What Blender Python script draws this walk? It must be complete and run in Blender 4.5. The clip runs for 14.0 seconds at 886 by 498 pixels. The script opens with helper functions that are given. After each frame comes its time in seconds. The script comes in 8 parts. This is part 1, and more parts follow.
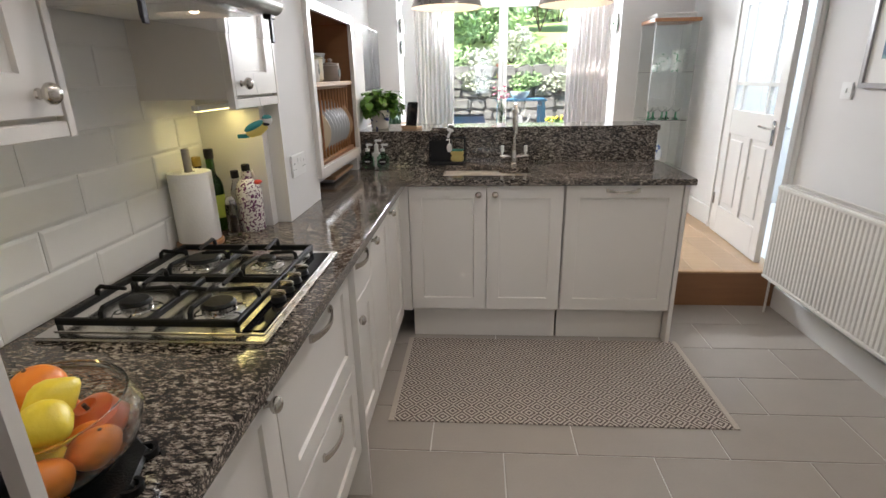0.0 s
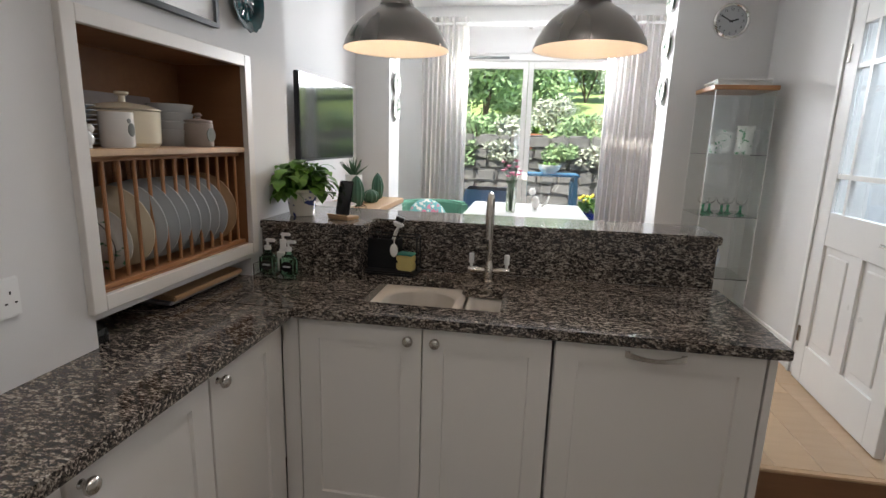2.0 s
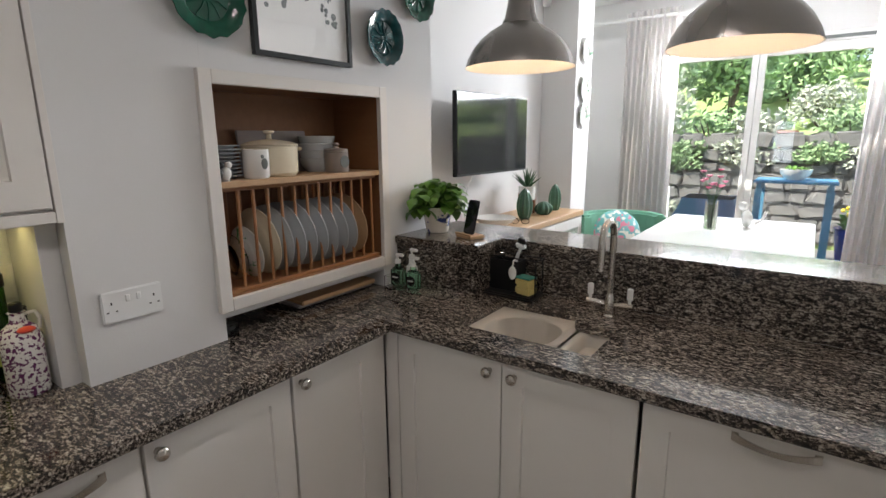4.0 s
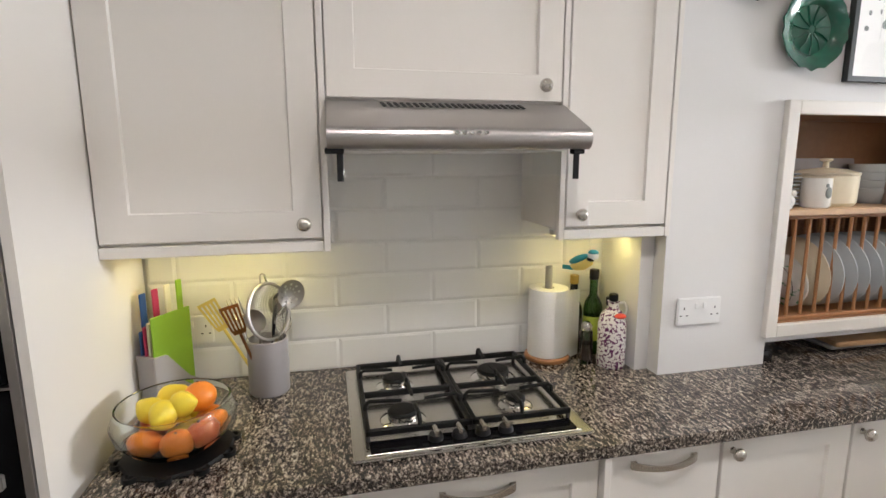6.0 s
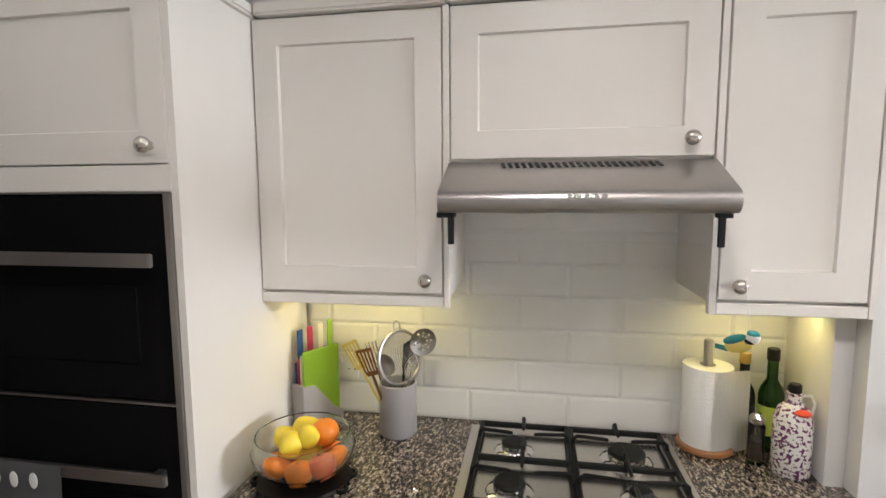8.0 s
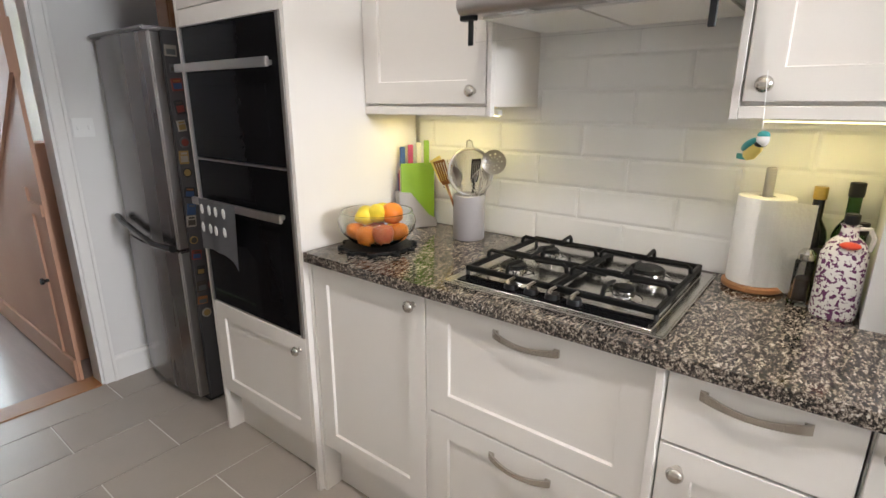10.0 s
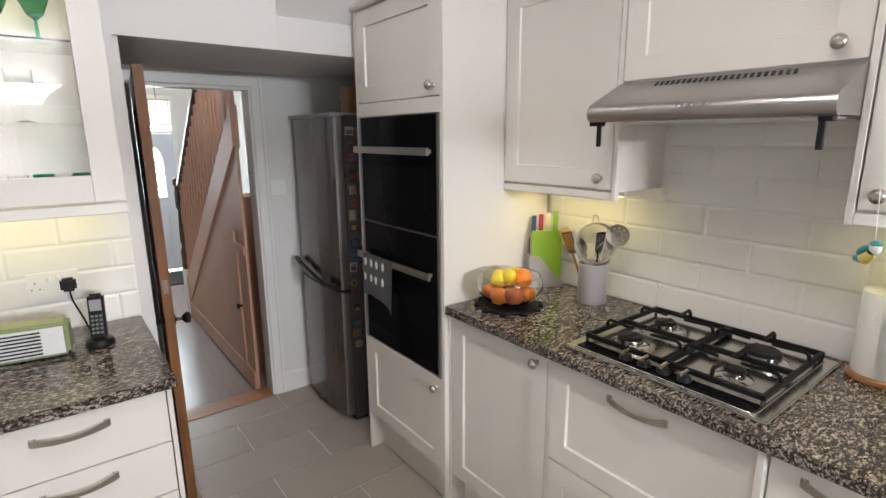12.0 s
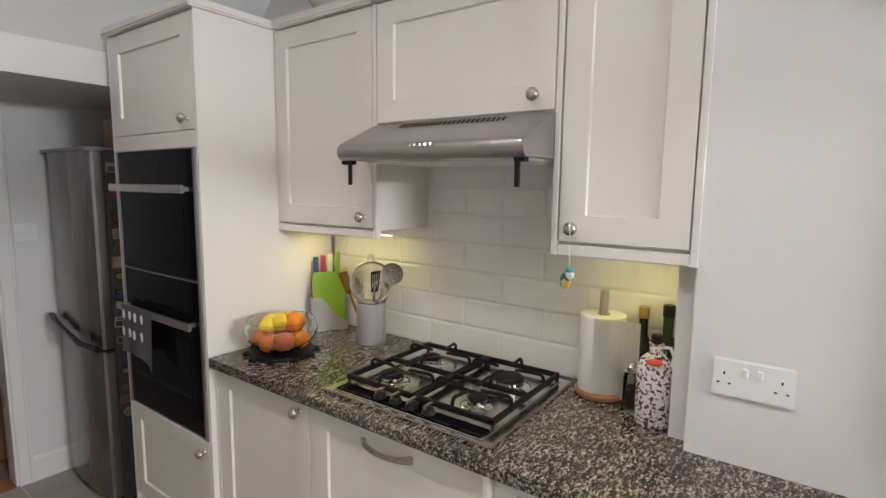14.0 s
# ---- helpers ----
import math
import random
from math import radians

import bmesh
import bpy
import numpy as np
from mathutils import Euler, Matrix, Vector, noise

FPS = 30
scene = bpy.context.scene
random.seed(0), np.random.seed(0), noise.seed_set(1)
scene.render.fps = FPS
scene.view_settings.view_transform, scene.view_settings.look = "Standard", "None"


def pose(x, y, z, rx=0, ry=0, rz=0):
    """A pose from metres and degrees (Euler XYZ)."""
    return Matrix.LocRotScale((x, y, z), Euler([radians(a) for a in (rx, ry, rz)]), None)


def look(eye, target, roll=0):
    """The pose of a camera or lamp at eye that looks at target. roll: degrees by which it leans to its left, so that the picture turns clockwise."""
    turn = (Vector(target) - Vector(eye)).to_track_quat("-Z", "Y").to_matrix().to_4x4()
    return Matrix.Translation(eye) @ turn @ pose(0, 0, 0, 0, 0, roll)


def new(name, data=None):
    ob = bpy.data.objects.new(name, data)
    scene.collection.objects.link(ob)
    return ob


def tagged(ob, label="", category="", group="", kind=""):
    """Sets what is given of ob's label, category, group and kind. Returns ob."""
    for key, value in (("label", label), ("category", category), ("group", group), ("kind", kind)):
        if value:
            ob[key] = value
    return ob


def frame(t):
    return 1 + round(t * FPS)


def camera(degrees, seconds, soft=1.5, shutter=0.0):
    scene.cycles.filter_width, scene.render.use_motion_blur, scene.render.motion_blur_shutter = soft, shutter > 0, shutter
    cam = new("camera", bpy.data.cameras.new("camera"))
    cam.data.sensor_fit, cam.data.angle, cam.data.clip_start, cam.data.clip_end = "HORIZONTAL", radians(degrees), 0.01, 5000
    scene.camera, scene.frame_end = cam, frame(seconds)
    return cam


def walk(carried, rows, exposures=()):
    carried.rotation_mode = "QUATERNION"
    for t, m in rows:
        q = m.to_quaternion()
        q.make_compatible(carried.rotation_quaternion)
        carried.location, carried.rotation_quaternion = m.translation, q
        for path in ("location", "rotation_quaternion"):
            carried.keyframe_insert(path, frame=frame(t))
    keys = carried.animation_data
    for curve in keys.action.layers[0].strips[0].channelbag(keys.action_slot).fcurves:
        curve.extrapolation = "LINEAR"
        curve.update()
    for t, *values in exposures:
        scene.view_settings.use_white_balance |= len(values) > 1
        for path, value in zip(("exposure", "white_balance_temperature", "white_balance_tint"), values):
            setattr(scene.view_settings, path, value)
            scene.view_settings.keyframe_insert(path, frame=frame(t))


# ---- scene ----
cam = camera(82.0, 14.0)
PATH = [
    (0, (0.194, 0.163, 1.519), (0.06, 2.052, 0.876), -1.1),
    (0.5, (0.225, 0.334, 1.568), (-0.08, 2.247, 1.068), -1.2),
    (1, (0.347, 0.672, 1.618), (0.069, 2.612, 1.221), -0.9),
    (1.5, (0.463, 1.044, 1.604), (0.193, 2.993, 1.243), 0.2),
    (2, (0.555, 1.356, 1.548), (0.244, 3.287, 1.133), 1.7),
    (2.2, (0.612, 1.479, 1.529), (0.274, 3.401, 1.094), 2.2),
    (4.3, (0.98, 1.589, 1.639), (-0.306, 3.064, 1.23), -1.1),
    (4.5, (0.964, 1.542, 1.639), (-0.412, 2.937, 1.238), -1.4),
    (5, (0.878, 1.361, 1.621), (-0.755, 2.443, 1.219), -1.3),
    (5.5, (0.83, 1.175, 1.604), (-0.995, 1.898, 1.219), -0.6),
    (6, (0.813, 1.057, 1.656), (-1.112, 1.487, 1.321), -0.2),
    (6.5, (0.792, 1.015, 1.731), (-1.177, 1.255, 1.483), -0.1),
    (7, (0.785, 1.025, 1.772), (-1.204, 1.142, 1.597), -0.2),
    (7.2, (0.793, 1.053, 1.769), (-1.199, 1.106, 1.598), -0.4),
    (9.5, (0.763, 1.792, 1.554), (-0.851, 0.7, 1.103), 0.3),
    (10, (0.806, 1.919, 1.469), (-0.709, 0.735, 0.917), 0.1),
    (10.5, (0.875, 2.023, 1.431), (-0.516, 0.748, 0.769), -0.7),
    (11, (0.957, 2.048, 1.439), (-0.297, 0.652, 0.747), -1.2),
    (11.5, (0.999, 2.051, 1.485), (-0.162, 0.548, 0.858), -1.1),
    (12, (0.989, 2.071, 1.65), (-0.2, 0.522, 1.217), -0.4),
    (12.5, (0.989, 2.1, 1.743), (-0.283, 0.577, 1.493), 0.7),
    (13, (0.923, 2.202, 1.783), (-0.502, 0.805, 1.646), 1.8),
    (13.5, (0.826, 2.302, 1.747), (-0.756, 1.086, 1.611), 1.7),
    (14, (0.755, 2.256, 1.616), (-0.858, 1.1, 1.368), 0.7),
]
EXPOSURES = [(0.0, 1.92), (0.5, 1.51), (1.0, 1.28), (1.5, 1.18), (2.2, 1.25), (4.3, 1.39), (5.0, 1.9), (5.5, 2.39), (6.0, 2.34), (7.2, 2.24), (9.3, 2.62), (11.5, 2.44), (12.5, 2.24), (13.5, 2.14), (14.0, 2.09)]
walk(cam, [(t, look(eye, target, roll)) for t, eye, target, roll in PATH], EXPOSURES)

# ---------------- light ----------------
world = bpy.data.worlds.new("sky")
scene.world = world
world.use_nodes = True
wn = world.node_tree
wn.nodes.clear()
w_out = wn.nodes.new("ShaderNodeOutputWorld")
w_bg = wn.nodes.new("ShaderNodeBackground")
w_sky = wn.nodes.new("ShaderNodeTexSky")
w_sky.sky_type = "NISHITA"
w_sky.sun_disc = False
w_sky.sun_elevation = radians(52)
w_sky.sun_rotation = radians(150)
w_bg.inputs["Strength"].default_value = 0.15
wn.links.new(w_sky.outputs[0], w_bg.inputs["Color"])
wn.links.new(w_bg.outputs[0], w_out.inputs["Surface"])


def lamp(name, kind, m, energy, color=(1, 1, 1), size=0.1, size_y=None, spot=None):
    d = bpy.data.lights.new(name, kind)
    d.energy, d.color = energy, color
    if kind == "AREA":
        d.shape, d.size, d.size_y = ("RECTANGLE", size, size_y) if size_y else ("DISK", size, size)
    elif kind == "SUN":
        d.angle = size
    else:
        d.shadow_soft_size = size
    if spot:
        d.spot_size, d.spot_blend = radians(spot), 0.8
    ob = new(name, d)
    ob.matrix_world = m
    return ob


lamp("sun", "SUN", look((0, 0, 10), (0.55, 0.62, 8.95)), 5.0, (1.0, 0.95, 0.86), radians(0.5))
# sky light in the upper part of the garden doors
lamp("window_light", "AREA", look((0.56, 6.70, 2.20), (0.56, 0, 1.5)), 35, (0.91, 0.94, 1.0), 1.3, 0.24)
# glazed front door of the hall
lamp("hall_window_light", "AREA", look((0.35, -4.7, 1.5), (0.35, 0, 0.8)), 4.5, (0.80, 0.90, 1.0), 0.7, 1.2)

# ---------------- materials ----------------


def mat(name, color, rough=0.5, metal=0.0, var=0.06, scale=3.0, grain=60.0, bump=0.05, stretch=(1, 1, 1), color2=None, rvar=0.08, coat=0.0, emit=None, island=0.0, spec=0.5):
    m = bpy.data.materials.new(name)
    m.use_nodes = True
    nt = m.node_tree
    b = nt.nodes["Principled BSDF"]
    b.inputs["Roughness"].default_value = rough
    b.inputs["Metallic"].default_value = metal
    b.inputs["Coat Weight"].default_value = coat
    b.inputs["Specular IOR Level"].default_value = spec
    tc = nt.nodes.new("ShaderNodeTexCoord")
    mp = nt.nodes.new("ShaderNodeMapping")
    mp.inputs["Scale"].default_value = stretch
    nt.links.new(tc.outputs["Object"], mp.inputs["Vector"])
    big = nt.nodes.new("ShaderNodeTexNoise")
    big.inputs["Scale"].default_value = scale
    big.inputs["Detail"].default_value = 4
    fine = nt.nodes.new("ShaderNodeTexNoise")
    fine.inputs["Scale"].default_value = grain
    fine.inputs["Detail"].default_value = 3
    for n in (big, fine):
        nt.links.new(mp.outputs[0], n.inputs["Vector"])
    mix = nt.nodes.new("ShaderNodeMixRGB")
    c2 = color2 or tuple(max(0.0, c * (1 - 2.2 * var)) for c in color)
    mix.inputs["Color1"].default_value = (*color, 1)
    mix.inputs["Color2"].default_value = (*c2, 1)
    add = nt.nodes.new("ShaderNodeMath")
    add.operation = "MULTIPLY_ADD"
    nt.links.new(fine.outputs["Fac"], add.inputs[0])
    add.inputs[1].default_value = 0.5
    half = nt.nodes.new("ShaderNodeMath")
    half.operation = "MULTIPLY_ADD"
    nt.links.new(big.outputs["Fac"], half.inputs[0])
    half.inputs[1].default_value, half.inputs[2].default_value = 0.9, -0.2
    nt.links.new(half.outputs[0], add.inputs[2])
    add.use_clamp = True
    nt.links.new(add.outputs[0], mix.inputs["Fac"])
    last = mix.outputs[0]
    if island:
        info = nt.nodes.new("ShaderNodeObjectInfo")
        hsv = nt.nodes.new("ShaderNodeHueSaturation")
        mr = nt.nodes.new("ShaderNodeMapRange")
        mr.inputs["To Min"].default_value, mr.inputs["To Max"].default_value = 1 - island, 1 + island
        nt.links.new(info.outputs["Random"], mr.inputs["Value"])
        nt.links.new(mr.outputs[0], hsv.inputs["Value"])
        nt.links.new(last, hsv.inputs["Color"])
        last = hsv.outputs[0]
    nt.links.new(last, b.inputs["Base Color"])
    rr = nt.nodes.new("ShaderNodeMapRange")
    rr.inputs["To Min"].default_value, rr.inputs["To Max"].default_value = max(0.02, rough - rvar), min(1, rough + rvar)
    nt.links.new(big.outputs["Fac"], rr.inputs["Value"])
    nt.links.new(rr.outputs[0], b.inputs["Roughness"])
    if bump:
        bp = nt.nodes.new("ShaderNodeBump")
        bp.inputs["Strength"].default_value = bump
        bp.inputs["Distance"].default_value = 0.004
        nt.links.new(fine.outputs["Fac"], bp.inputs["Height"])
        nt.links.new(bp.outputs[0], b.inputs["Normal"])
    if emit:
        b.inputs["Emission Color"].default_value = (*emit[0], 1)
        b.inputs["Emission Strength"].default_value = emit[1]
    return m


def glass(name, color=(1, 1, 1), rough=0.0, ior=1.45):
    m = bpy.data.materials.new(name)
    m.use_nodes = True
    b = m.node_tree.nodes["Principled BSDF"]
    b.inputs["Base Color"].default_value = (*color, 1)
    b.inputs["Transmission Weight"].default_value = 1
    b.inputs["Roughness"].default_value = rough
    b.inputs["IOR"].default_value = ior
    return m


def granite():
    m = bpy.data.materials.new("granite")
    m.use_nodes = True
    nt = m.node_tree
    b = nt.nodes["Principled BSDF"]
    tc = nt.nodes.new("ShaderNodeTexCoord")

    def mapped(sx, sy, sz):
        mp = nt.nodes.new("ShaderNodeMapping")
        mp.inputs["Rotation"].default_value = (0.2, 0.15, 0.5)
        mp.inputs["Scale"].default_value = (sx, sy, sz)
        nt.links.new(tc.outputs["Object"], mp.inputs["Vector"])
        return mp.outputs[0]

    n = nt.nodes.new("ShaderNodeTexNoise")
    n.inputs["Scale"].default_value = 215
    n.inputs["Detail"].default_value = 5
    n.inputs["Roughness"].default_value = 0.7
    streak = nt.nodes.new("ShaderNodeTexNoise")
    streak.inputs["Scale"].default_value = 115
    streak.inputs["Detail"].default_value = 3
    big = nt.nodes.new("ShaderNodeTexNoise")
    big.inputs["Scale"].default_value = 7
    for t, c in ((n, mapped(0.7, 1, 0.9)), (streak, mapped(0.36, 1.0, 1)), (big, mapped(0.7, 1, 1))):
        nt.links.new(c, t.inputs["Vector"])
    # crystals with crisp borders, bent out of shape by the noise
    cells = []
    for scale in (215, 430):
        bend = nt.nodes.new("ShaderNodeMixRGB")
        bend.blend_type = "LINEAR_LIGHT"
        bend.inputs["Fac"].default_value = 0.004
        nt.links.new(mapped(0.5, 1, 0.9), bend.inputs["Color1"])
        nt.links.new(n.outputs["Color"], bend.inputs["Color2"])
        v = nt.nodes.new("ShaderNodeTexVoronoi")
        v.inputs["Scale"].default_value = scale
        nt.links.new(bend.outputs[0], v.inputs["Vector"])
        sep = nt.nodes.new("ShaderNodeSeparateColor")
        nt.links.new(v.outputs["Color"], sep.inputs[0])
        cells.append(sep.outputs[0])
    total = None
    for src, k in ((cells[0], 0.24), (cells[1], 0.20), (n.outputs["Fac"], 0.50), (streak.outputs["Fac"], 0.48), (big.outputs["Fac"], 0.16)):
        x = nt.nodes.new("ShaderNodeMath")
        x.operation = "MULTIPLY_ADD"
        nt.links.new(src, x.inputs[0])
        x.inputs[1].default_value = k
        if total:
            nt.links.new(total, x.inputs[2])
        else:
            x.inputs[2].default_value = -0.03
        total = x.outputs[0]
    r = nt.nodes.new("ShaderNodeValToRGB")
    e = r.color_ramp.elements
    e[0].position, e[0].color = 0.60, (0.010, 0.009, 0.009, 1)
    e[1].position, e[1].color = 1.0, (0.50, 0.455, 0.395, 1)
    for p, c in ((0.70, (0.024, 0.020, 0.018, 1)), (0.77, (0.080, 0.064, 0.054, 1)), (0.84, (0.22, 0.182, 0.150, 1)), (0.90, (0.36, 0.31, 0.26, 1))):
        k = e.new(p)
        k.color = c
    nt.links.new(total, r.inputs[0])
    nt.links.new(r.outputs[0], b.inputs["Base Color"])
    b.inputs["Roughness"].default_value = 0.12
    b.inputs["Coat Weight"].default_value = 0.1
    return m


def woven():
    m = bpy.data.materials.new("woven_rug")
    m.use_nodes = True
    nt = m.node_tree
    b = nt.nodes["Principled BSDF"]
    tc = nt.nodes.new("ShaderNodeTexCoord")
    s = nt.nodes.new("ShaderNodeSeparateXYZ")
    nt.links.new(tc.outputs["Object"], s.inputs[0])

    def op(o, a, c, k=None):
        x = nt.nodes.new("ShaderNodeMath")
        x.operation = o
        for i, q in enumerate((a, c, k)):
            if q is None:
                continue
            if isinstance(q, (int, float)):
                x.inputs[i].default_value = q
            else:
                nt.links.new(q, x.inputs[i])
        return x.outputs[0]

    zig = op("PINGPONG", s.outputs[0], 0.045)
    zag = op("PINGPONG", s.outputs[1], 0.045)
    run = op("ADD", zig, zag)
    wave = op("SINE", op("MULTIPLY", run, 2 * math.pi / 0.0225), 0)
    nz = nt.nodes.new("ShaderNodeTexNoise")
    nz.inputs["Scale"].default_value = 220
    nt.links.new(tc.outputs["Object"], nz.inputs["Vector"])
    f = op("ADD", op("MULTIPLY", wave, 0.9), op("MULTIPLY_ADD", nz.outputs["Fac"], 0.7, 0.2))
    r = nt.nodes.new("ShaderNodeValToRGB")
    r.color_ramp.elements[0].position, r.color_ramp.elements[0].color = 0.2, (0.16, 0.125, 0.11, 1)
    r.color_ramp.elements[1].position, r.color_ramp.elements[1].color = 0.85, (0.60, 0.53, 0.46, 1)
    nt.links.new(f, r.inputs[0])
    nt.links.new(r.outputs[0], b.inputs["Base Color"])
    bp = nt.nodes.new("ShaderNodeBump")
    bp.inputs["Strength"].default_value, bp.inputs["Distance"].default_value = 0.5, 0.003
    nt.links.new(f, bp.inputs["Height"])
    nt.links.new(bp.outputs[0], b.inputs["Normal"])
    b.inputs["Roughness"].default_value = 0.95
    return m


def spotted(name, base, dots, scale, edge=0.45, rough=0.2, third=None):
    """Blotches of one colour on another, by noise."""
    m = bpy.data.materials.new(name)
    m.use_nodes = True
    nt = m.node_tree
    b = nt.nodes["Principled BSDF"]
    tc = nt.nodes.new("ShaderNodeTexCoord")
    n = nt.nodes.new("ShaderNodeTexNoise")
    n.inputs["Scale"].default_value = scale
    n.inputs["Detail"].default_value = 2
    nt.links.new(tc.outputs["Object"], n.inputs["Vector"])
    r = nt.nodes.new("ShaderNodeValToRGB")
    e = r.color_ramp.elements
    e[0].position, e[0].color = edge - 0.02, (*dots, 1)
    e[1].position, e[1].color = edge + 0.02, (*base, 1)
    if third:
        k = e.new(edge + 0.12)
        k.color = (*base, 1)
        k = e.new(edge + 0.14)
        k.color = (*third, 1)
    nt.links.new(n.outputs["Fac"], r.inputs[0])
    nt.links.new(r.outputs[0], b.inputs["Base Color"])
    b.inputs["Roughness"].default_value = rough
    return m


def linen(name, color, stripe):
    m = bpy.data.materials.new(name)
    m.use_nodes = True
    nt = m.node_tree
    nt.nodes.remove(nt.nodes["Principled BSDF"])
    out = nt.nodes["Material Output"]
    tc = nt.nodes.new("ShaderNodeTexCoord")
    wv = nt.nodes.new("ShaderNodeTexWave")
    wv.inputs["Scale"].default_value = 5.5
    wv.inputs["Distortion"].default_value = 1.5
    nt.links.new(tc.outputs["Object"], wv.inputs["Vector"])
    r = nt.nodes.new("ShaderNodeValToRGB")
    r.color_ramp.elements[0].position, r.color_ramp.elements[0].color = 0.12, (*stripe, 1)
    r.color_ramp.elements[1].position, r.color_ramp.elements[1].color = 0.30, (*color, 1)
    nt.links.new(wv.outputs["Fac"], r.inputs[0])
    d, t = nt.nodes.new("ShaderNodeBsdfDiffuse"), nt.nodes.new("ShaderNodeBsdfTranslucent")
    mix = nt.nodes.new("ShaderNodeMixShader")
    mix.inputs[0].default_value = 0.72
    for s in (d, t):
        nt.links.new(r.outputs[0], s.inputs["Color"])
    nt.links.new(d.outputs[0], mix.inputs[1])
    nt.links.new(t.outputs[0], mix.inputs[2])
    nt.links.new(mix.outputs[0], out.inputs["Surface"])
    return m


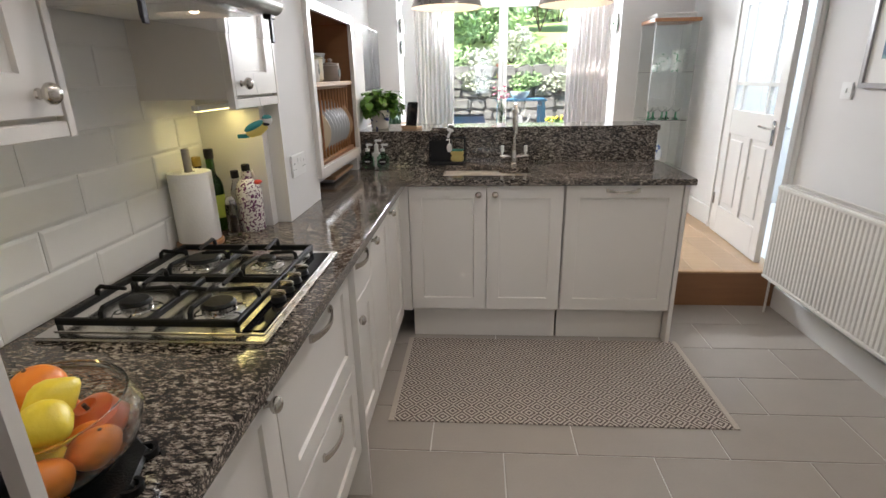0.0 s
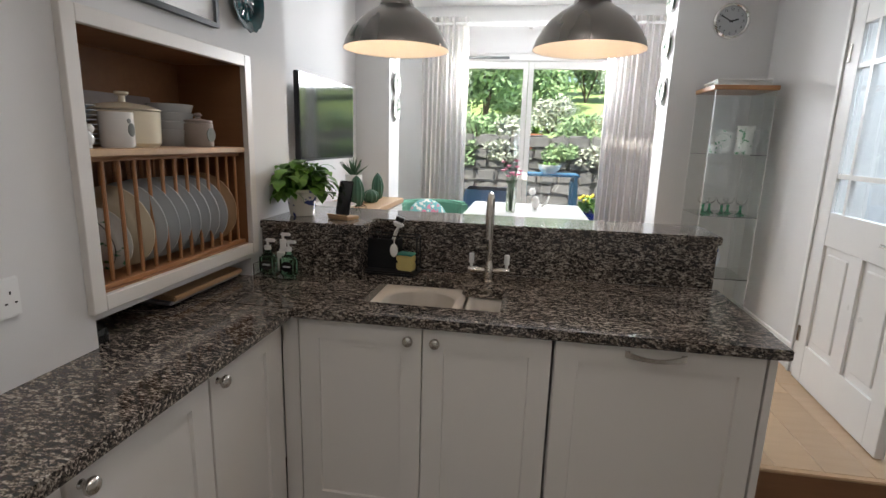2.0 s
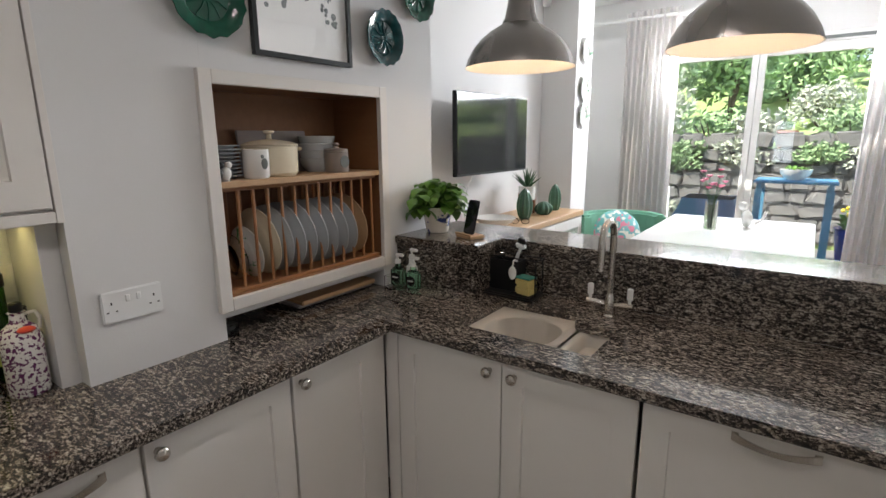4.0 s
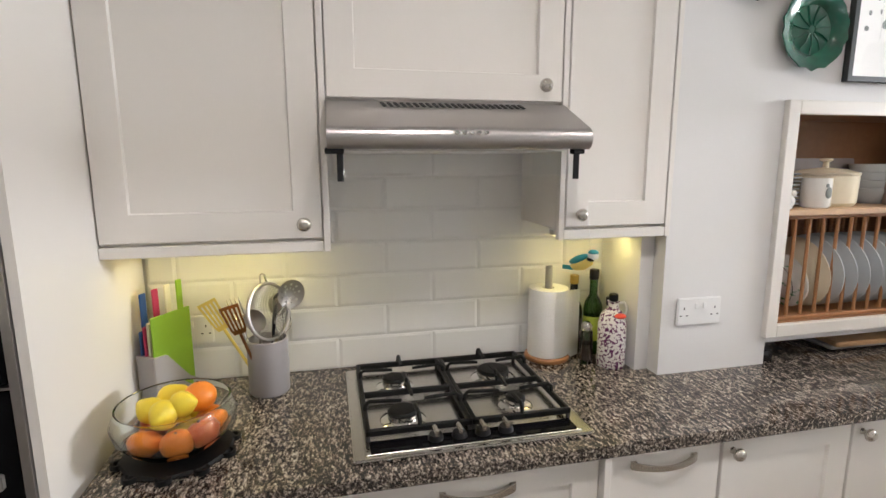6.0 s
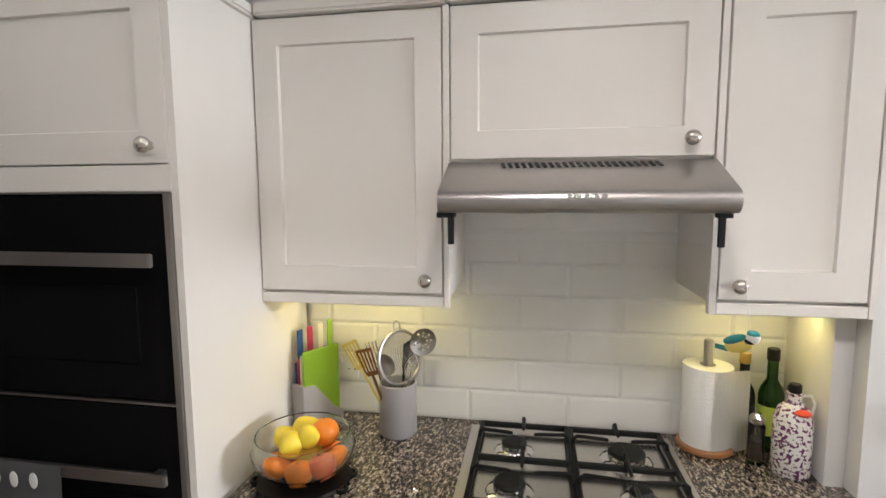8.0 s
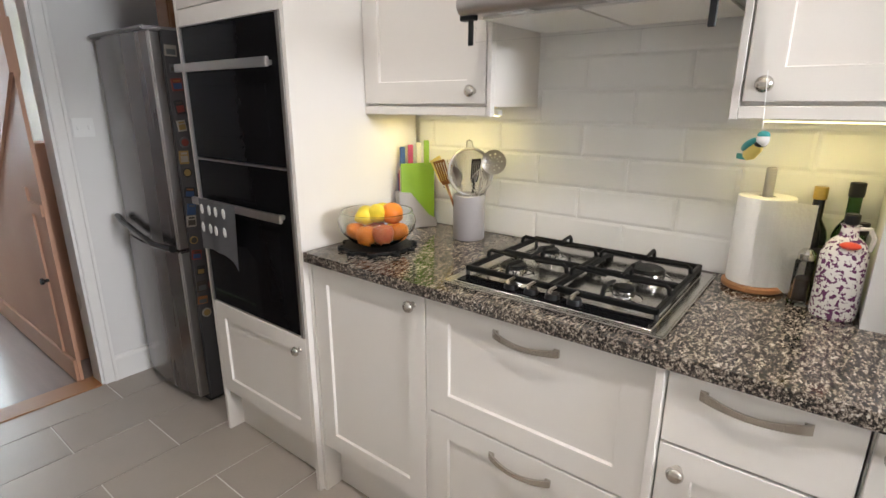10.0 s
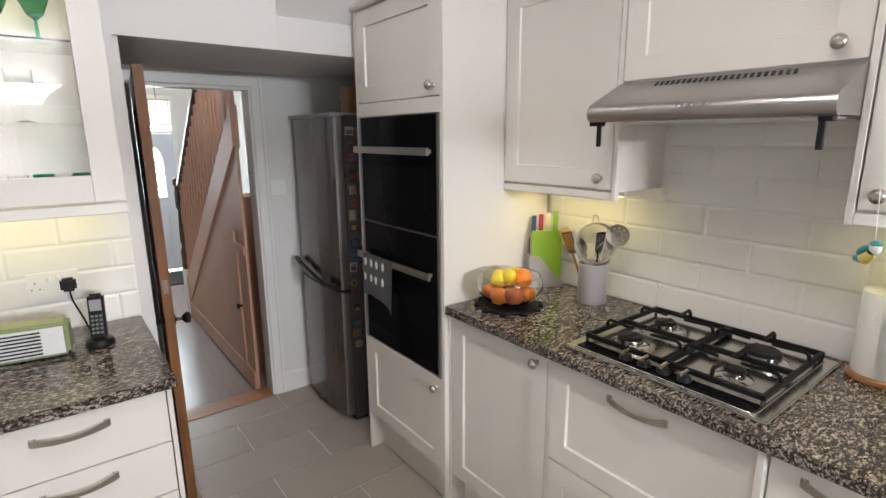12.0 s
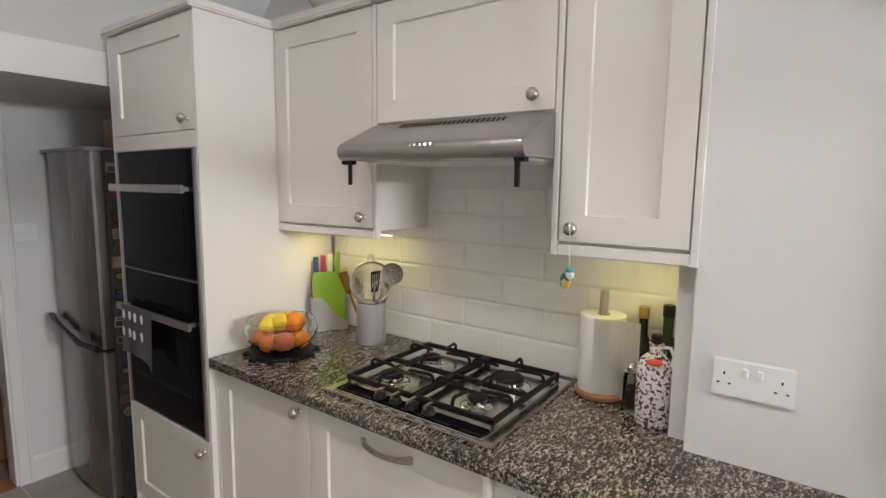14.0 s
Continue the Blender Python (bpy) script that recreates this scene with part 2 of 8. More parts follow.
M = {
    "wall": mat("wall_paint", (0.73, 0.72, 0.71), 0.75, var=0.015, scale=1.5, grain=180, bump=0.06),
    "ceil": mat("ceiling_paint", (0.80, 0.79, 0.77), 0.85, var=0.015, grain=150, bump=0.05),
    "cab": mat("ivory_cabinet_paint", (0.765, 0.73, 0.685), 0.38, var=0.012, scale=2, grain=140, bump=0.03),
    "tile": mat("glazed_white_tile", (0.82, 0.815, 0.79), 0.10, var=0.02, scale=6, grain=20, bump=0.03, island=0.02, rvar=0.03),
    "grout": mat("white_grout", (0.84, 0.835, 0.82), 0.9, grain=200, bump=0.2),
    "granite": granite(),
    "rug": woven(),
    "hem": mat("rug_hem", (0.62, 0.56, 0.48), 0.95, grain=300, bump=0.4),
    "steel": mat("brushed_steel", (0.46, 0.44, 0.43), 0.34, 1.0, var=0.02, scale=1, grain=260, bump=0.02, stretch=(0.04, 1, 1), rvar=0.03),
    "steelv": mat("grey_fridge_steel", (0.21, 0.195, 0.193), 0.27, 0.9, var=0.03, scale=2, grain=240, bump=0.04, stretch=(1, 1, 0.04)),
    "hobsteel": mat("hob_steel", (0.62, 0.60, 0.57), 0.22, 1.0, var=0.03, grain=200, bump=0.03),
    "nickel": mat("satin_nickel", (0.60, 0.56, 0.51), 0.24, 1.0, var=0.05, grain=120, bump=0.02),
    "chrome": mat("chrome", (0.75, 0.74, 0.72), 0.10, 1.0, var=0.02, bump=0.0),
    "shade": mat("brushed_aluminium_shade", (0.36, 0.34, 0.32), 0.27, 1.0, var=0.05, scale=4, grain=200, bump=0.05, stretch=(1, 1, 0.08)),
    "shadein": mat("shade_white_lining", (0.85, 0.80, 0.74), 0.6, var=0.02),
    "iron": mat("cast_iron", (0.007, 0.007, 0.007), 0.5, 0.0, var=0.2, grain=260, bump=0.25, spec=0.22),
    "blackglass": mat("black_oven_glass", (0.008, 0.008, 0.009), 0.05, var=0.1, bump=0.0, rvar=0.02, spec=0.06),
    "black": mat("black_plastic", (0.010, 0.010, 0.011), 0.42, var=0.1, grain=150, spec=0.3),
    "rubber": mat("dark_rubber", (0.03, 0.03, 0.03), 0.7),
    "floor": mat("grey_stone_tile", (0.43, 0.385, 0.335), 0.38, var=0.06, scale=5, grain=90, bump=0.04, island=0.05),
    "fgrout": mat("pale_floor_grout", (0.80, 0.78, 0.74), 0.9, grain=150, bump=0.2),
    "oakfloor": mat("oak_floor", (0.55, 0.38, 0.23), 0.4, var=0.1, scale=3, grain=40, bump=0.05, stretch=(1, 8, 1), island=0.08),
    "hallfloor": mat("hall_laminate", (0.34, 0.27, 0.24), 0.22, var=0.1, scale=3, grain=40, bump=0.02, stretch=(8, 1, 1), island=0.08),
    "riser": mat("stained_oak_riser", (0.30, 0.14, 0.065), 0.4, var=0.12, scale=4, grain=30, bump=0.05, stretch=(1, 1, 12)),
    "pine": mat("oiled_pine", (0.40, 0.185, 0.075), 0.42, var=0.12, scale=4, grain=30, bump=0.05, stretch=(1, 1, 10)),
    # same pine, with the rack recess's shade put into the colour
    "pineh": mat("shaded_oiled_pine", (0.27, 0.125, 0.055), 0.45, var=0.12, scale=4, grain=30, bump=0.05, stretch=(10, 1, 10)),
    "oak": mat("pale_oak", (0.56, 0.36, 0.20), 0.45, var=0.1, scale=3, grain=40, bump=0.05, stretch=(10, 1, 1)),
    "darkoak": mat("dark_stained_door", (0.17, 0.068, 0.03), 0.35, var=0.3, scale=5, grain=40, bump=0.15, stretch=(1, 1, 0.12)),
    "edgeoak": mat("worn_door_edge", (0.40, 0.16, 0.045), 0.5, var=0.3, scale=22, grain=90, bump=0.35, stretch=(1, 1, 0.12), color2=(0.035, 0.014, 0.008)),
    "trim": mat("white_gloss_paint", (0.80, 0.79, 0.77), 0.3, var=0.02, grain=60, bump=0.03),
    # pink cast of warm hall light on the stairs, put into the paint colour
    "stairpaint": mat("warm_lit_stair_paint", (0.52, 0.29, 0.19), 0.5, var=0.04, grain=60, bump=0.04),
    "plastic": mat("white_plastic", (0.82, 0.82, 0.81), 0.35, var=0.02, bump=0.0),
    "rad": mat("radiator_enamel", (0.78, 0.76, 0.72), 0.35, var=0.02, bump=0.0),
    "sink": mat("sand_composite_sink", (0.58, 0.53, 0.46), 0.42, var=0.04, grain=320, bump=0.06),
    "ceramic": mat("white_ceramic", (0.80, 0.79, 0.76), 0.12, var=0.02, bump=0.0),
    "cream": mat("cream_enamel", (0.74, 0.66, 0.50), 0.2, var=0.03, bump=0.0),
    "stoneware": mat("taupe_stoneware", (0.33, 0.28, 0.25), 0.45, var=0.08, grain=120),
    "greypot": mat("grey_utensil_pot", (0.36, 0.34, 0.34), 0.35, var=0.04, bump=0.02),
    "greytray": mat("grey_metal_tray", (0.30, 0.285, 0.30), 0.4, var=0.05),
    "bluegrey": mat("grey_blue_plate", (0.50, 0.53, 0.55), 0.2, var=0.03, bump=0.0),
    "greenplate": mat("green_majolica", (0.012, 0.15, 0.085), 0.15, var=0.35, scale=14, grain=40, bump=0.25),
    "tealplate": mat("teal_majolica", (0.01, 0.12, 0.13), 0.15, var=0.4, scale=16, grain=40, bump=0.3),
    "sponge": spotted("green_sponged_ceramic", (0.03, 0.24, 0.13), (0.01, 0.03, 0.025), 28, 0.47, 0.15),
    "paper": mat("paper_towel", (0.86, 0.85, 0.82), 0.95, var=0.02, grain=130, bump=0.35),
    "card": mat("picture_paper", (0.80, 0.79, 0.76), 0.7, var=0.02, bump=0.0),
    "inkgrey": mat("grey_ink", (0.22, 0.24, 0.23), 0.8, var=0.15, scale=20),
    "frameblack": mat("black_frame", (0.02, 0.025, 0.025), 0.35, var=0.1),
    "curtain": linen("striped_linen", (0.93, 0.91, 0.89), (0.86, 0.845, 0.84)),
    "leaf": mat("basil_leaf", (0.17, 0.38, 0.05), 0.4, var=0.3, scale=30, grain=90, bump=0.1, island=0.2),
    "dkleaf": mat("succulent_green", (0.045, 0.13, 0.05), 0.5, var=0.3, scale=20),
    "cactus": mat("green_glazed_cactus", (0.06, 0.17, 0.10), 0.3, var=0.25, scale=20),
    "delft": spotted("blue_white_pot", (0.74, 0.70, 0.62), (0.05, 0.07, 0.22), 26, 0.40, 0.25),
    "soil": mat("soil", (0.05, 0.035, 0.025), 0.95, grain=200, bump=0.5),
    "screen": mat("tv_screen", (0.012, 0.014, 0.018), 0.07, var=0.05, bump=0.0, rvar=0.01),
    "orange": mat("orange_peel", (0.85, 0.24, 0.02), 0.42, var=0.06, grain=110, bump=0.3),
    "lemon": mat("lemon_peel", (0.86, 0.66, 0.05), 0.42, var=0.06, grain=110, bump=0.3),
    "apple": mat("apple_skin", (0.60, 0.06, 0.04), 0.3, var=0.2, scale=14, color2=(0.66, 0.26, 0.07), bump=0.02),
    "glass": glass("clear_glass"),
    "gglass": glass("greenish_glass", (0.955, 0.985, 0.97)),
    "greenglass": glass("dark_green_glass", (0.06, 0.22, 0.03)),
    "goblet": glass("emerald_glass", (0.02, 0.55, 0.22)),
    "bottle": mat("dark_bottle", (0.012, 0.012, 0.012), 0.08, bump=0.0),
    "gold": mat("gold_cap", (0.65, 0.45, 0.12), 0.3, 1.0, bump=0.0),
    "copperish": mat("bronze_slice", (0.30, 0.14, 0.06), 0.32, 0.8, bump=0.0),
    "limelabel": mat("lime_label", (0.42, 0.52, 0.08), 0.6, bump=0.0),
    "floral": spotted("purple_sprig_ceramic", (0.80, 0.77, 0.74), (0.16, 0.05, 0.13), 115, 0.45, 0.25),
    "pinklabel": spotted("dark_label_with_pink", (0.02, 0.015, 0.02), (0.55, 0.12, 0.30), 45, 0.38, 0.4),
    "red": mat("red_wax", (0.75, 0.07, 0.03), 0.4, bump=0.0),
    "blue": mat("navy_board", (0.02, 0.07, 0.22), 0.4, bump=0.0),
    "crimson": mat("crimson_board", (0.42, 0.03, 0.09), 0.4, bump=0.0),
    "beige": mat("cream_board", (0.70, 0.66, 0.50), 0.4, bump=0.0),
    "lime": mat("green_board", (0.24, 0.42, 0.03), 0.4, bump=0.0),
    "yellow": mat("yellow_plastic", (0.85, 0.68, 0.18), 0.4, bump=0.0),
    "turq": mat("turquoise_paint", (0.04, 0.30, 0.30), 0.4, bump=0.0),
    "skyblue": mat("blue_paint", (0.08, 0.38, 0.60), 0.4, bump=0.0),
    "clearsoap": glass("pale_green_soap", (0.45, 0.80, 0.58), 0.08, 1.2),
    "soap": mat("green_soap", (0.10, 0.22, 0.17), 0.12, var=0.05, bump=0.0),
    "spongey": mat("yellow_sponge", (0.72, 0.58, 0.22), 0.95, grain=160, bump=0.5),
    "scour": mat("green_scourer", (0.05, 0.22, 0.17), 0.95, grain=220, bump=0.6),
    "towel": mat("grey_tea_towel", (0.20, 0.20, 0.215), 0.95, grain=300, bump=0.4),
    "gardenblue": mat("garden_blue_paint", (0.06, 0.22, 0.36), 0.6, var=0.1, grain=30),
    "terracotta": mat("terracotta", (0.45, 0.17, 0.09), 0.8, var=0.1),
    "mortar": mat("wall_mortar", (0.20, 0.19, 0.17), 0.95, var=0.2, scale=4, grain=40, bump=0.6),
    "stone": mat("garden_stone", (0.22, 0.215, 0.20), 0.9, var=0.3, scale=3, grain=30, bump=0.5, island=0.14),
    # lawn and leaf colours are paled to carry the glare and haze outdoors
    "grass": mat("lawn", (0.34, 0.44, 0.16), 0.95, var=0.25, scale=4, grain=80, bump=0.6, color2=(0.22, 0.32, 0.10)),
    "foliage": mat("shrub_leaves", (0.30, 0.42, 0.20), 0.7, var=0.4, scale=1.2, grain=20, bump=0.0, color2=(0.16, 0.26, 0.11), island=0.3),
    "palefol": mat("washed_out_silver_leaves", (0.56, 0.60, 0.46), 0.7, var=0.3, scale=1.5, grain=20, bump=0.0),
    "bark": mat("bark", (0.14, 0.10, 0.07), 0.9, var=0.2, bump=0.4),
    "pinkfl": mat("pink_petals", (0.72, 0.16, 0.28), 0.6, var=0.15, scale=30, bump=0.0),
    "cushion": spotted("floral_cushion", (0.16, 0.42, 0.42), (0.62, 0.20, 0.28), 16, 0.44, 0.9, (0.75, 0.72, 0.66)),
    "mint": mat("mint_upholstery", (0.18, 0.42, 0.30), 0.9, grain=200, bump=0.3),
    "tablewhite": mat("white_table_top", (0.80, 0.79, 0.77), 0.18, var=0.02, bump=0.0),
    "sprig": spotted("green_sprig_plate", (0.78, 0.78, 0.74), (0.10, 0.30, 0.16), 30, 0.40, 0.2),
    "bluewhite": spotted("blue_pattern_plate", (0.72, 0.75, 0.80), (0.07, 0.14, 0.42), 34, 0.46, 0.2),
    "doorpaint": mat("pale_blue_front_door", (0.62, 0.66, 0.72), 0.4, var=0.02),
    "mat": mat("door_mat", (0.05, 0.05, 0.055), 0.95, grain=200, bump=0.5),
    "cloth": mat("blue_cloth", (0.20, 0.30, 0.48), 0.9, grain=200, bump=0.3),
    "pendant_glow": mat("warm_bulb", (1, 0.9, 0.75), 0.4, bump=0.0, emit=((1.0, 0.80, 0.55), 1.4)),
    "ledglow": mat("warm_led_strip", (1, 0.9, 0.5), 0.4, bump=0.0, emit=((1.0, 0.80, 0.36), 1.05)),
    "spotglow": mat("spot_lens", (1, 0.95, 0.85), 0.4, bump=0.0, emit=((1.0, 0.92, 0.80), 5.6)),
    "street": mat("bright_street", (0.8, 0.85, 0.9), 1.0, emit=((0.86, 0.93, 1.0), 1.2)),
    "copper": mat("lantern_brass", (0.45, 0.33, 0.18), 0.3, 1.0, bump=0.0),
    "magnet": spotted("bright_magnets", (0.50, 0.30, 0.10), (0.05, 0.18, 0.40), 90, 0.48, 0.4, (0.70, 0.68, 0.60)),
}

M["shade"].node_tree.nodes["Principled BSDF"].inputs["Anisotropic"].default_value = 0.65


# ---------------- builders ----------------
UP, I4 = Vector((0, 0, 1)), Matrix.Identity(4)


def obj(name, bm, material, parent=None, m=None, smooth=False):
    me = bpy.data.meshes.new(name)
    bm.to_mesh(me)
    bm.free()
    me.materials.append(M[material] if isinstance(material, str) else material)
    if smooth:
        me.shade_smooth()
        me.set_sharp_from_angle(angle=radians(38))
    ob = new(name, me)
    if parent:
        ob.parent = parent
    if m is not None:
        ob.matrix_basis = m
    return ob


def part(name, bm, material, parent, label="", smooth=False):
    ob = obj(name, bm, material, parent, None, smooth)
    return tagged(ob, label) if label else ob


def piece(name, me, parent, m):
    ob = new(name, me)
    ob.parent = parent
    ob.matrix_basis = m
    return ob


def thing(name, m, label, category, group="", kind=""):
    e = new(name)
    e.empty_display_size = 0.05
    e.matrix_basis = m
    return tagged(e, label, category, group, kind)


def setting(name, bm, material, label, category="", smooth=False):
    return tagged(obj(name, bm, material, None, None, smooth), label, category or name.split("_")[0], kind="structure")


def box(x0, x1, y0, y1, z0, z1, bevel=0.0, seg=1, bm=None):
    b = bmesh.new()
    bmesh.ops.create_cube(b, size=1, matrix=Matrix.LocRotScale(((x0 + x1) / 2, (y0 + y1) / 2, (z0 + z1) / 2), None, (abs(x1 - x0), abs(y1 - y0), abs(z1 - z0))))
    if bevel:
        bmesh.ops.bevel(b, geom=b.edges[:], offset=bevel, segments=seg, affect="EDGES", clamp_overlap=True)
    return b if bm is None else join(bm, b)


def join(a, *others):
    for b in others:
        me = bpy.data.meshes.new("tmp")
        b.to_mesh(me)
        b.free()
        a.from_mesh(me)
        bpy.data.meshes.remove(me)
    return a


def moved(bm, m):
    bmesh.ops.transform(bm, matrix=m, verts=bm.verts)
    return bm


def lathe(profile, seg=24, m=None):
    """Turns a profile of (radius, height) round z."""
    b = bmesh.new()
    rings = []
    for r, z in profile:
        if r < 1e-6:
            rings.append([b.verts.new((0, 0, z))])
        else:
            rings.append([b.verts.new((r * math.cos(2 * math.pi * i / seg), r * math.sin(2 * math.pi * i / seg), z)) for i in range(seg)])
    for p, q in zip(rings, rings[1:]):
        for i in range(seg):
            j = (i + 1) % seg
            if len(p) == 1 and len(q) == 1:
                continue
            if len(p) == 1:
                b.faces.new((p[0], q[j], q[i]))
            elif len(q) == 1:
                b.faces.new((p[i], p[j], q[0]))
            else:
                b.faces.new((p[i], p[j], q[j], q[i]))
    bmesh.ops.recalc_face_normals(b, faces=b.faces)
    return moved(b, m) if m is not None else b


def cyl(r, z0, z1, seg=20, m=None, bevel=0.0):
    if bevel:
        return lathe([(0, z0), (r - bevel, z0), (r, z0 + bevel), (r, z1 - bevel), (r - bevel, z1), (0, z1)], seg, m)
    return lathe([(0, z0), (r, z0), (r, z1), (0, z1)], seg, m)


def tube(points, r, seg=8, closed=False, flat=1.0):
    """A round bar along points; r may be a list."""
    b = bmesh.new()
    pts = [Vector(p) for p in points]
    rr = r if isinstance(r, (list, tuple)) else [r] * len(pts)
    rings = []
    side = None
    for i, p in enumerate(pts):
        a = pts[i - 1] if i or closed else p
        c = pts[(i + 1) % len(pts)] if i + 1 < len(pts) or closed else p
        d = (c - a).normalized()
        if side is None:
            side = d.orthogonal().normalized()
        side = (side - d * side.dot(d)).normalized()
        up = d.cross(side)
        rings.append([b.verts.new(p + (side * math.cos(2 * math.pi * k / seg) + up * math.sin(2 * math.pi * k / seg) * flat) * rr[i]) for k in range(seg)])
    n = len(rings)
    for i in range(n if closed else n - 1):
        p, q = rings[i], rings[(i + 1) % n]
        for k in range(seg):
            b.faces.new((p[k], p[(k + 1) % seg], q[(k + 1) % seg], q[k]))
    if not closed:
        b.faces.new(rings[0][::-1])
        b.faces.new(rings[-1])
    bmesh.ops.recalc_face_normals(b, faces=b.faces)
    return b


def prism(poly, axis, a, c, bevel=0.0):
    """A closed outline, pushed along an axis from a to c. The outline's two numbers are the other axes in order."""
    b = bmesh.new()
    def at(p, v):
        return {"x": (v, p[0], p[1]), "y": (p[0], v, p[1]), "z": (p[0], p[1], v)}[axis]
    lo = [b.verts.new(at(p, a)) for p in poly]
    hi = [b.verts.new(at(p, c)) for p in poly]
    b.faces.new(lo)
    b.faces.new(hi[::-1])
    for i in range(len(poly)):
        j = (i + 1) % len(poly)
        b.faces.new((lo[i], hi[i], hi[j], lo[j]))
    bmesh.ops.recalc_face_normals(b, faces=b.faces)
    if bevel:
        bmesh.ops.bevel(b, geom=b.edges[:], offset=bevel, segments=2, affect="EDGES", clamp_overlap=True)
    return b


def ball(r, m=None, seg=16, rings=10, squash=(1, 1, 1)):
    b = bmesh.new()
    bmesh.ops.create_uvsphere(b, u_segments=seg, v_segments=rings, radius=r)
    moved(b, Matrix.Diagonal((*squash, 1)))
    return moved(b, m) if m is not None else b


def T(x, y, z):
    return Matrix.Translation((x, y, z))


def R(deg, axis):
    return Matrix.Rotation(radians(deg), 4, axis)


def shaker(u0, u1, w0, w1, rail=0.098, t=0.02):
    """A framed door front with a sunk panel; it faces -y, its back in the plane y = 0."""
    b = box(u0, u1, -t, 0, w0, w1, 0.0018)
    b.faces.ensure_lookup_table()
    f = max((f for f in b.faces if f.normal.y < -0.9), key=lambda f: f.calc_area())
    bmesh.ops.inset_region(b, faces=[f], thickness=rail - 0.002, depth=0)
    bmesh.ops.inset_region(b, faces=[f], thickness=0.004, depth=-0.009)
    return b


def slab(u0, u1, w0, w1, t=0.02):
    return box(u0, u1, -t, 0, w0, w1, 0.002, 2)


def knob_bm(u, w, v=-0.02):
    p = [(0, 0), (0.010, 0), (0.0085, 0.003), (0.0065, 0.008), (0.0075, 0.013), (0.0145, 0.0165), (0.018, 0.021), (0.0182, 0.0255), (0.0155, 0.031), (0.0105, 0.0345), (0.005, 0.0362), (0, 0.0366)]
    return lathe(p, 20, T(u, v, w) @ R(90, "X"))


def pull_bm(u0, u1, w, v=-0.02):
    """A flat bow handle."""
    n = 20
    b = bmesh.new()
    rings = []
    for i in range(n + 1):
        s = i / n
        out = 0.004 + 0.022 * math.sin(math.pi * s) ** 0.75
        hw = 0.0105 - 0.0045 * math.sin(math.pi * s)
        lift = -0.007 * math.sin(math.pi * s)
        u = u0 + (u1 - u0) * s
        rings.append([b.verts.new((u, v - out + d, w + lift + h)) for d, h in ((-0.0035, -hw), (-0.0035, hw), (0.0035, hw), (0.0035, -hw))])
    for p, q in zip(rings, rings[1:]):
        for k in range(4):
            b.faces.new((p[k], p[(k + 1) % 4], q[(k + 1) % 4], q[k]))
    b.faces.new(rings[0])
    b.faces.new(rings[-1])
    for u in (u0 + 0.008, u1 - 0.008):
        box(u - 0.007, u + 0.007, v - 0.006, v, w - 0.009, w + 0.009, bm=b)
    bmesh.ops.recalc_face_normals(b, faces=b.faces)
    return b


def cabinet(name, m, width, z0, z1, depth, fronts, label, group, body_v=0.0, plinth=None, panel_z0=None):
    """fronts: (style, u0, u1, w0, w1, fitting) with fitting ('knob', u, w) or ('pull', u0, u1, w) or None."""
    c = thing(name, m, label, "cabinet", group)
    body = box(0, width, body_v, depth, z0, z1, 0.001)
    part("body", body, "cab", c)
    for style, u0, u1, w0, w1, fit in fronts:
        bm = shaker(u0, u1, w0, w1) if style in ("door", "drawer") else slab(u0, u1, w0, w1)
        d = part("drawer_front" if style in ("drawer", "plain") else "door", bm, "cab", c)
        if fit:
            f = knob_bm(*fit[1:]) if fit[0] == "knob" else pull_bm(*fit[1:])
            part("knob" if fit[0] == "knob" else "handle", f, "nickel", d, "satin nickel " + ("knob" if fit[0] == "knob" else "bow handle"), True)
    if plinth:
        part("plinth", box(0, width, 0.055, 0.073, 0, plinth, 0.001), "cab", c)
    return c


# ---------------- the room ----------------
WT = 0.985          # worktop height
CEIL = 2.71
XT = -0.83          # tiled wall
XP = -0.535         # painted chimney wall
DF = 0.25           # dining floor
YB = -0.18          # beam and back wall

# the kitchen's wall with the cooker
setting("wall_west_tiled", box(XT - 0.2, XT, -1.1, 2.05, 0, CEIL + 0.3), "wall", "grey-white painted wall behind the cooker", "wall")
w = box(XT - 0.2, XT - 0.02, 2.05, 3.585, 0, CEIL + 0.3)
box(XT - 0.02, XP, 2.055, 2.455, WT + 0.001, CEIL + 0.3, bm=w)
box(XT - 0.02, XP, 3.225, 3.585, 0, CEIL + 0.3, bm=w)
box(XT - 0.02, XP, 2.4552, 3.2248, 1.822, CEIL + 0.3, bm=w)
box(XT - 0.02, XP, 2.4552, 3.2248, 1.062, 1.108, bm=w)
setting("wall_west_chimney", w, "wall", "off-white painted chimney wall with a recess for a plate rack", "wall")
setting("wall_west_return", box(XT - 0.015, -0.59, 2.008, 2.054, WT, CEIL), "wall", "narrow painted return beside the worktop", "wall")
setting("wall_west_dining", box(-1.07, -0.87, 3.585, 5.5, 0, CEIL + 0.3), "wall", "white painted dining wall", "wall")
setting("wall_east", join(box(2.2, 2.4, -0.4, 3.6, 0, CEIL + 0.3), box(2.2, 2.4, 4.47, 5.7, 0, CEIL + 0.3), box(2.2, 2.4, 3.6, 4.47, 2.285, CEIL + 0.3), box(2.2, 2.4, 3.6, 4.47, 0, DF - 0.01)), "wall", "grey-white painted wall with a door opening", "wall")
setting("wall_east_hall", box(3.3, 3.4, 2.8, 5.4, 0, CEIL), "wall", "pale wall of the hallway behind the door", "wall")
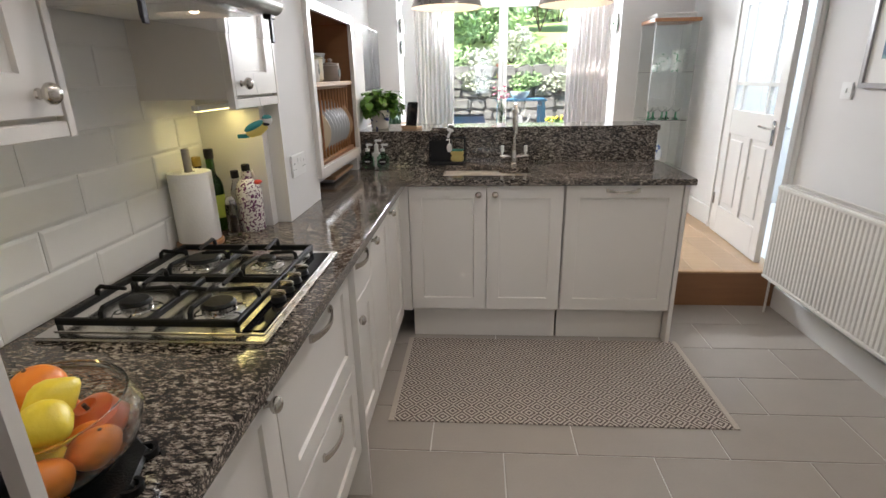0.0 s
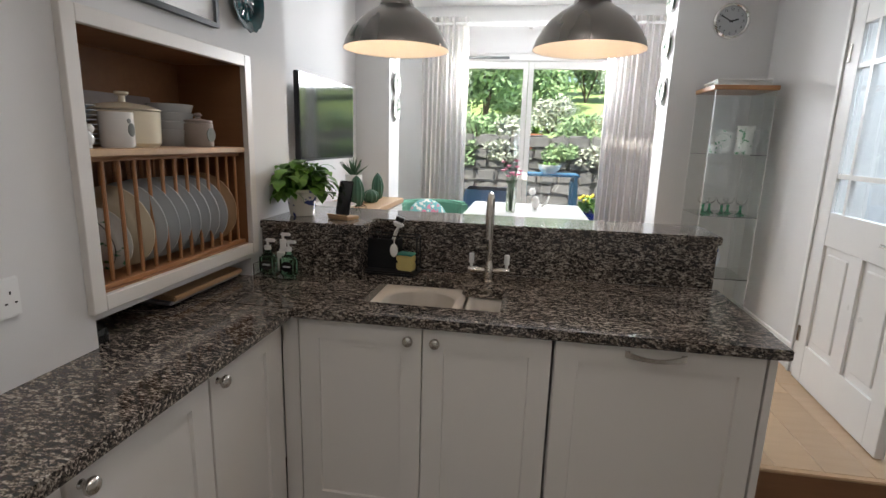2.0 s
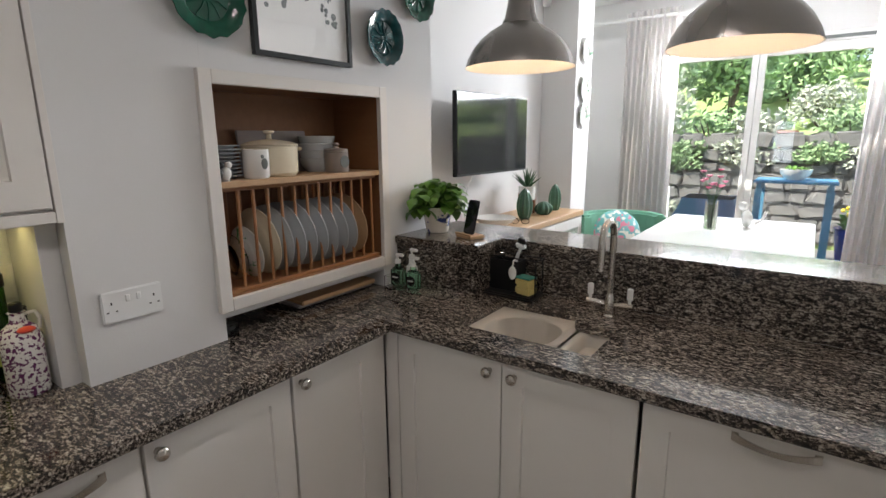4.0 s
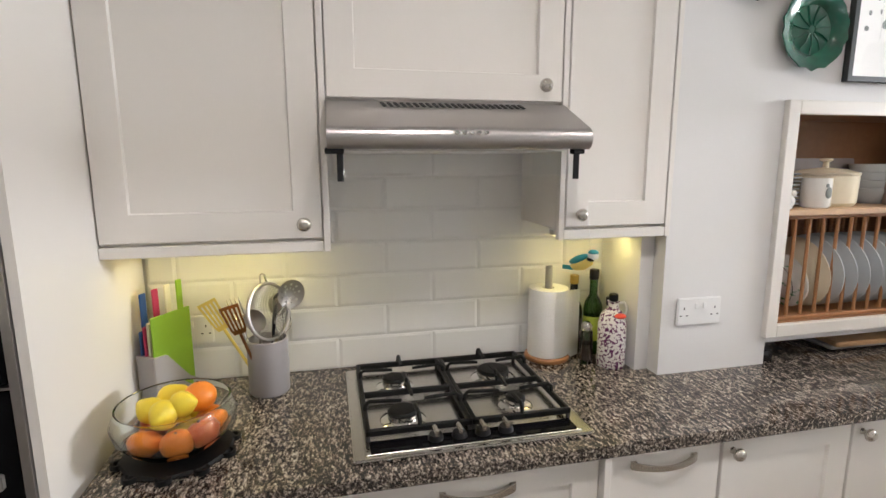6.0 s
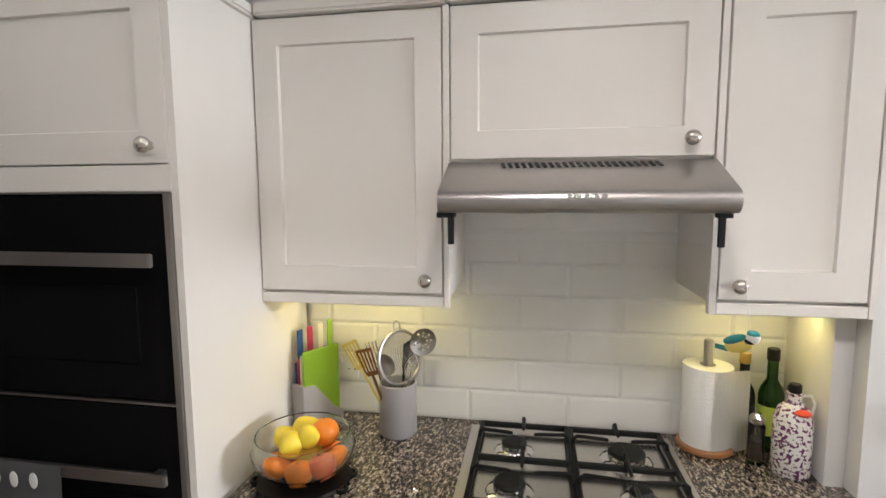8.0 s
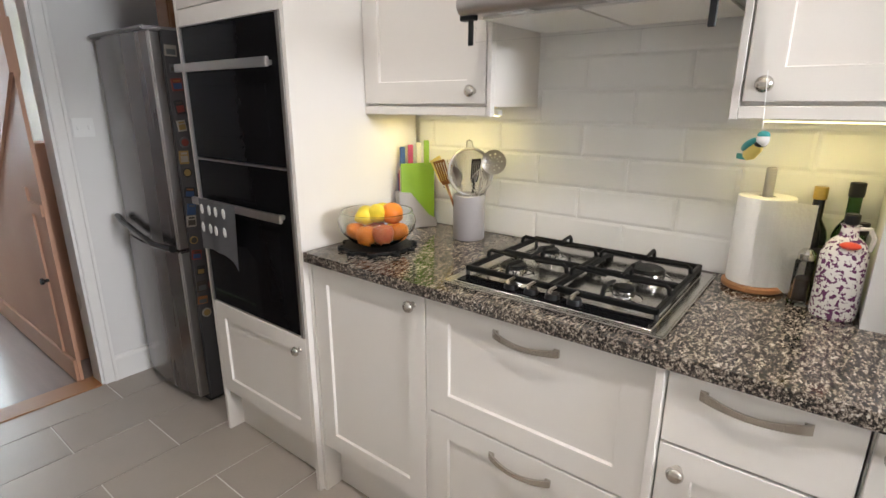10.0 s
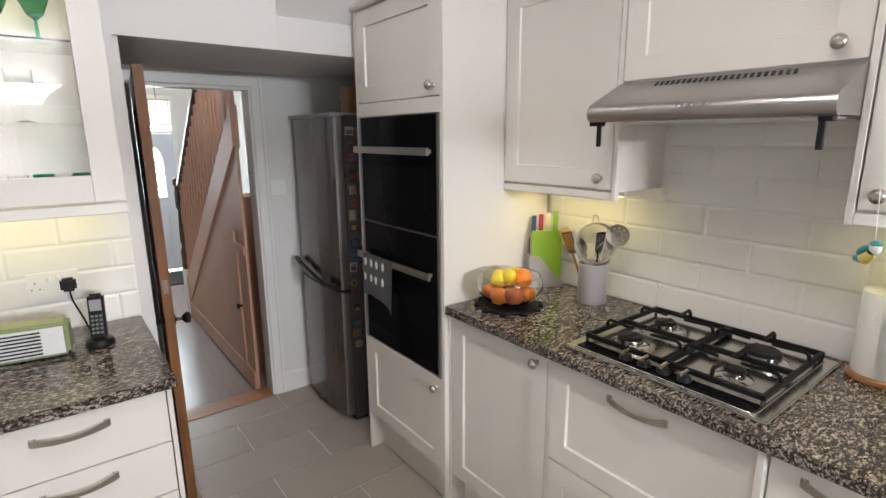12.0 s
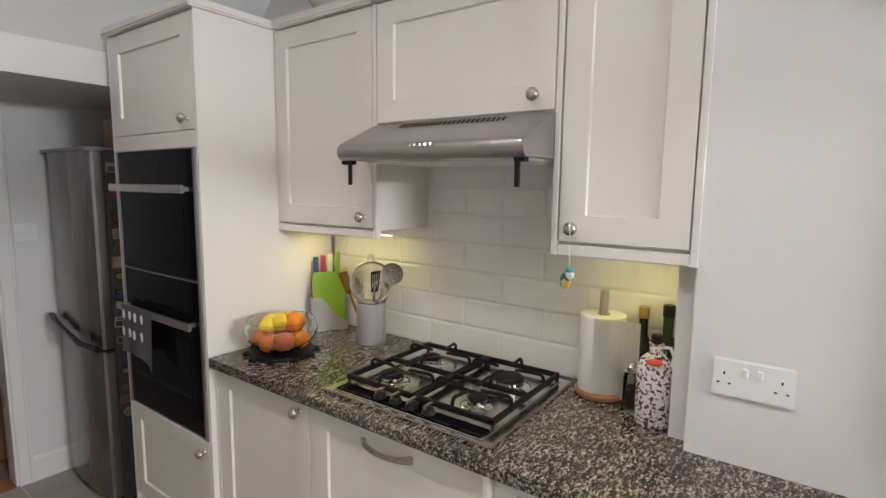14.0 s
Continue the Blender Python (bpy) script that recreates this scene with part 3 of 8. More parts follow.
setting("wall_hall_ends", join(box(2.4, 3.4, 5.4, 5.5, 0, CEIL), box(2.4, 3.4, 2.7, 2.8, 0, CEIL), box(2.4, 3.4, 2.8, 5.4, DF - 0.06, DF - 0.012)), "wall", "end walls of the hallway behind the door", "wall")
setting("wall_north_pier", box(-1.07, -0.588, 5.5, 5.82, 0, CEIL + 0.3), "wall", "painted pier beside the garden bay", "wall")
setting("wall_north_clock", box(1.543, 2.4, 5.5, 5.82, 0, CEIL + 0.3), "wall", "painted wall that carries the clock", "wall")
bay = box(-1.3, -1.1, 5.82, 6.95, 0, 3.05)
box(2.05, 2.25, 5.82, 6.95, 0, 3.05, bm=bay)
box(-1.1, -0.45, 6.75, 6.95, 0, 3.05, bm=bay)
box(1.55, 2.05, 6.75, 6.95, 0, 3.05, bm=bay)
box(-0.45, 1.55, 6.75, 6.95, 2.42, 3.05, bm=bay)
box(-0.45, 1.55, 6.75, 6.95, 0, DF + 0.02, bm=bay)
setting("wall_north_bay", bay, "wall", "white walls of the bay with the garden doors", "wall")
setting("ceiling", box(-1.05, 2.4, 0.29, 5.82, CEIL, CEIL + 0.08), "ceil", "white plastered kitchen ceiling", "ceiling")
setting("ceiling_bay", box(-1.3, 2.25, 5.82, 6.95, 2.86, 2.94), "ceil", "white ceiling of the bay", "ceiling")
setting("ceiling_back", box(0.135, 2.4, YB - 0.1, 0.29, CEIL, CEIL + 0.08), "ceil", "white plastered ceiling", "ceiling")
# sloping underside over the oven housing
setting("ceiling_slope", prism([(YB - 0.02, 2.15), (0.29, 2.70), (0.29, CEIL + 0.2), (YB - 0.02, CEIL + 0.2)], "x", XT, 0.135), "wall", "sloping boxed ceiling under the stairs", "ceiling")
bk = box(XT, 0.135, YB - 0.02, YB, 2.012, 2.149)
box(0.1355, 0.742, YB - 0.02, YB, 2.012, CEIL + 0.2, bm=bk)
box(0.742, 2.2, YB - 0.25, YB, 0, CEIL + 0.2, bm=bk)
box(0.722, 0.742, -1.2, YB - 0.02, 0, 2.3, bm=bk)
setting("wall_south", bk, "wall", "grey painted wall over the alcove", "wall")
setting("ceiling_alcove", box(XT, 0.722, -1.04, YB - 0.02, 2.012, 2.06), "wall", "low alcove soffit", "ceiling")
al = box(XT, -0.005, -1.16, -1.04, 0, 2.012)
box(0.615, 0.722, -1.16, -1.04, 0, 2.012, bm=al)
box(-0.005, 0.615, -1.16, -1.04, 1.93, 2.012, bm=al)
setting("wall_alcove", al, "wall", "cream alcove wall with the hall doorway", "wall")

# ---------------- peninsula worktop, bar and sink ----------------
wt = thing("worktop", T(0, 0, 0), "polished speckled grey-brown granite worktop in an L shape", "worktop")
TH = 0.034


def worktop_bm(poly, z0, z1):
    return prism(poly, "z", z0, z1, 0.004)


part("cooker_run", worktop_bm([(XT + 0.001, 0.536), (-0.198, 0.536), (-0.198, 2.88), (-0.2, 2.8795), (XT + 0.001, 2.8795)], WT - TH, WT), "granite", wt)
# the sink run, with an opening left for the bowls
part("sink_run_front", worktop_bm([(XT + 0.001, 2.88), (1.345, 2.88), (1.345, 3.0178), (XT + 0.001, 3.0178)], WT - TH, WT), "granite", wt)
part("sink_run_side", box(XT + 0.001, 0.0, 3.0178, 3.515, WT - TH, WT), "granite", wt)
part("drainer", prism([(0.49, 3.0178), (1.345, 3.0178), (1.345, 3.515), (0.49, 3.515)], "z", WT - TH, WT), "granite", wt)
part("tap_ledge", prism([(0.0, 3.362), (0.315, 3.362), (0.325, 3.34), (0.325, 3.305), (0.34, 3.28), (0.365, 3.268), (0.489, 3.268), (0.489, 3.515), (0.0, 3.515)], "z", WT - TH, WT), "granite", wt)

bar = thing("breakfast_bar", T(0, 0, 0), "raised granite breakfast bar above the sink", "bar")
part("upstand", box(-0.11, 1.325, 3.5155, 3.55, WT + 0.0005, 1.1705), "granite", bar)
part("box_front", join(box(XP + 0.001, -0.105, 3.315, 3.345, WT + 0.0005, 1.1705), box(-0.135, -0.105, 3.3452, 3.515, WT + 0.0005, 1.1705)), "granite", bar)
part("bar_top", worktop_bm([(XP + 0.001, 3.30), (-0.092, 3.30), (-0.092, 3.50), (1.335, 3.50), (1.335, 3.80), (XP + 0.001, 3.80)], 1.171, 1.205), "granite", bar)
part("back_panel", box(-0.87, 1.325, 3.551, 3.70, 0, 1.170), "cab", bar)

sk = thing("sink", T(0, 0, 0), "sand coloured one and a half bowl undermounted sink", "sink")


def bowl(x0, x1, y0, y1, z, depth, rad, lip):
    b = bmesh.new()
    def ring(inset, zz, r):
        pts = []
        for cx, cy, a0 in ((x1 - inset - r, y1 - inset - r, 0), (x0 + inset + r, y1 - inset - r, 90), (x0 + inset + r, y0 + inset + r, 180), (x1 - inset - r, y0 + inset + r, 270)):
            for k in range(6):
                a = radians(a0 + 18 * k)
                pts.append(b.verts.new((cx + r * math.cos(a), cy + r * math.sin(a), zz)))
        return pts
    rs = [ring(-0.012, z, 0.01), ring(0.0, z, 0.02), ring(lip, z - 0.004, rad), ring(lip + 0.007, z - 0.012, rad), ring(lip + 0.016, z - depth * 0.75, rad), ring(lip + 0.045, z - depth, rad * 0.8)]
    for p, q in zip(rs, rs[1:]):
        for i in range(24):
            b.faces.new((p[i], p[(i + 1) % 24], q[(i + 1) % 24], q[i]))
    b.faces.new(rs[-1])
    bmesh.ops.recalc_face_normals(b, faces=b.faces)
    return b


part("main_bowl", bowl(0.0, 0.345, 3.015, 3.365, WT - TH - 0.001, 0.17, 0.10, 0.034), "sink", sk, smooth=True)
part("half_bowl", bowl(0.358, 0.50, 3.015, 3.29, WT - TH - 0.001, 0.06, 0.03, 0.012), "sink", sk, smooth=True)
part("waste", cyl(0.035, 0, 0.004, 20, T(0.17, 3.19, WT - TH - 0.172)), "chrome", sk, "chrome waste", True)

tp = thing("tap", T(0.42, 3.395, WT), "satin nickel bridge mixer tap with white lever ends", "tap")
part("base", lathe([(0, 0), (0.027, 0), (0.027, 0.006), (0.021, 0.012), (0.021, 0.05), (0.017, 0.075), (0.014, 0.09), (0, 0.09)], 20), "nickel", tp, smooth=True)
sp = [(0, 0, 0.08), (0, 0, 0.30)] + [(0, -0.062 + 0.062 * math.cos(a), 0.30 + 0.062 * math.sin(a)) for a in [math.pi * k / 10 for k in range(1, 11)]] + [(0, -0.124, 0.27), (0, -0.126, 0.20)]
part("spout", tube(sp, 0.0125, 12), "nickel", tp, smooth=True)
for sx in (-1, 1):
    part("valve", tube([(0.012 * sx, 0, 0.045), (0.05 * sx, -0.005, 0.05), (0.085 * sx, -0.005, 0.052)], [0.010, 0.013, 0.011], 10), "nickel", tp, smooth=True)
    part("lever", join(cyl(0.006, 0.05, 0.075, 10, T(0.072 * sx, -0.005, 0)), cyl(0.011, 0.075, 0.118, 14, T(0.072 * sx, -0.005, 0), 0.003)), "ceramic", tp, "white ceramic lever", True)

# ---------------- base units ----------------
BX, DZ0, DZ1 = -0.248, 0.215, 0.948
GB = "ivory shaker base units"


def left(y):
    return T(BX, y, 0) @ R(90, "Z")


cabinet("base_unit", left(0.537), 0.512, 0.2, 0.95, 0.57, [("door", 0.004, 0.508, DZ0, DZ1, ("knob", 0.464, 0.905))], "ivory shaker base cupboard with one door and a knob", GB, plinth=0.2)
cabinet("pan_drawer_unit", left(1.056), 0.63, 0.2, 0.95, 0.57, [("drawer", 0.003, 0.627, 0.582, DZ1, ("pull", 0.222, 0.408, 0.897)), ("drawer", 0.003, 0.627, DZ0, 0.576, ("pull", 0.222, 0.408, 0.527))], "ivory pan drawer unit under the hob", GB, plinth=0.2)
tagged(obj("filler_panel", box(-0.76, -0.206, 1.6865, 1.7035, 0.0, 0.948, 0.001), "cab"), "narrow ivory filler panel between two base units", "panel")
cabinet("drawer_line_unit", left(1.704), 0.332, 0.2, 0.95, 0.57, [("plain", 0.003, 0.329, 0.772, DZ1, ("pull", 0.066, 0.254, 0.906)), ("door", 0.003, 0.329, DZ0, 0.766, ("knob", 0.045, 0.715))], "ivory base unit with a drawer above a door", GB, plinth=0.2)
cabinet("base_unit", left(2.039), 0.424, 0.2, 0.95, 0.57, [("door", 0.003, 0.421, DZ0, DZ1, ("knob", 0.033, 0.905))], "ivory shaker base cupboard with one door and a knob", GB, plinth=0.2)
cabinet("base_unit", left(2.466), 0.43, 0.2, 0.95, 0.57, [("door", 0.003, 0.36, DZ0, DZ1, ("knob", 0.034, 0.905))], "ivory corner base cupboard with one door and a knob", GB, plinth=0.2)
for y in (1.05, 1.688):
    tagged(obj("end_panel", box(BX - 0.5, BX + 0.02, y, y + 0.014, 0, 0.95), "cab"), "ivory panel between base units, down to the floor", "panel")
tagged(obj("end_panel", box(BX - 0.5, BX + 0.02, 0.519, 0.535, 0, 0.951), "cab"), "ivory panel between base units, down to the floor", "panel")


def pen(x):
    return T(x, 2.925, 0)


tagged(obj("corner_post", box(BX + 0.0, -0.19, 2.905, 2.93, 0.2, 0.95), "cab"), "ivory corner filler post", "panel")
cabinet("sink_unit", pen(-0.19), 0.85, 0.2, 0.70, 0.55, [("door", 0.004, 0.433, DZ0, DZ1, ("knob", 0.39, 0.903)), ("door", 0.437, 0.853, DZ0, DZ1, ("knob", 0.48, 0.903))], "ivory sink cupboard with two shaker doors", GB, plinth=0.2)
cabinet("dishwasher_unit", pen(0.672), 0.62, 0.2, 0.95, 0.55, [("door", 0.003, 0.617, DZ0, DZ1, ("pull", 0.212, 0.392, 0.922))], "ivory fronted integrated dishwasher", GB, plinth=0.2)
tagged(obj("end_panel", box(1.296, 1.318, 2.905, 3.5, 0, 0.95), "cab"), "ivory end panel of the peninsula", "panel")

# ---------------- oven housing ----------------
OX = -0.228
oh = thing("oven_housing", T(OX, -0.15, 0) @ R(90, "Z"), "tall ivory oven housing with cupboards above and below", "cabinet")
W = 0.667
part("side_panel", box(0, 0.018, -0.02, 0.58, 0, 2.2), "cab", oh)
part("side_panel", box(W - 0.018, W, -0.02, 0.58, 0, 2.2), "cab", oh)
part("back", box(0.018, W - 0.018, 0.56, 0.58, 0.2, 2.2), "cab", oh)
for z in (0.2, 0.632, 1.745, 2.18):
    part("shelf", box(0.018, W - 0.018, 0.0, 0.56, z, z + 0.018), "cab", oh)
part("rail", box(0.018, W - 0.018, -0.02, 0.0, 1.739, 1.797, 0.002), "cab", oh)
part("plinth", box(0.018, W - 0.018, 0.05, 0.07, 0, 0.2), "cab", oh)
part("cornice", box(-0.012, W + 0.018, -0.045, 0.58, 2.2005, 2.232, 0.006, 2), "cab", oh)
d = part("door", shaker(0.02, W - 0.02, 0.213, 0.648), "cab", oh)
part("knob", knob_bm(0.612, 0.598), "nickel", d, "satin nickel knob", True)
d = part("door", shaker(0.02, W - 0.02, 1.80, 2.196), "cab", oh)
part("knob", knob_bm(0.604, 1.838), "nickel", d, "satin nickel knob", True)
# two ovens
ov = thing("double_oven", T(OX, -0.13, 0) @ R(90, "Z"), "built-in black glass double oven with steel trim and bar handles", "oven")
w2 = 0.627
part("body", box(0.015, w2 - 0.015, 0.004, 0.5, 0.662, 1.735), "black", ov)
for z0, z1, ctl in ((1.258, 1.736, 1.628), (0.652, 1.252, 1.128)):
    f = part("oven_front", box(0.018, w2 - 0.018, -0.022, 0.0, z0 + 0.004, z1 - 0.002, 0.002), "blackglass", ov, "black glass oven front")
    part("window", box(0.10, w2 - 0.10, -0.0245, -0.022, z0 + 0.09, ctl - 0.10, 0.001), "blackglass", f)
    part("display", box(0.26, 0.37, -0.0235, -0.022, ctl + 0.035, ctl + 0.06), "blackglass", f)
    part("handle", join(box(0.005, w2 - 0.03, -0.062, -0.048, ctl - 0.052, ctl - 0.022, 0.003, 2), box(0.03, 0.05, -0.049, -0.022, ctl - 0.045, ctl - 0.03), box(w2 - 0.075, w2 - 0.055, -0.049, -0.022, ctl - 0.045, ctl - 0.03)), "steel", f, "brushed steel bar handle")
part("trim", join(box(0.0, 0.016, -0.026, 0.0, 0.652, 1.737), box(w2 - 0.016, w2, -0.026, 0.0, 0.652, 1.737), box(0.0165, w2 - 0.0165, -0.026, 0.0, 1.7345, 1.739), box(0.0165, w2 - 0.0165, -0.025, 0.0, 1.2525, 1.2575)), "steel", ov, "brushed steel trim")

# ---------------- wall units ----------------
WX = -0.547
GW = "ivory shaker wall units"


def wleft(y):
    return T(WX, y, 0) @ R(90, "Z")


def wall_unit(y, width, z0, knob, label, trim=(0.0, 0.0)):
    c = cabinet("wall_unit", wleft(y), width, z0 - 0.005, 2.2, 0.282, [("door", 0.003 + trim[0], width - 0.003 - trim[1], z0 + 0.003, 2.196, ("knob", *knob))], label, GW)
    return c


c1 = wall_unit(0.518, 0.5395, 1.462, (0.476, 1.503), "tall ivory shaker wall cupboard beside the extractor", (0.0, 0.017))
c2 = wall_unit(1.058, 0.6365, 1.815, (0.578, 1.858), "ivory wall cupboard above the extractor hood")
c3 = wall_unit(1.695, 0.3615, 1.469, (0.061, 1.508), "narrow ivory shaker wall cupboard", (0.018, 0.017))
part("end_panel", box(0.5235, 0.5395, -0.021, 0.0, 1.4285, 2.2, 0.001), "cab", c1)
part("pelmet", box(0, 0.523, -0.02, 0.0, 1.429, 1.4565, 0.002), "cab", c1)
part("end_panel", box(0, 0.016, -0.021, 0.0, 1.4345, 2.2, 0.001), "cab", c3)
part("end_panel", box(0.3455, 0.3615, -0.021, 0.0, 1.4345, 2.2, 0.001), "cab", c3)
part("pelmet", box(0.0165, 0.345, -0.02, 0.0, 1.435, 1.4635, 0.002), "cab", c3)
part("cornice", box(0.0185, 0.539, -0.045, 0.28, 2.2005, 2.232, 0.006, 2), "cab", c1)
part("cornice", box(0.0, 0.6365, -0.045, 0.28, 2.2005, 2.232, 0.006, 2), "cab", c2)
part("cornice", box(0.0, 0.3615, -0.045, 0.28, 2.2005, 2.232, 0.006, 2), "cab", c3)

# ---------------- extractor hood ----------------
hd = thing("extractor_hood", T(XT, 1.058, 0) @ R(90, "Z"), "brushed steel visor extractor hood with push buttons", "extractor hood")
hw = 0.636


def hv(x):
    return XT - x


HN, HR = (-0.3755, 1.7135), 0.027
nose = [(hv(HN[0] + HR * math.sin(q)), HN[1] + HR * math.cos(q)) for q in [radians(25 + 12 * k) for k in range(13)]]
prof = [(hv(-0.80), 1.809), (hv(-0.516), 1.809)] + nose + [(hv(-0.385), 1.690), (hv(-0.80), 1.690)]
part("canopy", prism(prof, "x", 0.0, hw), "steel", hd, smooth=True)
slope_at = [(-0.516, 1.809), (HN[0] + HR * math.sin(radians(25)), HN[1] + HR * math.cos(radians(25)))]
tilt = math.degrees(math.atan2(slope_at[0][1] - slope_at[1][1], slope_at[1][0] - slope_at[0][0]))
for i in range(23):
    part("vent_slot", box(-0.0042, 0.0042, -0.0145, 0.0145, -0.0012, 0.0012), "black", hd).matrix_basis = T(0.14 + i * 0.0165, hv(-0.492), 1.7985) @ R(tilt, "X") @ R(14, "Z")
for i in range(5):
    b_ = part("button", cyl(0.0055, 0, 0.007, 12, None, 0.0015), "chrome", hd, smooth=True)
    b_.matrix_basis = T(0.292 + i * 0.018, hv(HN[0] + HR * math.sin(radians(70))), HN[1] + HR * math.cos(radians(70))) @ R(70, "X")
for u0, u1 in ((0.03, 0.30), (0.312, 0.606)):
    part("filter", box(u0, u1, hv(-0.43), hv(-0.78), 1.683, 1.6895), "rad", hd, "pale mesh grease filter")
    part("lamp_lens", box(u0 + 0.07, u0 + 0.16, hv(-0.392), hv(-0.422), 1.686, 1.6897), "plastic", hd, "white light diffuser")
vis = part("visor", box(0.028, 0.608, hv(-0.383), hv(-0.387), 1.622, 1.684), "glass", hd, "clear glass visor")
vis.visible_shadow = False
for u, s_ in ((0.020, -1), (0.600, 1)):
    part("visor_arm", join(box(u, u + 0.015, hv(-0.381), hv(-0.3745), 1.614, 1.678, 0.0015), box(u - (0.026 if s_ < 0 else 0.002), u + (0.017 if s_ < 0 else 0.028), hv(-0.398), hv(-0.372), 1.676, 1.6895, 0.002)), "black", hd)

# ---------------- hob ----------------
hb = thing("gas_hob", T(-0.512, 1.385, WT + 0.001), "stainless steel four burner gas hob with cast iron supports", "hob")
hx, hy = 0.262, 0.297
part("tray", box(-hx, hx, -hy, hy, 0, 0.009, 0.004, 2), "hobsteel", hb)
part("inner_tray", box(-hx + 0.028, hx - 0.014, -hy + 0.03, hy - 0.03, 0.0095, 0.0125, 0.001), "hobsteel", hb)
part("control_panel", box(0.194, 0.244, -hy + 0.04, hy - 0.04, 0.013, 0.0155, 0.001), "blackglass", hb, "black glass control strip")
for bx, by, r in ((-0.108, -0.158, 0.036), (0.098, -0.162, 0.040), (-0.102, 0.148, 0.050), (0.088, 0.150, 0.028)):
    bu = part("burner", lathe([(0, 0.013), (r + 0.02, 0.013), (r + 0.014, 0.017), (r, 0.019), (r, 0.032), (0, 0.032)], 28), "chrome", hb, "steel burner ring", True)
    bu.matrix_basis = T(bx, by, 0)
    cap = part("burner_cap", lathe([(0, 0.0325), (r - 0.002, 0.0325), (r, 0.036), (r - 0.006, 0.042), (0, 0.044)], 28), "iron", bu, "matt black burner cap", True)
for k in range(4):
    kn = part("control_knob", lathe([(0, 0.0157), (0.019, 0.0157), (0.0185, 0.022), (0.016, 0.029), (0, 0.030)], 20), "black", hb, "round black knob", True)
    kn.matrix_basis = T(0.217, -0.100 + k * 0.059, 0)
    part("grip", box(-0.019, 0.019, -0.0055, 0.0055, 0.0302, 0.044, 0.003, 2), "nickel", kn, "satin steel grip")
for s in (-1, 1):
    y0, y1 = (-hy + 0.038, -0.006) if s < 0 else (0.006, hy - 0.038)
    x0, x1, zt = -hx + 0.04, 0.186, 0.046
    g = bmesh.new()
    q = 0.006
    for a, bb in (((x0, y0), (x1, y0)), ((x0, y1), (x1, y1)), ((x0, y0), (x0, y1)), ((x1, y0), (x1, y1)), (((x0 + x1) / 2, y0), ((x0 + x1) / 2, y1))):
        box(min(a[0], bb[0]) - q, max(a[0], bb[0]) + q, min(a[1], bb[1]) - q, max(a[1], bb[1]) + q, 0.024, 0.041, 0.0025, bm=g)
    part("pan_support", g, "iron", hb)
    for cx in ((x0 * 3 + x1) / 4, (x0 + 3 * x1) / 4):
        cy = (y0 + y1) / 2
        for dx, dy in ((1, 0), (-1, 0), (0, 1), (0, -1)):
            ex = cx + dx * (x1 - x0) / 4 if dx else cx
            ey = cy + dy * (y1 - y0) / 2 if dy else cy
            ix, iy = cx + dx * 0.026, cy + dy * 0.03
            part("finger", tube([(ex, ey, 0.036), (ex - dx * 0.003, ey - dy * 0.003, zt + 0.009), (ex - dx * 0.012, ey - dy * 0.012, zt + 0.0165), (ix + dx * 0.012, iy + dy * 0.012, zt + 0.0125), (ix, iy, zt + 0.011)], [0.006, 0.006, 0.006, 0.0055, 0.0045], 6), "iron", hb)
    for fx, fy in ((x0, y0), (x1, y0), (x0, y1), (x1, y1)):
        part("foot", cyl(0.006, 0.0126, 0.03, 8, T(fx, fy, 0)), "rubber", hb)


# ---------------- plate rack in the chimney wall ----------------
RY0, RY1, RZ0, RZ1 = 2.433, 3.25, 1.084, 1.84
rk = thing("plate_rack", T(XP, RY0, RZ0) @ R(90, "Z"), "built-in pine plate rack with a shelf and a cream frame", "plate rack")
rw, rh, fw = RY1 - RY0, RZ1 - RZ0, 0.042
part("frame", join(box(0, fw, -0.022, 0, 0, rh, 0.002), box(rw - fw, rw, -0.022, 0, 0, rh, 0.002), box(fw + 0.0003, rw - fw - 0.0003, -0.0215, 0, 0, fw, 0.002), box(fw + 0.0003, rw - fw - 0.0003, -0.0215, 0, rh - fw, rh, 0.002)), "cab", rk, "cream painted frame")
# inner boards take the pine that has the recess shade in its colour
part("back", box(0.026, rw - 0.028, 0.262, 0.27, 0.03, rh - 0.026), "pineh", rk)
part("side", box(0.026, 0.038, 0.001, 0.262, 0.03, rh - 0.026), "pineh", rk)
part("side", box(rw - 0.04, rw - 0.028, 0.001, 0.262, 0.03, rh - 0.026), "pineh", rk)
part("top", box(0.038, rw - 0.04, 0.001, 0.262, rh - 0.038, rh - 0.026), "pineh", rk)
part("base", box(0.038, rw - 0.04, 0.001, 0.262, 0.030, 0.044), "pine", rk)
part("shelf", box(0.038, rw - 0.04, -0.004, 0.262, 0.398, 0.418, 0.002), "oak", rk)
part("rail", box(0.038, rw - 0.04, 0.022, 0.042, 0.384, 0.3978, 0.002), "pine", rk)
part("rail", box(0.038, rw - 0.04, 0.010, 0.036, 0.0442, 0.058, 0.002), "pine", rk)
part("rail", box(0.038, rw - 0.04, 0.185, 0.205, 0.384, 0.3978, 0.002), "pine", rk)
part("rail", box(0.038, rw - 0.04, 0.185, 0.205, 0.0442, 0.058, 0.002), "pine", rk)
ND = 13
for i in range(ND):
    u = 0.065 + i * (rw - 0.13) / (ND - 1)
    for v in (0.028, 0.195):
        part("dowel", cyl(0.0058, 0.056, 0.386, 8, T(u, v, 0)), "pine", rk)


def rack_at(u, v, z):
    return T(XP - v, RY0 + u, RZ0 + z)


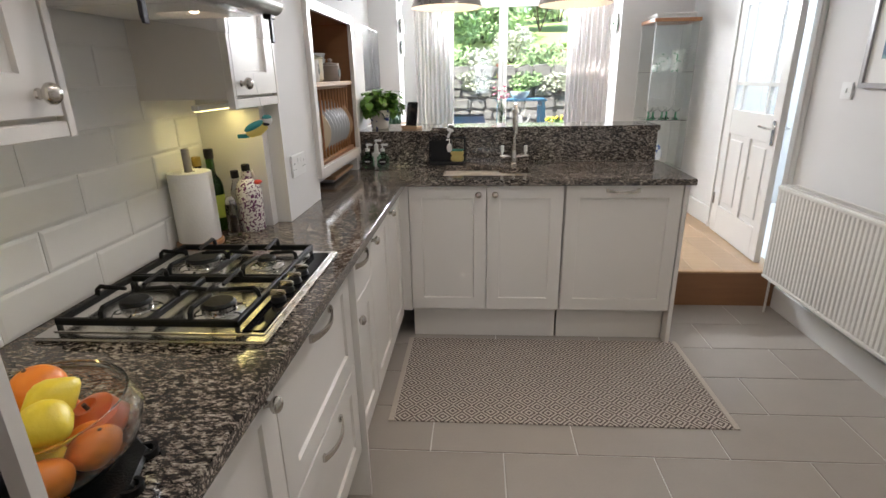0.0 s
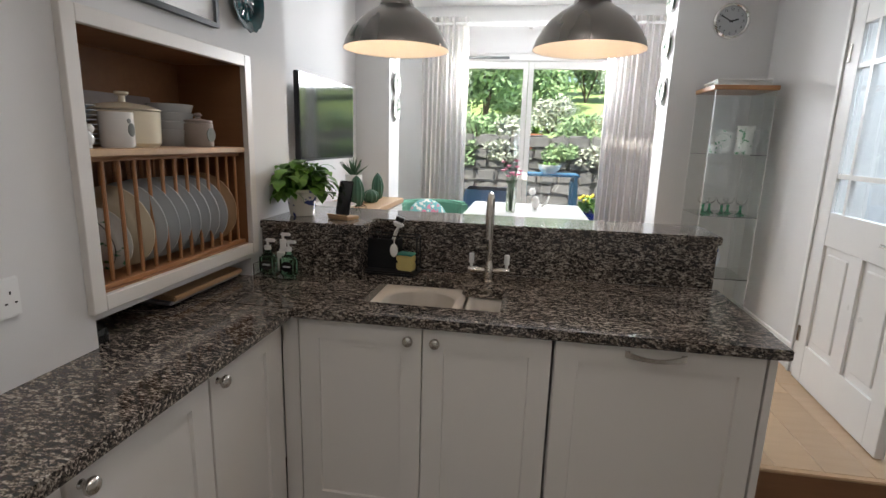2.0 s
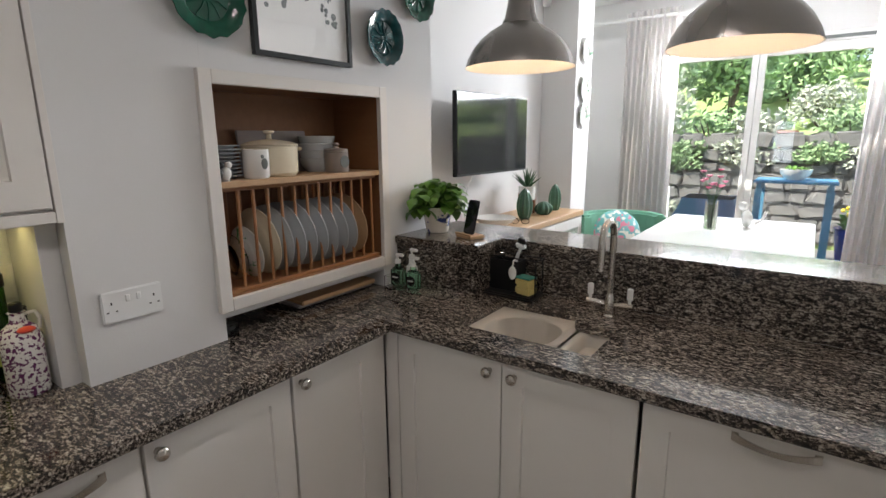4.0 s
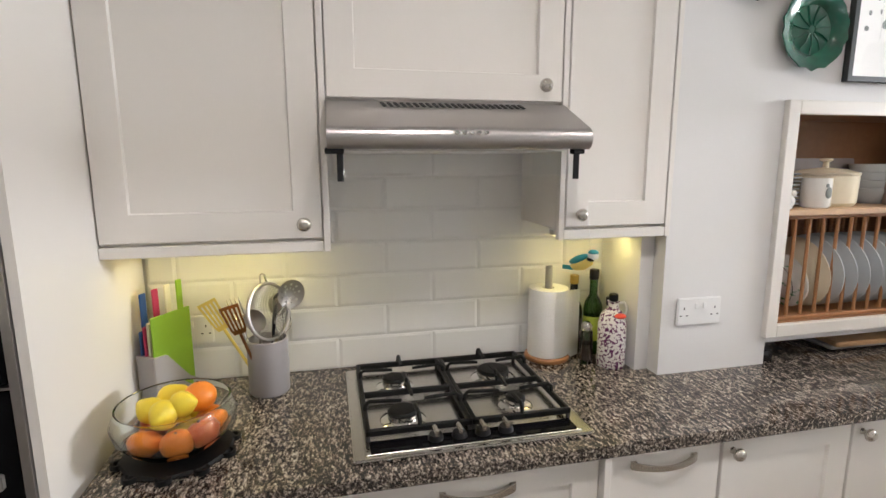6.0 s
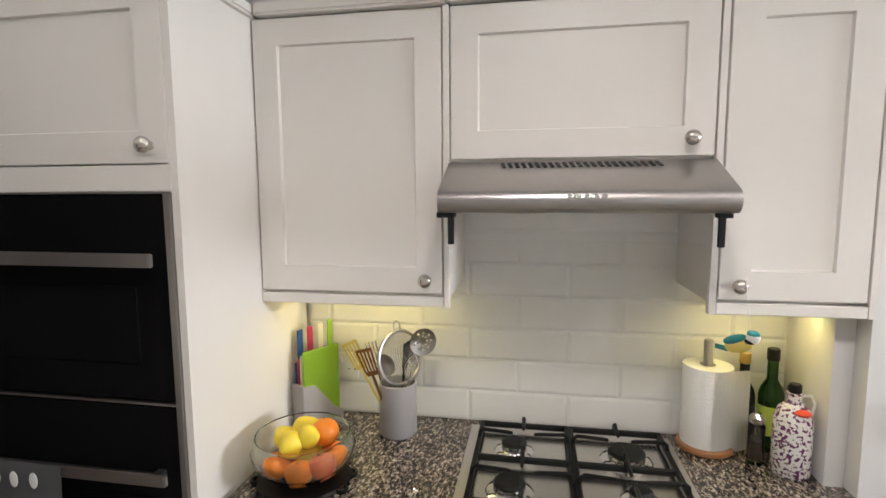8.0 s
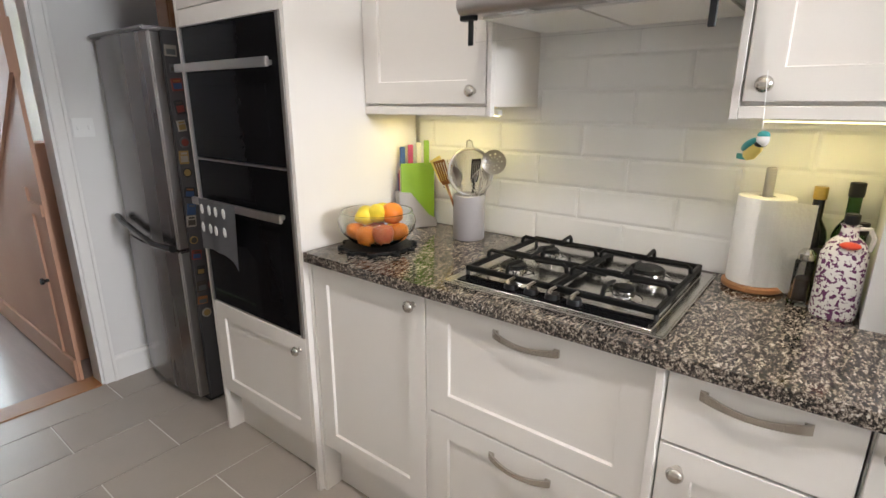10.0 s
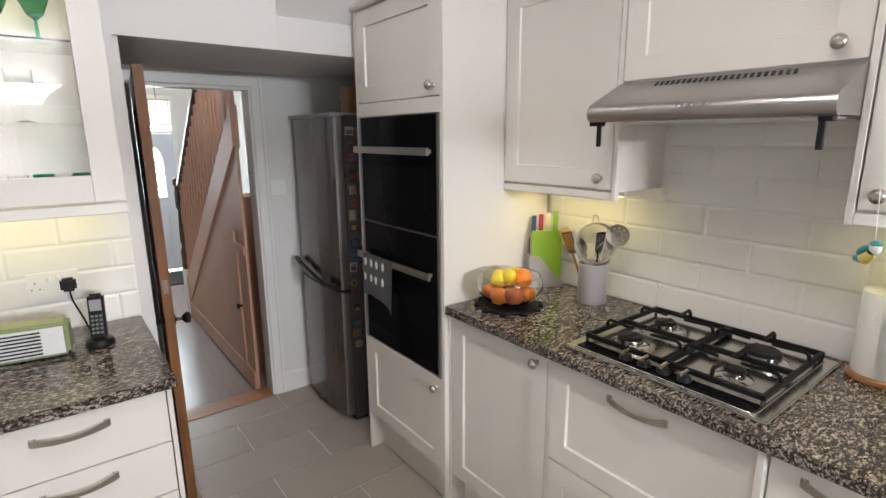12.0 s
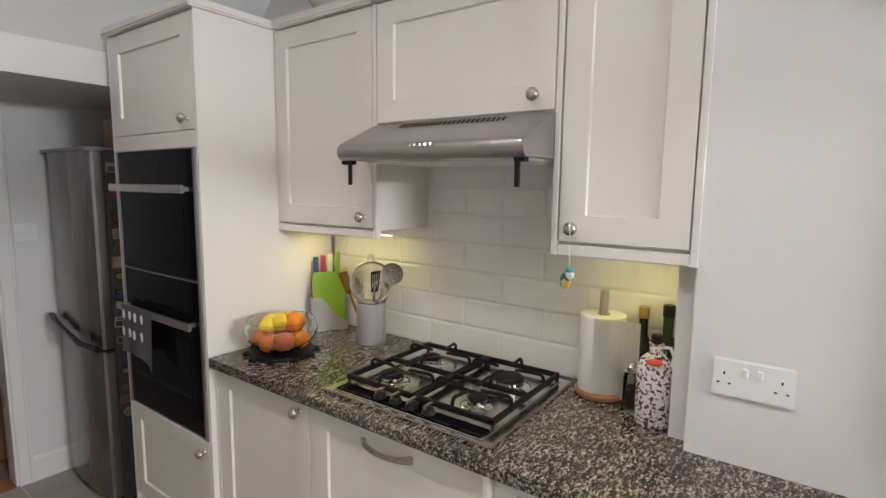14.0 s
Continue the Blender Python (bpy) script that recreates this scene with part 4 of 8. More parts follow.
def plate_bm(r, deep=0.016, wall=0.004):
    return lathe([(0, 0), (r * 0.55, 0), (r * 0.62, deep * 0.25), (r * 0.72, deep * 0.6), (r, deep), (r, deep + wall * 0.7), (r * 0.7, deep * 0.6 + wall), (r * 0.6, wall), (0, wall)], 32)


GP = "plates in the rack"
for i, (r, mt, lab) in enumerate(((0.085, "glass", "clear glass side plate standing in the rack"), (0.095, "sprig", "small patterned plate standing in the rack"), (0.125, "cream", "cream plate with a gold rim standing in the rack"), (0.128, "bluegrey", ""), (0.13, "bluegrey", ""), (0.13, "bluegrey", ""), (0.13, "bluegrey", ""), (0.13, "bluegrey", ""), (0.13, "bluegrey", ""), (0.128, "bluegrey", ""), (0.132, "oak", "round pale wooden board standing in the rack"))):
    u = 0.125 + i * 0.0535
    m = rack_at(u, 0.115, 0.059 + r * 0.995) @ R(-82, "X")
    tagged(obj("plate", plate_bm(r), mt, None, m, True), lab or "pale grey-blue dinner plate standing in the rack", "plate", GP)

SH = 0.4185
tagged(obj("tray", box(-0.16, 0.16, -0.004, 0.004, 0, 0.165, 0.003, 2), "greytray", None, rack_at(0.43, 0.215, SH + 0.001) @ R(90, "Z") @ R(-9, "X")), "grey metal baking tray leaning at the back of the shelf", "tray")
cs = thing("casserole", rack_at(0.335, 0.13, SH), "cream enamelled casserole with a lid", "casserole")
part("pot", lathe([(0, 0), (0.088, 0), (0.098, 0.012), (0.10, 0.105), (0.096, 0.107), (0.092, 0.012), (0, 0.01)], 32), "cream", cs, smooth=True)
ld = part("lid", lathe([(0.1025, 0.108), (0.1025, 0.113), (0.07, 0.124), (0.02, 0.131), (0, 0.132)], 32), "cream", cs, smooth=True)
part("knob", lathe([(0, 0.131), (0.01, 0.131), (0.009, 0.15), (0.02, 0.156), (0.02, 0.162), (0, 0.164)], 16), "cream", ld, smooth=True)
for s in (-1, 1):
    part("handle", tube([(0, s * 0.097, 0.092), (0.022, s * 0.122, 0.095), (-0.022, s * 0.122, 0.095), (0, s * 0.097, 0.092)], 0.007, 8), "cream", cs, smooth=True)


def mug(name, m, r, h, mt, label):
    g = thing(name, m, label, "mug")
    part("cup", lathe([(0, 0), (r * 0.9, 0), (r, 0.006), (r, h), (r - 0.004, h), (r - 0.005, 0.01), (0, 0.008)], 28), mt, g, smooth=True)
    part("handle", tube([(0, r - 0.002, h * 0.82), (0, r + 0.022, h * 0.8), (0, r + 0.03, h * 0.5), (0, r + 0.018, h * 0.22), (0, r - 0.002, h * 0.2)], 0.005, 8), mt, g, smooth=True)
    return g


mg = mug("mug", rack_at(0.225, 0.06, SH), 0.044, 0.098, "ceramic", "white mug with a small grey bird print")
part("print", join(ball(0.013, T(0.043, 0.004, 0.05), squash=(0.25, 1, 1.5)), ball(0.007, T(0.0435, -0.003, 0.074), squash=(0.25, 1, 1))), "inkgrey", mg, "grey bird print", True)
for i in range(4):
    tagged(obj("bowl", lathe([(0, 0), (0.045, 0), (0.068, 0.03), (0.075, 0.055), (0.072, 0.056), (0.062, 0.03), (0.04, 0.008), (0, 0.006)], 28), "bluegrey", None, rack_at(0.585, 0.16, SH + i * 0.029), True), "pale grey cereal bowl in a stack on the shelf", "bowl", "stacked bowls")
jr = thing("jar", rack_at(0.60, 0.065, SH), "taupe stoneware jar with a lid and a printed badge", "jar")
part("pot", lathe([(0, 0), (0.045, 0), (0.048, 0.005), (0.048, 0.078), (0.044, 0.082), (0, 0.082)], 28), "stoneware", jr, smooth=True)
part("lid", lathe([(0, 0.0825), (0.047, 0.0825), (0.047, 0.091), (0.012, 0.096), (0.008, 0.102), (0.014, 0.108), (0.009, 0.116), (0, 0.117)], 28), "stoneware", jr, smooth=True)
part("badge", cyl(0.024, 0, 0.002, 24, T(0.0468, 0.0, 0.042) @ R(90, "Y")), "inkgrey", jr, "dark round printed badge")
for i in range(9):
    tagged(obj("saucer", plate_bm(0.062 - 0.001 * (i % 3), 0.01, 0.003), "bluegrey", None, rack_at(0.142, 0.125, SH + 0.001 + i * 0.0125), True), "small grey plate in a stack on the shelf", "plate", "stacked small plates")
for i, (u, v, mt) in enumerate(((0.06, 0.03, "black"), (0.093, 0.035, "ceramic"))):
    g = tagged(obj("bird_ornament", join(ball(0.02, T(0, 0, 0.024), squash=(0.8, 1, 1.05)), ball(0.012, T(0, 0.012, 0.05)), cyl(0.012, 0, 0.008, 12)), mt, None, rack_at(u, v, SH), True), "small " + ("black" if mt == "black" else "white") + " ceramic bird ornament on the shelf", "ornament")
tagged(obj("magpie_ornament", join(ball(0.019, T(0, 0, 0.028), squash=(0.8, 1, 1.4)), ball(0.013, T(0, 0, 0.066))), spotted("black_white_glaze", (0.75, 0.74, 0.70), (0.012, 0.012, 0.014), 40, 0.5, 0.2), None, rack_at(0.06, 0.06, 0.0445), True), "small black and white ceramic ornament in the rack", "ornament")
tagged(obj("chopping_board", box(-0.13, 0.13, -0.2, 0.2, 0, 0.018, 0.004, 2), "oak", None, T(-0.68, 2.98, WT + 0.03) @ R(3, "Y")), "wooden chopping board slid into the gap under the rack", "chopping board")
tagged(obj("oven_tray", box(-0.14, 0.14, -0.2, 0.2, 0, 0.012, 0.004, 2), "greytray", None, T(-0.70, 2.97, WT + 0.012)), "dark tray lying under the plate rack", "tray")
tagged(obj("jam_jar", lathe([(0, 0), (0.024, 0), (0.026, 0.004), (0.026, 0.03), (0.02, 0.04), (0, 0.04)], 20), "bottle", None, T(-0.57, 2.49, WT + 0.001), True), "small dark jar under the plate rack", "jar")

# ---------------- plates and picture on the chimney wall ----------------


def wall_plate(y, z, r, mt, label, x=XP, lobes=0):
    b = plate_bm(r, 0.02, 0.006)
    if lobes:
        for v in b.verts:
            d = math.hypot(v.co.x, v.co.y)
            if d > r * 0.66:
                a = math.atan2(v.co.y, v.co.x)
                k = 1 + 0.035 * math.cos(lobes * a)
                v.co.x *= k
                v.co.y *= k
    return tagged(obj("wall_plate", b, mt, None, T(x + 0.006, y, z) @ R(90, "Y"), True), label, "plate", "plates on the chimney wall")


def leaf_relief(pl, r, n):
    g = bmesh.new()
    for k in range(n):
        a = 2 * math.pi * k / n
        join(g, tube([(0.1 * r * math.cos(a), 0.1 * r * math.sin(a), 0.008), (0.35 * r * math.cos(a + 0.1), 0.35 * r * math.sin(a + 0.1), 0.0085), (0.58 * r * math.cos(a), 0.58 * r * math.sin(a), 0.0075)], 0.0022, 5))
    part("relief", g, pl.data.materials[0], pl)


for y, z, r, mt, lb, n in ((2.276, 2.235, 0.122, "greenplate", "green glazed leaf plate hung on the wall", 9), (2.49, 2.045, 0.118, "greenplate", "large green glazed plate with a scalloped rim on the wall", 11), (3.25, 2.035, 0.108, "tealplate", "teal glazed leaf plate hung on the wall", 12), (3.475, 2.24, 0.106, "greenplate", "small green glazed plate hung on the wall", 9)):
    leaf_relief(wall_plate(y, z, r, mt, lb, lobes=n + 3), r, n)
pc = thing("picture", T(XP + 0.002, 2.635, 1.90) @ R(90, "Z"), "black framed ink drawing of a bird behind glass", "picture")
pw_, ph_ = 0.425, 0.53
part("frame", join(box(0, 0.016, -0.02, 0, 0, ph_), box(pw_ - 0.016, pw_, -0.02, 0, 0, ph_), box(0.0162, pw_ - 0.0162, -0.0195, 0, 0, 0.016), box(0.0162, pw_ - 0.0162, -0.0195, 0, ph_ - 0.016, ph_)), "frameblack", pc)
part("paper", box(0.0165, pw_ - 0.0165, -0.008, -0.001, 0.0165, ph_ - 0.0165), "card", pc)
ink = bmesh.new()
random.seed(5)
join(ink, ball(0.055, T(0.22, -0.0085, 0.30), squash=(1.1, 0.02, 0.9)), tube([(0.20, -0.009, 0.25), (0.20, -0.009, 0.205), (0.185, -0.009, 0.20)], 0.003, 5), tube([(0.235, -0.009, 0.25), (0.235, -0.009, 0.205), (0.22, -0.009, 0.20)], 0.003, 5))
for k in range(34):
    side = random.choice((0, 1))
    px_, pz_ = (random.uniform(0.06, 0.14) if side == 0 else random.uniform(0.29, 0.36)), random.uniform(0.12, 0.30)
    join(ink, ball(random.uniform(0.006, 0.013), T(px_, -0.0085, pz_), 8, 6, (random.uniform(0.4, 1.2), 0.05, 1)))
part("drawing", ink, "inkgrey", pc, "grey ink drawing of a bird among leaves")
pg = part("glass", box(0.0165, pw_ - 0.0165, -0.0125, -0.0105, 0.0165, ph_ - 0.0165), "glass", pc)
pg.visible_shadow = False

# ---------------- sockets and switches ----------------


def socket(m, w, h, gangs, label, name="socket"):
    s = thing(name, m, label, "socket" if name == "socket" else "switch")
    part("plate", box(0, w, -0.009, 0, 0, h, 0.003, 2), "plastic", s)
    for g in range(gangs):
        cx = w * (g + 0.5) / gangs
        if name == "socket":
            sgn = 1 if g else -1
            hx_ = cx + sgn * w * 0.10
            for dx, dz, a, b_ in ((0, h * 0.62, 0.0035, 0.007), (-0.011, h * 0.36, 0.006, 0.0035), (0.011, h * 0.36, 0.006, 0.0035)):
                part("hole", box(hx_ + dx - a / 2, hx_ + dx + a / 2, -0.0097, -0.009, dz - b_ / 2, dz + b_ / 2), "black", s)
            rx = cx - sgn * w * 0.16
            part("rocker", box(rx - 0.006, rx + 0.006, -0.0135, -0.009, h * 0.6, h * 0.6 + 0.02, 0.002), "plastic", s)
        else:
            part("rocker", box(cx - 0.006, cx + 0.006, -0.0135, -0.009, h * 0.5 - 0.011, h * 0.5 + 0.011, 0.002), "plastic", s)
    return s


socket(T(XP + 0.001, 2.105, 1.147) @ R(90, "Z"), 0.158, 0.088, 2, "white double wall socket on the chimney wall")
socket(T(XT + 0.0125, 0.548, 1.110) @ R(90, "Z"), 0.148, 0.088, 2, "white double socket on the tiles")
socket(T(-0.075, -1.039, 1.305) @ R(180, "Z"), 0.095, 0.09, 2, "white double light switch beside the hall door", "light_switch")
socket(T(2.199, 3.24, 1.36) @ R(90, "Z") @ R(180, "Z"), 0.088, 0.088, 1, "white light switch above the radiator", "light_switch")

# ---------------- things on the cooker worktop ----------------
WZ = WT + 0.001
tv_ = tagged(obj("trivet", lathe([(0.05, 0), (0.135, 0), (0.14, 0.006), (0.135, 0.012), (0.05, 0.012), (0.05, 0)], 10), "iron", None, T(-0.400, 0.690, WZ) @ Matrix.Diagonal((0.9, 0.9, 1, 1))), "black cast iron trivet under the fruit bowl", "trivet")
for k in range(10):
    a = 2 * math.pi * k / 10
    part("scroll", lathe([(0.012, 0), (0.019, 0), (0.019, 0.011), (0.012, 0.011), (0.012, 0)], 12, T(0.135 * math.cos(a), 0.135 * math.sin(a), 0.0005)), "iron", tv_, smooth=True)
fb = tagged(obj("fruit_bowl", lathe([(0, 0), (0.05, 0), (0.085, 0.018), (0.118, 0.055), (0.124, 0.085), (0.112, 0.118), (0.1125, 0.121), (0.109, 0.119), (0.120, 0.085), (0.114, 0.056), (0.082, 0.022), (0.048, 0.006), (0, 0.006)], 40), "gglass", None, T(-0.400, 0.690, WZ + 0.0125) @ Matrix.Diagonal((1.08, 1.08, 0.98, 1)), True), "clear glass fruit bowl full of citrus and apples", "bowl")
fruits = (("orange", 0.037, 0.05, -0.052, 0.046), ("orange", 0.036, 0.068, 0.018, 0.046), ("apple", 0.038, 0.040, 0.066, 0.052), ("orange", 0.036, -0.028, 0.070, 0.048), ("lemon", 0.031, -0.066, 0.015, 0.046), ("apple", 0.036, -0.045, -0.055, 0.046), ("lemon", 0.030, 0.0, 0.005, 0.038), ("lemon", 0.031, 0.040, -0.012, 0.106), ("orange", 0.037, -0.022, 0.050, 0.112), ("lemon", 0.031, -0.050, -0.022, 0.104), ("lemon", 0.030, 0.004, -0.050, 0.100), ("lemon", 0.030, 0.022, 0.022, 0.116))
for kind, r, dx, dy, dz in fruits:
    m = T(-0.400 + dx, 0.690 + dy, WZ + 0.0125 + dz) @ R(random.uniform(0, 360), "Z") @ R(random.uniform(0, 50), "X")
    if kind == "lemon":
        b = lathe([(0, -r * 1.35), (r * 0.22, -r * 1.25), (r * 0.5, -r * 0.95), (r * 0.9, -r * 0.4), (r, 0), (r * 0.9, r * 0.4), (r * 0.5, r * 0.95), (r * 0.22, r * 1.25), (0, r * 1.32)], 20)
        m = m @ R(80, "X")
    elif kind == "apple":
        b = lathe([(0, -r * 0.72), (r * 0.35, -r * 0.85), (r * 0.75, -r * 0.6), (r, 0.05 * r), (r * 0.85, r * 0.6), (r * 0.4, r * 0.85), (r * 0.12, r * 0.72), (0, r * 0.6)], 22)
    else:
        b = ball(r, None, 20, 14, (1, 1, 0.94))
    f = tagged(obj(kind, b, kind, None, m, True), {"orange": "bright orange in the glass bowl", "lemon": "yellow lemon in the glass bowl", "apple": "red and yellow apple in the glass bowl"}[kind], kind, "fruit in the bowl")
    part("stalk", cyl(0.003 if kind != "lemon" else 0.002, r * 0.6 if kind == "apple" else r * 0.9, r * 0.98, 8), "bark", f)

ut = thing("utensil_pot", T(-0.698, 0.864, WZ), "grey stoneware pot full of kitchen utensils", "pot")
part("pot", lathe([(0, 0), (0.054, 0), (0.058, 0.006), (0.058, 0.162), (0.054, 0.165), (0.052, 0.16), (0.052, 0.01), (0, 0.01)], 32), "greypot", ut, smooth=True)
GU = "utensils in the grey pot"


def utensil(name, dx, dy, az, lean, length, head, mt, label, twist=0):
    u = thing(name, T(-0.698 + dx, 0.864 + dy, WZ + 0.02) @ R(az, "Z") @ R(lean, "Y"), label, "utensil", GU)
    part("handle", tube([(0, 0, 0), (0, 0, length)], 0.0045, 8), mt, u, smooth=True)
    part("head", moved(head, T(0, 0, length) @ R(twist, "Z")), mt, u, smooth=True)


def turner(w, h):
    """A thin blade with four slots cut through it, one connected sheet."""
    b = bmesh.new()
    xs_ = [-w / 2 + w * k / 9 for k in range(10)]
    zs_ = [0, 0.014, h - 0.009, h]
    flare = [0.62, 0.8, 1.0, 1.0]
    for f, k in ((-0.0014, 0), (0.0014, 1)):
        g = [[b.verts.new((f, x * flare[j], z)) for x in xs_] for j, z in enumerate(zs_)]
        for j in range(3):
            for i in range(9):
                if j == 1 and i % 2:
                    continue
                b.faces.new((g[j][i], g[j][i + 1], g[j + 1][i + 1], g[j + 1][i]))
    return b


def skimmer(r):
    """A shallow round head with rings of holes."""
    b = bmesh.new()
    nr, ns = 7, 28
    g = [[b.verts.new((-0.25 * r * (1 - (j / nr) ** 2), r * j / nr * math.cos(2 * math.pi * i / ns), r + r * j / nr * math.sin(2 * math.pi * i / ns))) for i in range(ns)] for j in range(1, nr + 1)]
    for j in range(nr - 1):
        for i in range(ns):
            if j in (1, 3) and i % 3 == j % 2:
                continue
            b.faces.new((g[j][i], g[j][(i + 1) % ns], g[j + 1][(i + 1) % ns], g[j + 1][i]))
    b.faces.new(g[0][::-1])
    bmesh.ops.solidify(b, geom=b.faces[:], thickness=0.0012)
    return b


def fork():
    b = tube([(0, -0.016, 0.03), (0, 0, 0.012), (0, 0.016, 0.03)], 0.0035, 6)
    for y in (-0.016, -0.005, 0.006, 0.016):
        join(b, tube([(0, y, 0.022), (0, y, 0.055), (0.006, y, 0.085)], [0.003, 0.0026, 0.0012], 6))
    return b


def scoop(r):
    return moved(lathe([(0, 0), (r * 0.6, r * 0.12), (r * 0.95, r * 0.42), (r, r * 0.5), (r * 0.9, r * 0.44), (r * 0.55, r * 0.17), (0, r * 0.05)], 20), T(0, 0, r * 0.9) @ R(90, "Y"))


utensil("fish_slice", 0.018, -0.012, -55, 19, 0.19, turner(0.052, 0.09), "copperish", "bronze coloured slotted fish slice in the grey pot", 55)
utensil("slotted_turner", 0.0, 0.0, 80, 7, 0.19, turner(0.045, 0.085), "black", "black slotted turner in the grey pot")
utensil("plastic_spatula", -0.01, -0.025, -85, 27, 0.20, turner(0.055, 0.095), "yellow", "pale yellow slotted plastic spatula in the grey pot", 80)
utensil("skimmer", -0.015, 0.01, 118, 15, 0.225, skimmer(0.044), "steel", "perforated steel skimmer in the grey pot", -88)
utensil("serving_spoon", 0.01, -0.01, -20, 6, 0.185, scoop(0.034), "steel", "steel serving spoon in the grey pot")
utensil("ladle", -0.02, 0.0, 150, 10, 0.20, scoop(0.034), "steel", "steel ladle in the grey pot")
utensil("serving_fork", 0.0, -0.02, -100, 15, 0.19, fork(), "chrome", "steel serving fork in the grey pot", 110)
utensil("whisk", 0.0, 0.01, 70, 12, 0.15, join(*[tube([(0, 0, 0)] + [(0.026 * math.sin(math.pi * k / 6) * math.cos(a), 0.026 * math.sin(math.pi * k / 6) * math.sin(a), 0.1 * k / 6) for k in range(1, 7)], 0.0012, 5) for a in (0, 1.05, 2.1, 3.14, 4.2, 5.2)]), "chrome", "steel balloon whisk in the grey pot")
sv = thing("sieve", T(-0.688, 0.876, WZ + 0.246) @ R(54, "Z") @ R(80, "Y") @ Matrix.Scale(1.1, 4), "fine mesh steel sieve standing in the utensil pot", "utensil", GU)
ang = [2 * math.pi * k / 32 for k in range(32)]
part("rim", tube([(0.074 * math.cos(a), 0.074 * math.sin(a), 0) for a in ang], 0.0048, 8, True), "steel", sv, smooth=True)
net = bmesh.new()
for k in range(-11, 12):
    q = k * 0.0064
    e = math.sqrt(max(0, 0.073 ** 2 - q * q))
    arc = [(-e + 2 * e * i / 8, -0.05 * (1 - (q * q + (-e + 2 * e * i / 8) ** 2) / 0.073 ** 2)) for i in range(9)]
    join(net, tube([(a, q, z) for a, z in arc], 0.0009, 4), tube([(q, a, z) for a, z in arc], 0.0009, 4))
part("mesh", net, "steel", sv, "steel wire mesh")
part("handle", tube([(0.074, 0, 0), (0.16, 0, -0.004)], 0.005, 8), "chrome", sv, smooth=True)
part("hook", tube([(-0.075, -0.012, 0), (-0.098, -0.008, 0), (-0.102, 0, 0), (-0.098, 0.008, 0), (-0.075, 0.012, 0)], 0.0025, 6), "chrome", sv, smooth=True)

cb = thing("board_stand", T(-0.722, 0.585, WZ) @ R(-30, "Z"), "grey stand with four coloured chopping boards", "board stand")
part("stand", prism([(0.078, 0.0), (-0.078, 0.0), (-0.078, 0.03), (-0.045, 0.05), (0.03, 0.142), (0.078, 0.148)], "y", -0.027, 0.036, 0.002), "greypot", cb)
for i, (mt, hz) in enumerate((("blue", 0.318), ("crimson", 0.326), ("beige", 0.334), ("lime", 0.343))):
    ox, yy, hh = 0.046 - 0.028 * i, -0.018 + 0.0145 * i, 0.215 + 0.014 * i
    part("board", join(box(-0.070, 0.068, yy - 0.0028, yy + 0.0028, 0.012, hh, 0.002, 1), box(ox - 0.011, ox + 0.011, yy - 0.0028, yy + 0.0028, hh - 0.01, hz, 0.0025, 1)), mt, cb, {"blue": "navy", "crimson": "crimson", "beige": "cream", "lime": "bright green"}[mt] + " chopping board")

pr = thing("paper_towel_holder", T(-0.755, 1.775, WZ), "kitchen roll on a round wooden holder with a grey post", "kitchen roll")
part("base", cyl(0.076, 0, 0.018, 36, None, 0.004), "pine", pr, "round oiled wood base", True)
part("post", cyl(0.0125, 0.018, 0.325, 16, None, 0.003), "greypot", pr, "grey post", True)
part("roll", lathe([(0.021, 0.019), (0.066, 0.019), (0.067, 0.022), (0.067, 0.247), (0.066, 0.25), (0.021, 0.25), (0.021, 0.019)], 40), "paper", pr, smooth=True)
sh = bmesh.new()
ring = [Vector((0.0690 * math.cos(radians(-3 + 8 * k)), 0.0690 * math.sin(radians(-3 + 8 * k)), 0)) for k in range(7)]
ring += [Vector((0.0488 - 0.010 * k, 0.0488 + 0.011 * k + 0.0012 * k * k, 0)) for k in range(1, 5)]
lo = [sh.verts.new((p.x, p.y, 0.021 if k < 8 else 0.006)) for k, p in enumerate(ring)]
hi = [sh.verts.new((p.x, p.y, 0.248 - 0.002 * max(0, k - 6))) for k, p in enumerate(ring)]
for k in range(len(ring) - 1):
    sh.faces.new((lo[k], lo[k + 1], hi[k + 1], hi[k]))
bmesh.ops.solidify(sh, geom=sh.faces[:], thickness=0.0012)
part("loose_sheet", sh, "paper", pr)


def bottle(name, x, y, prof, mt, label, cap=None, band=None):
    b = thing(name, T(x, y, WZ), label, "bottle")
    part("body", lathe(prof, 24), mt, b, smooth=True)
    if cap:
        part("cap", cyl(cap[0], cap[1], cap[2], 18, None, 0.002), cap[3], b, smooth=True)
    if band:
        part("label", lathe([(band[0], band[1]), (band[0] + 0.0006, band[1]), (band[0] + 0.0006, band[2]), (band[0], band[2])], 24), band[3], b, smooth=True)
    return b


def flask(r, h, neck, total):
    return [(0, 0), (r * 0.92, 0), (r, 0.005), (r, h), (r * 0.85, h + 0.02), (neck, h + 0.045), (neck, total), (0, total)]


bottle("vinegar_bottle", -0.785, 1.885, flask(0.031, 0.155, 0.013, 0.265), "bottle", "dark vinegar bottle with a gold cap", (0.0155, 0.25, 0.282, "gold"), (0.0312, 0.05, 0.13, "pinklabel"))
bottle("olive_oil_bottle", -0.775, 1.955, flask(0.033, 0.165, 0.014, 0.28), "greenglass", "dark green olive oil bottle with a lime label", (0.0165, 0.265, 0.30, "black"), (0.0332, 0.05, 0.135, "limelabel"))
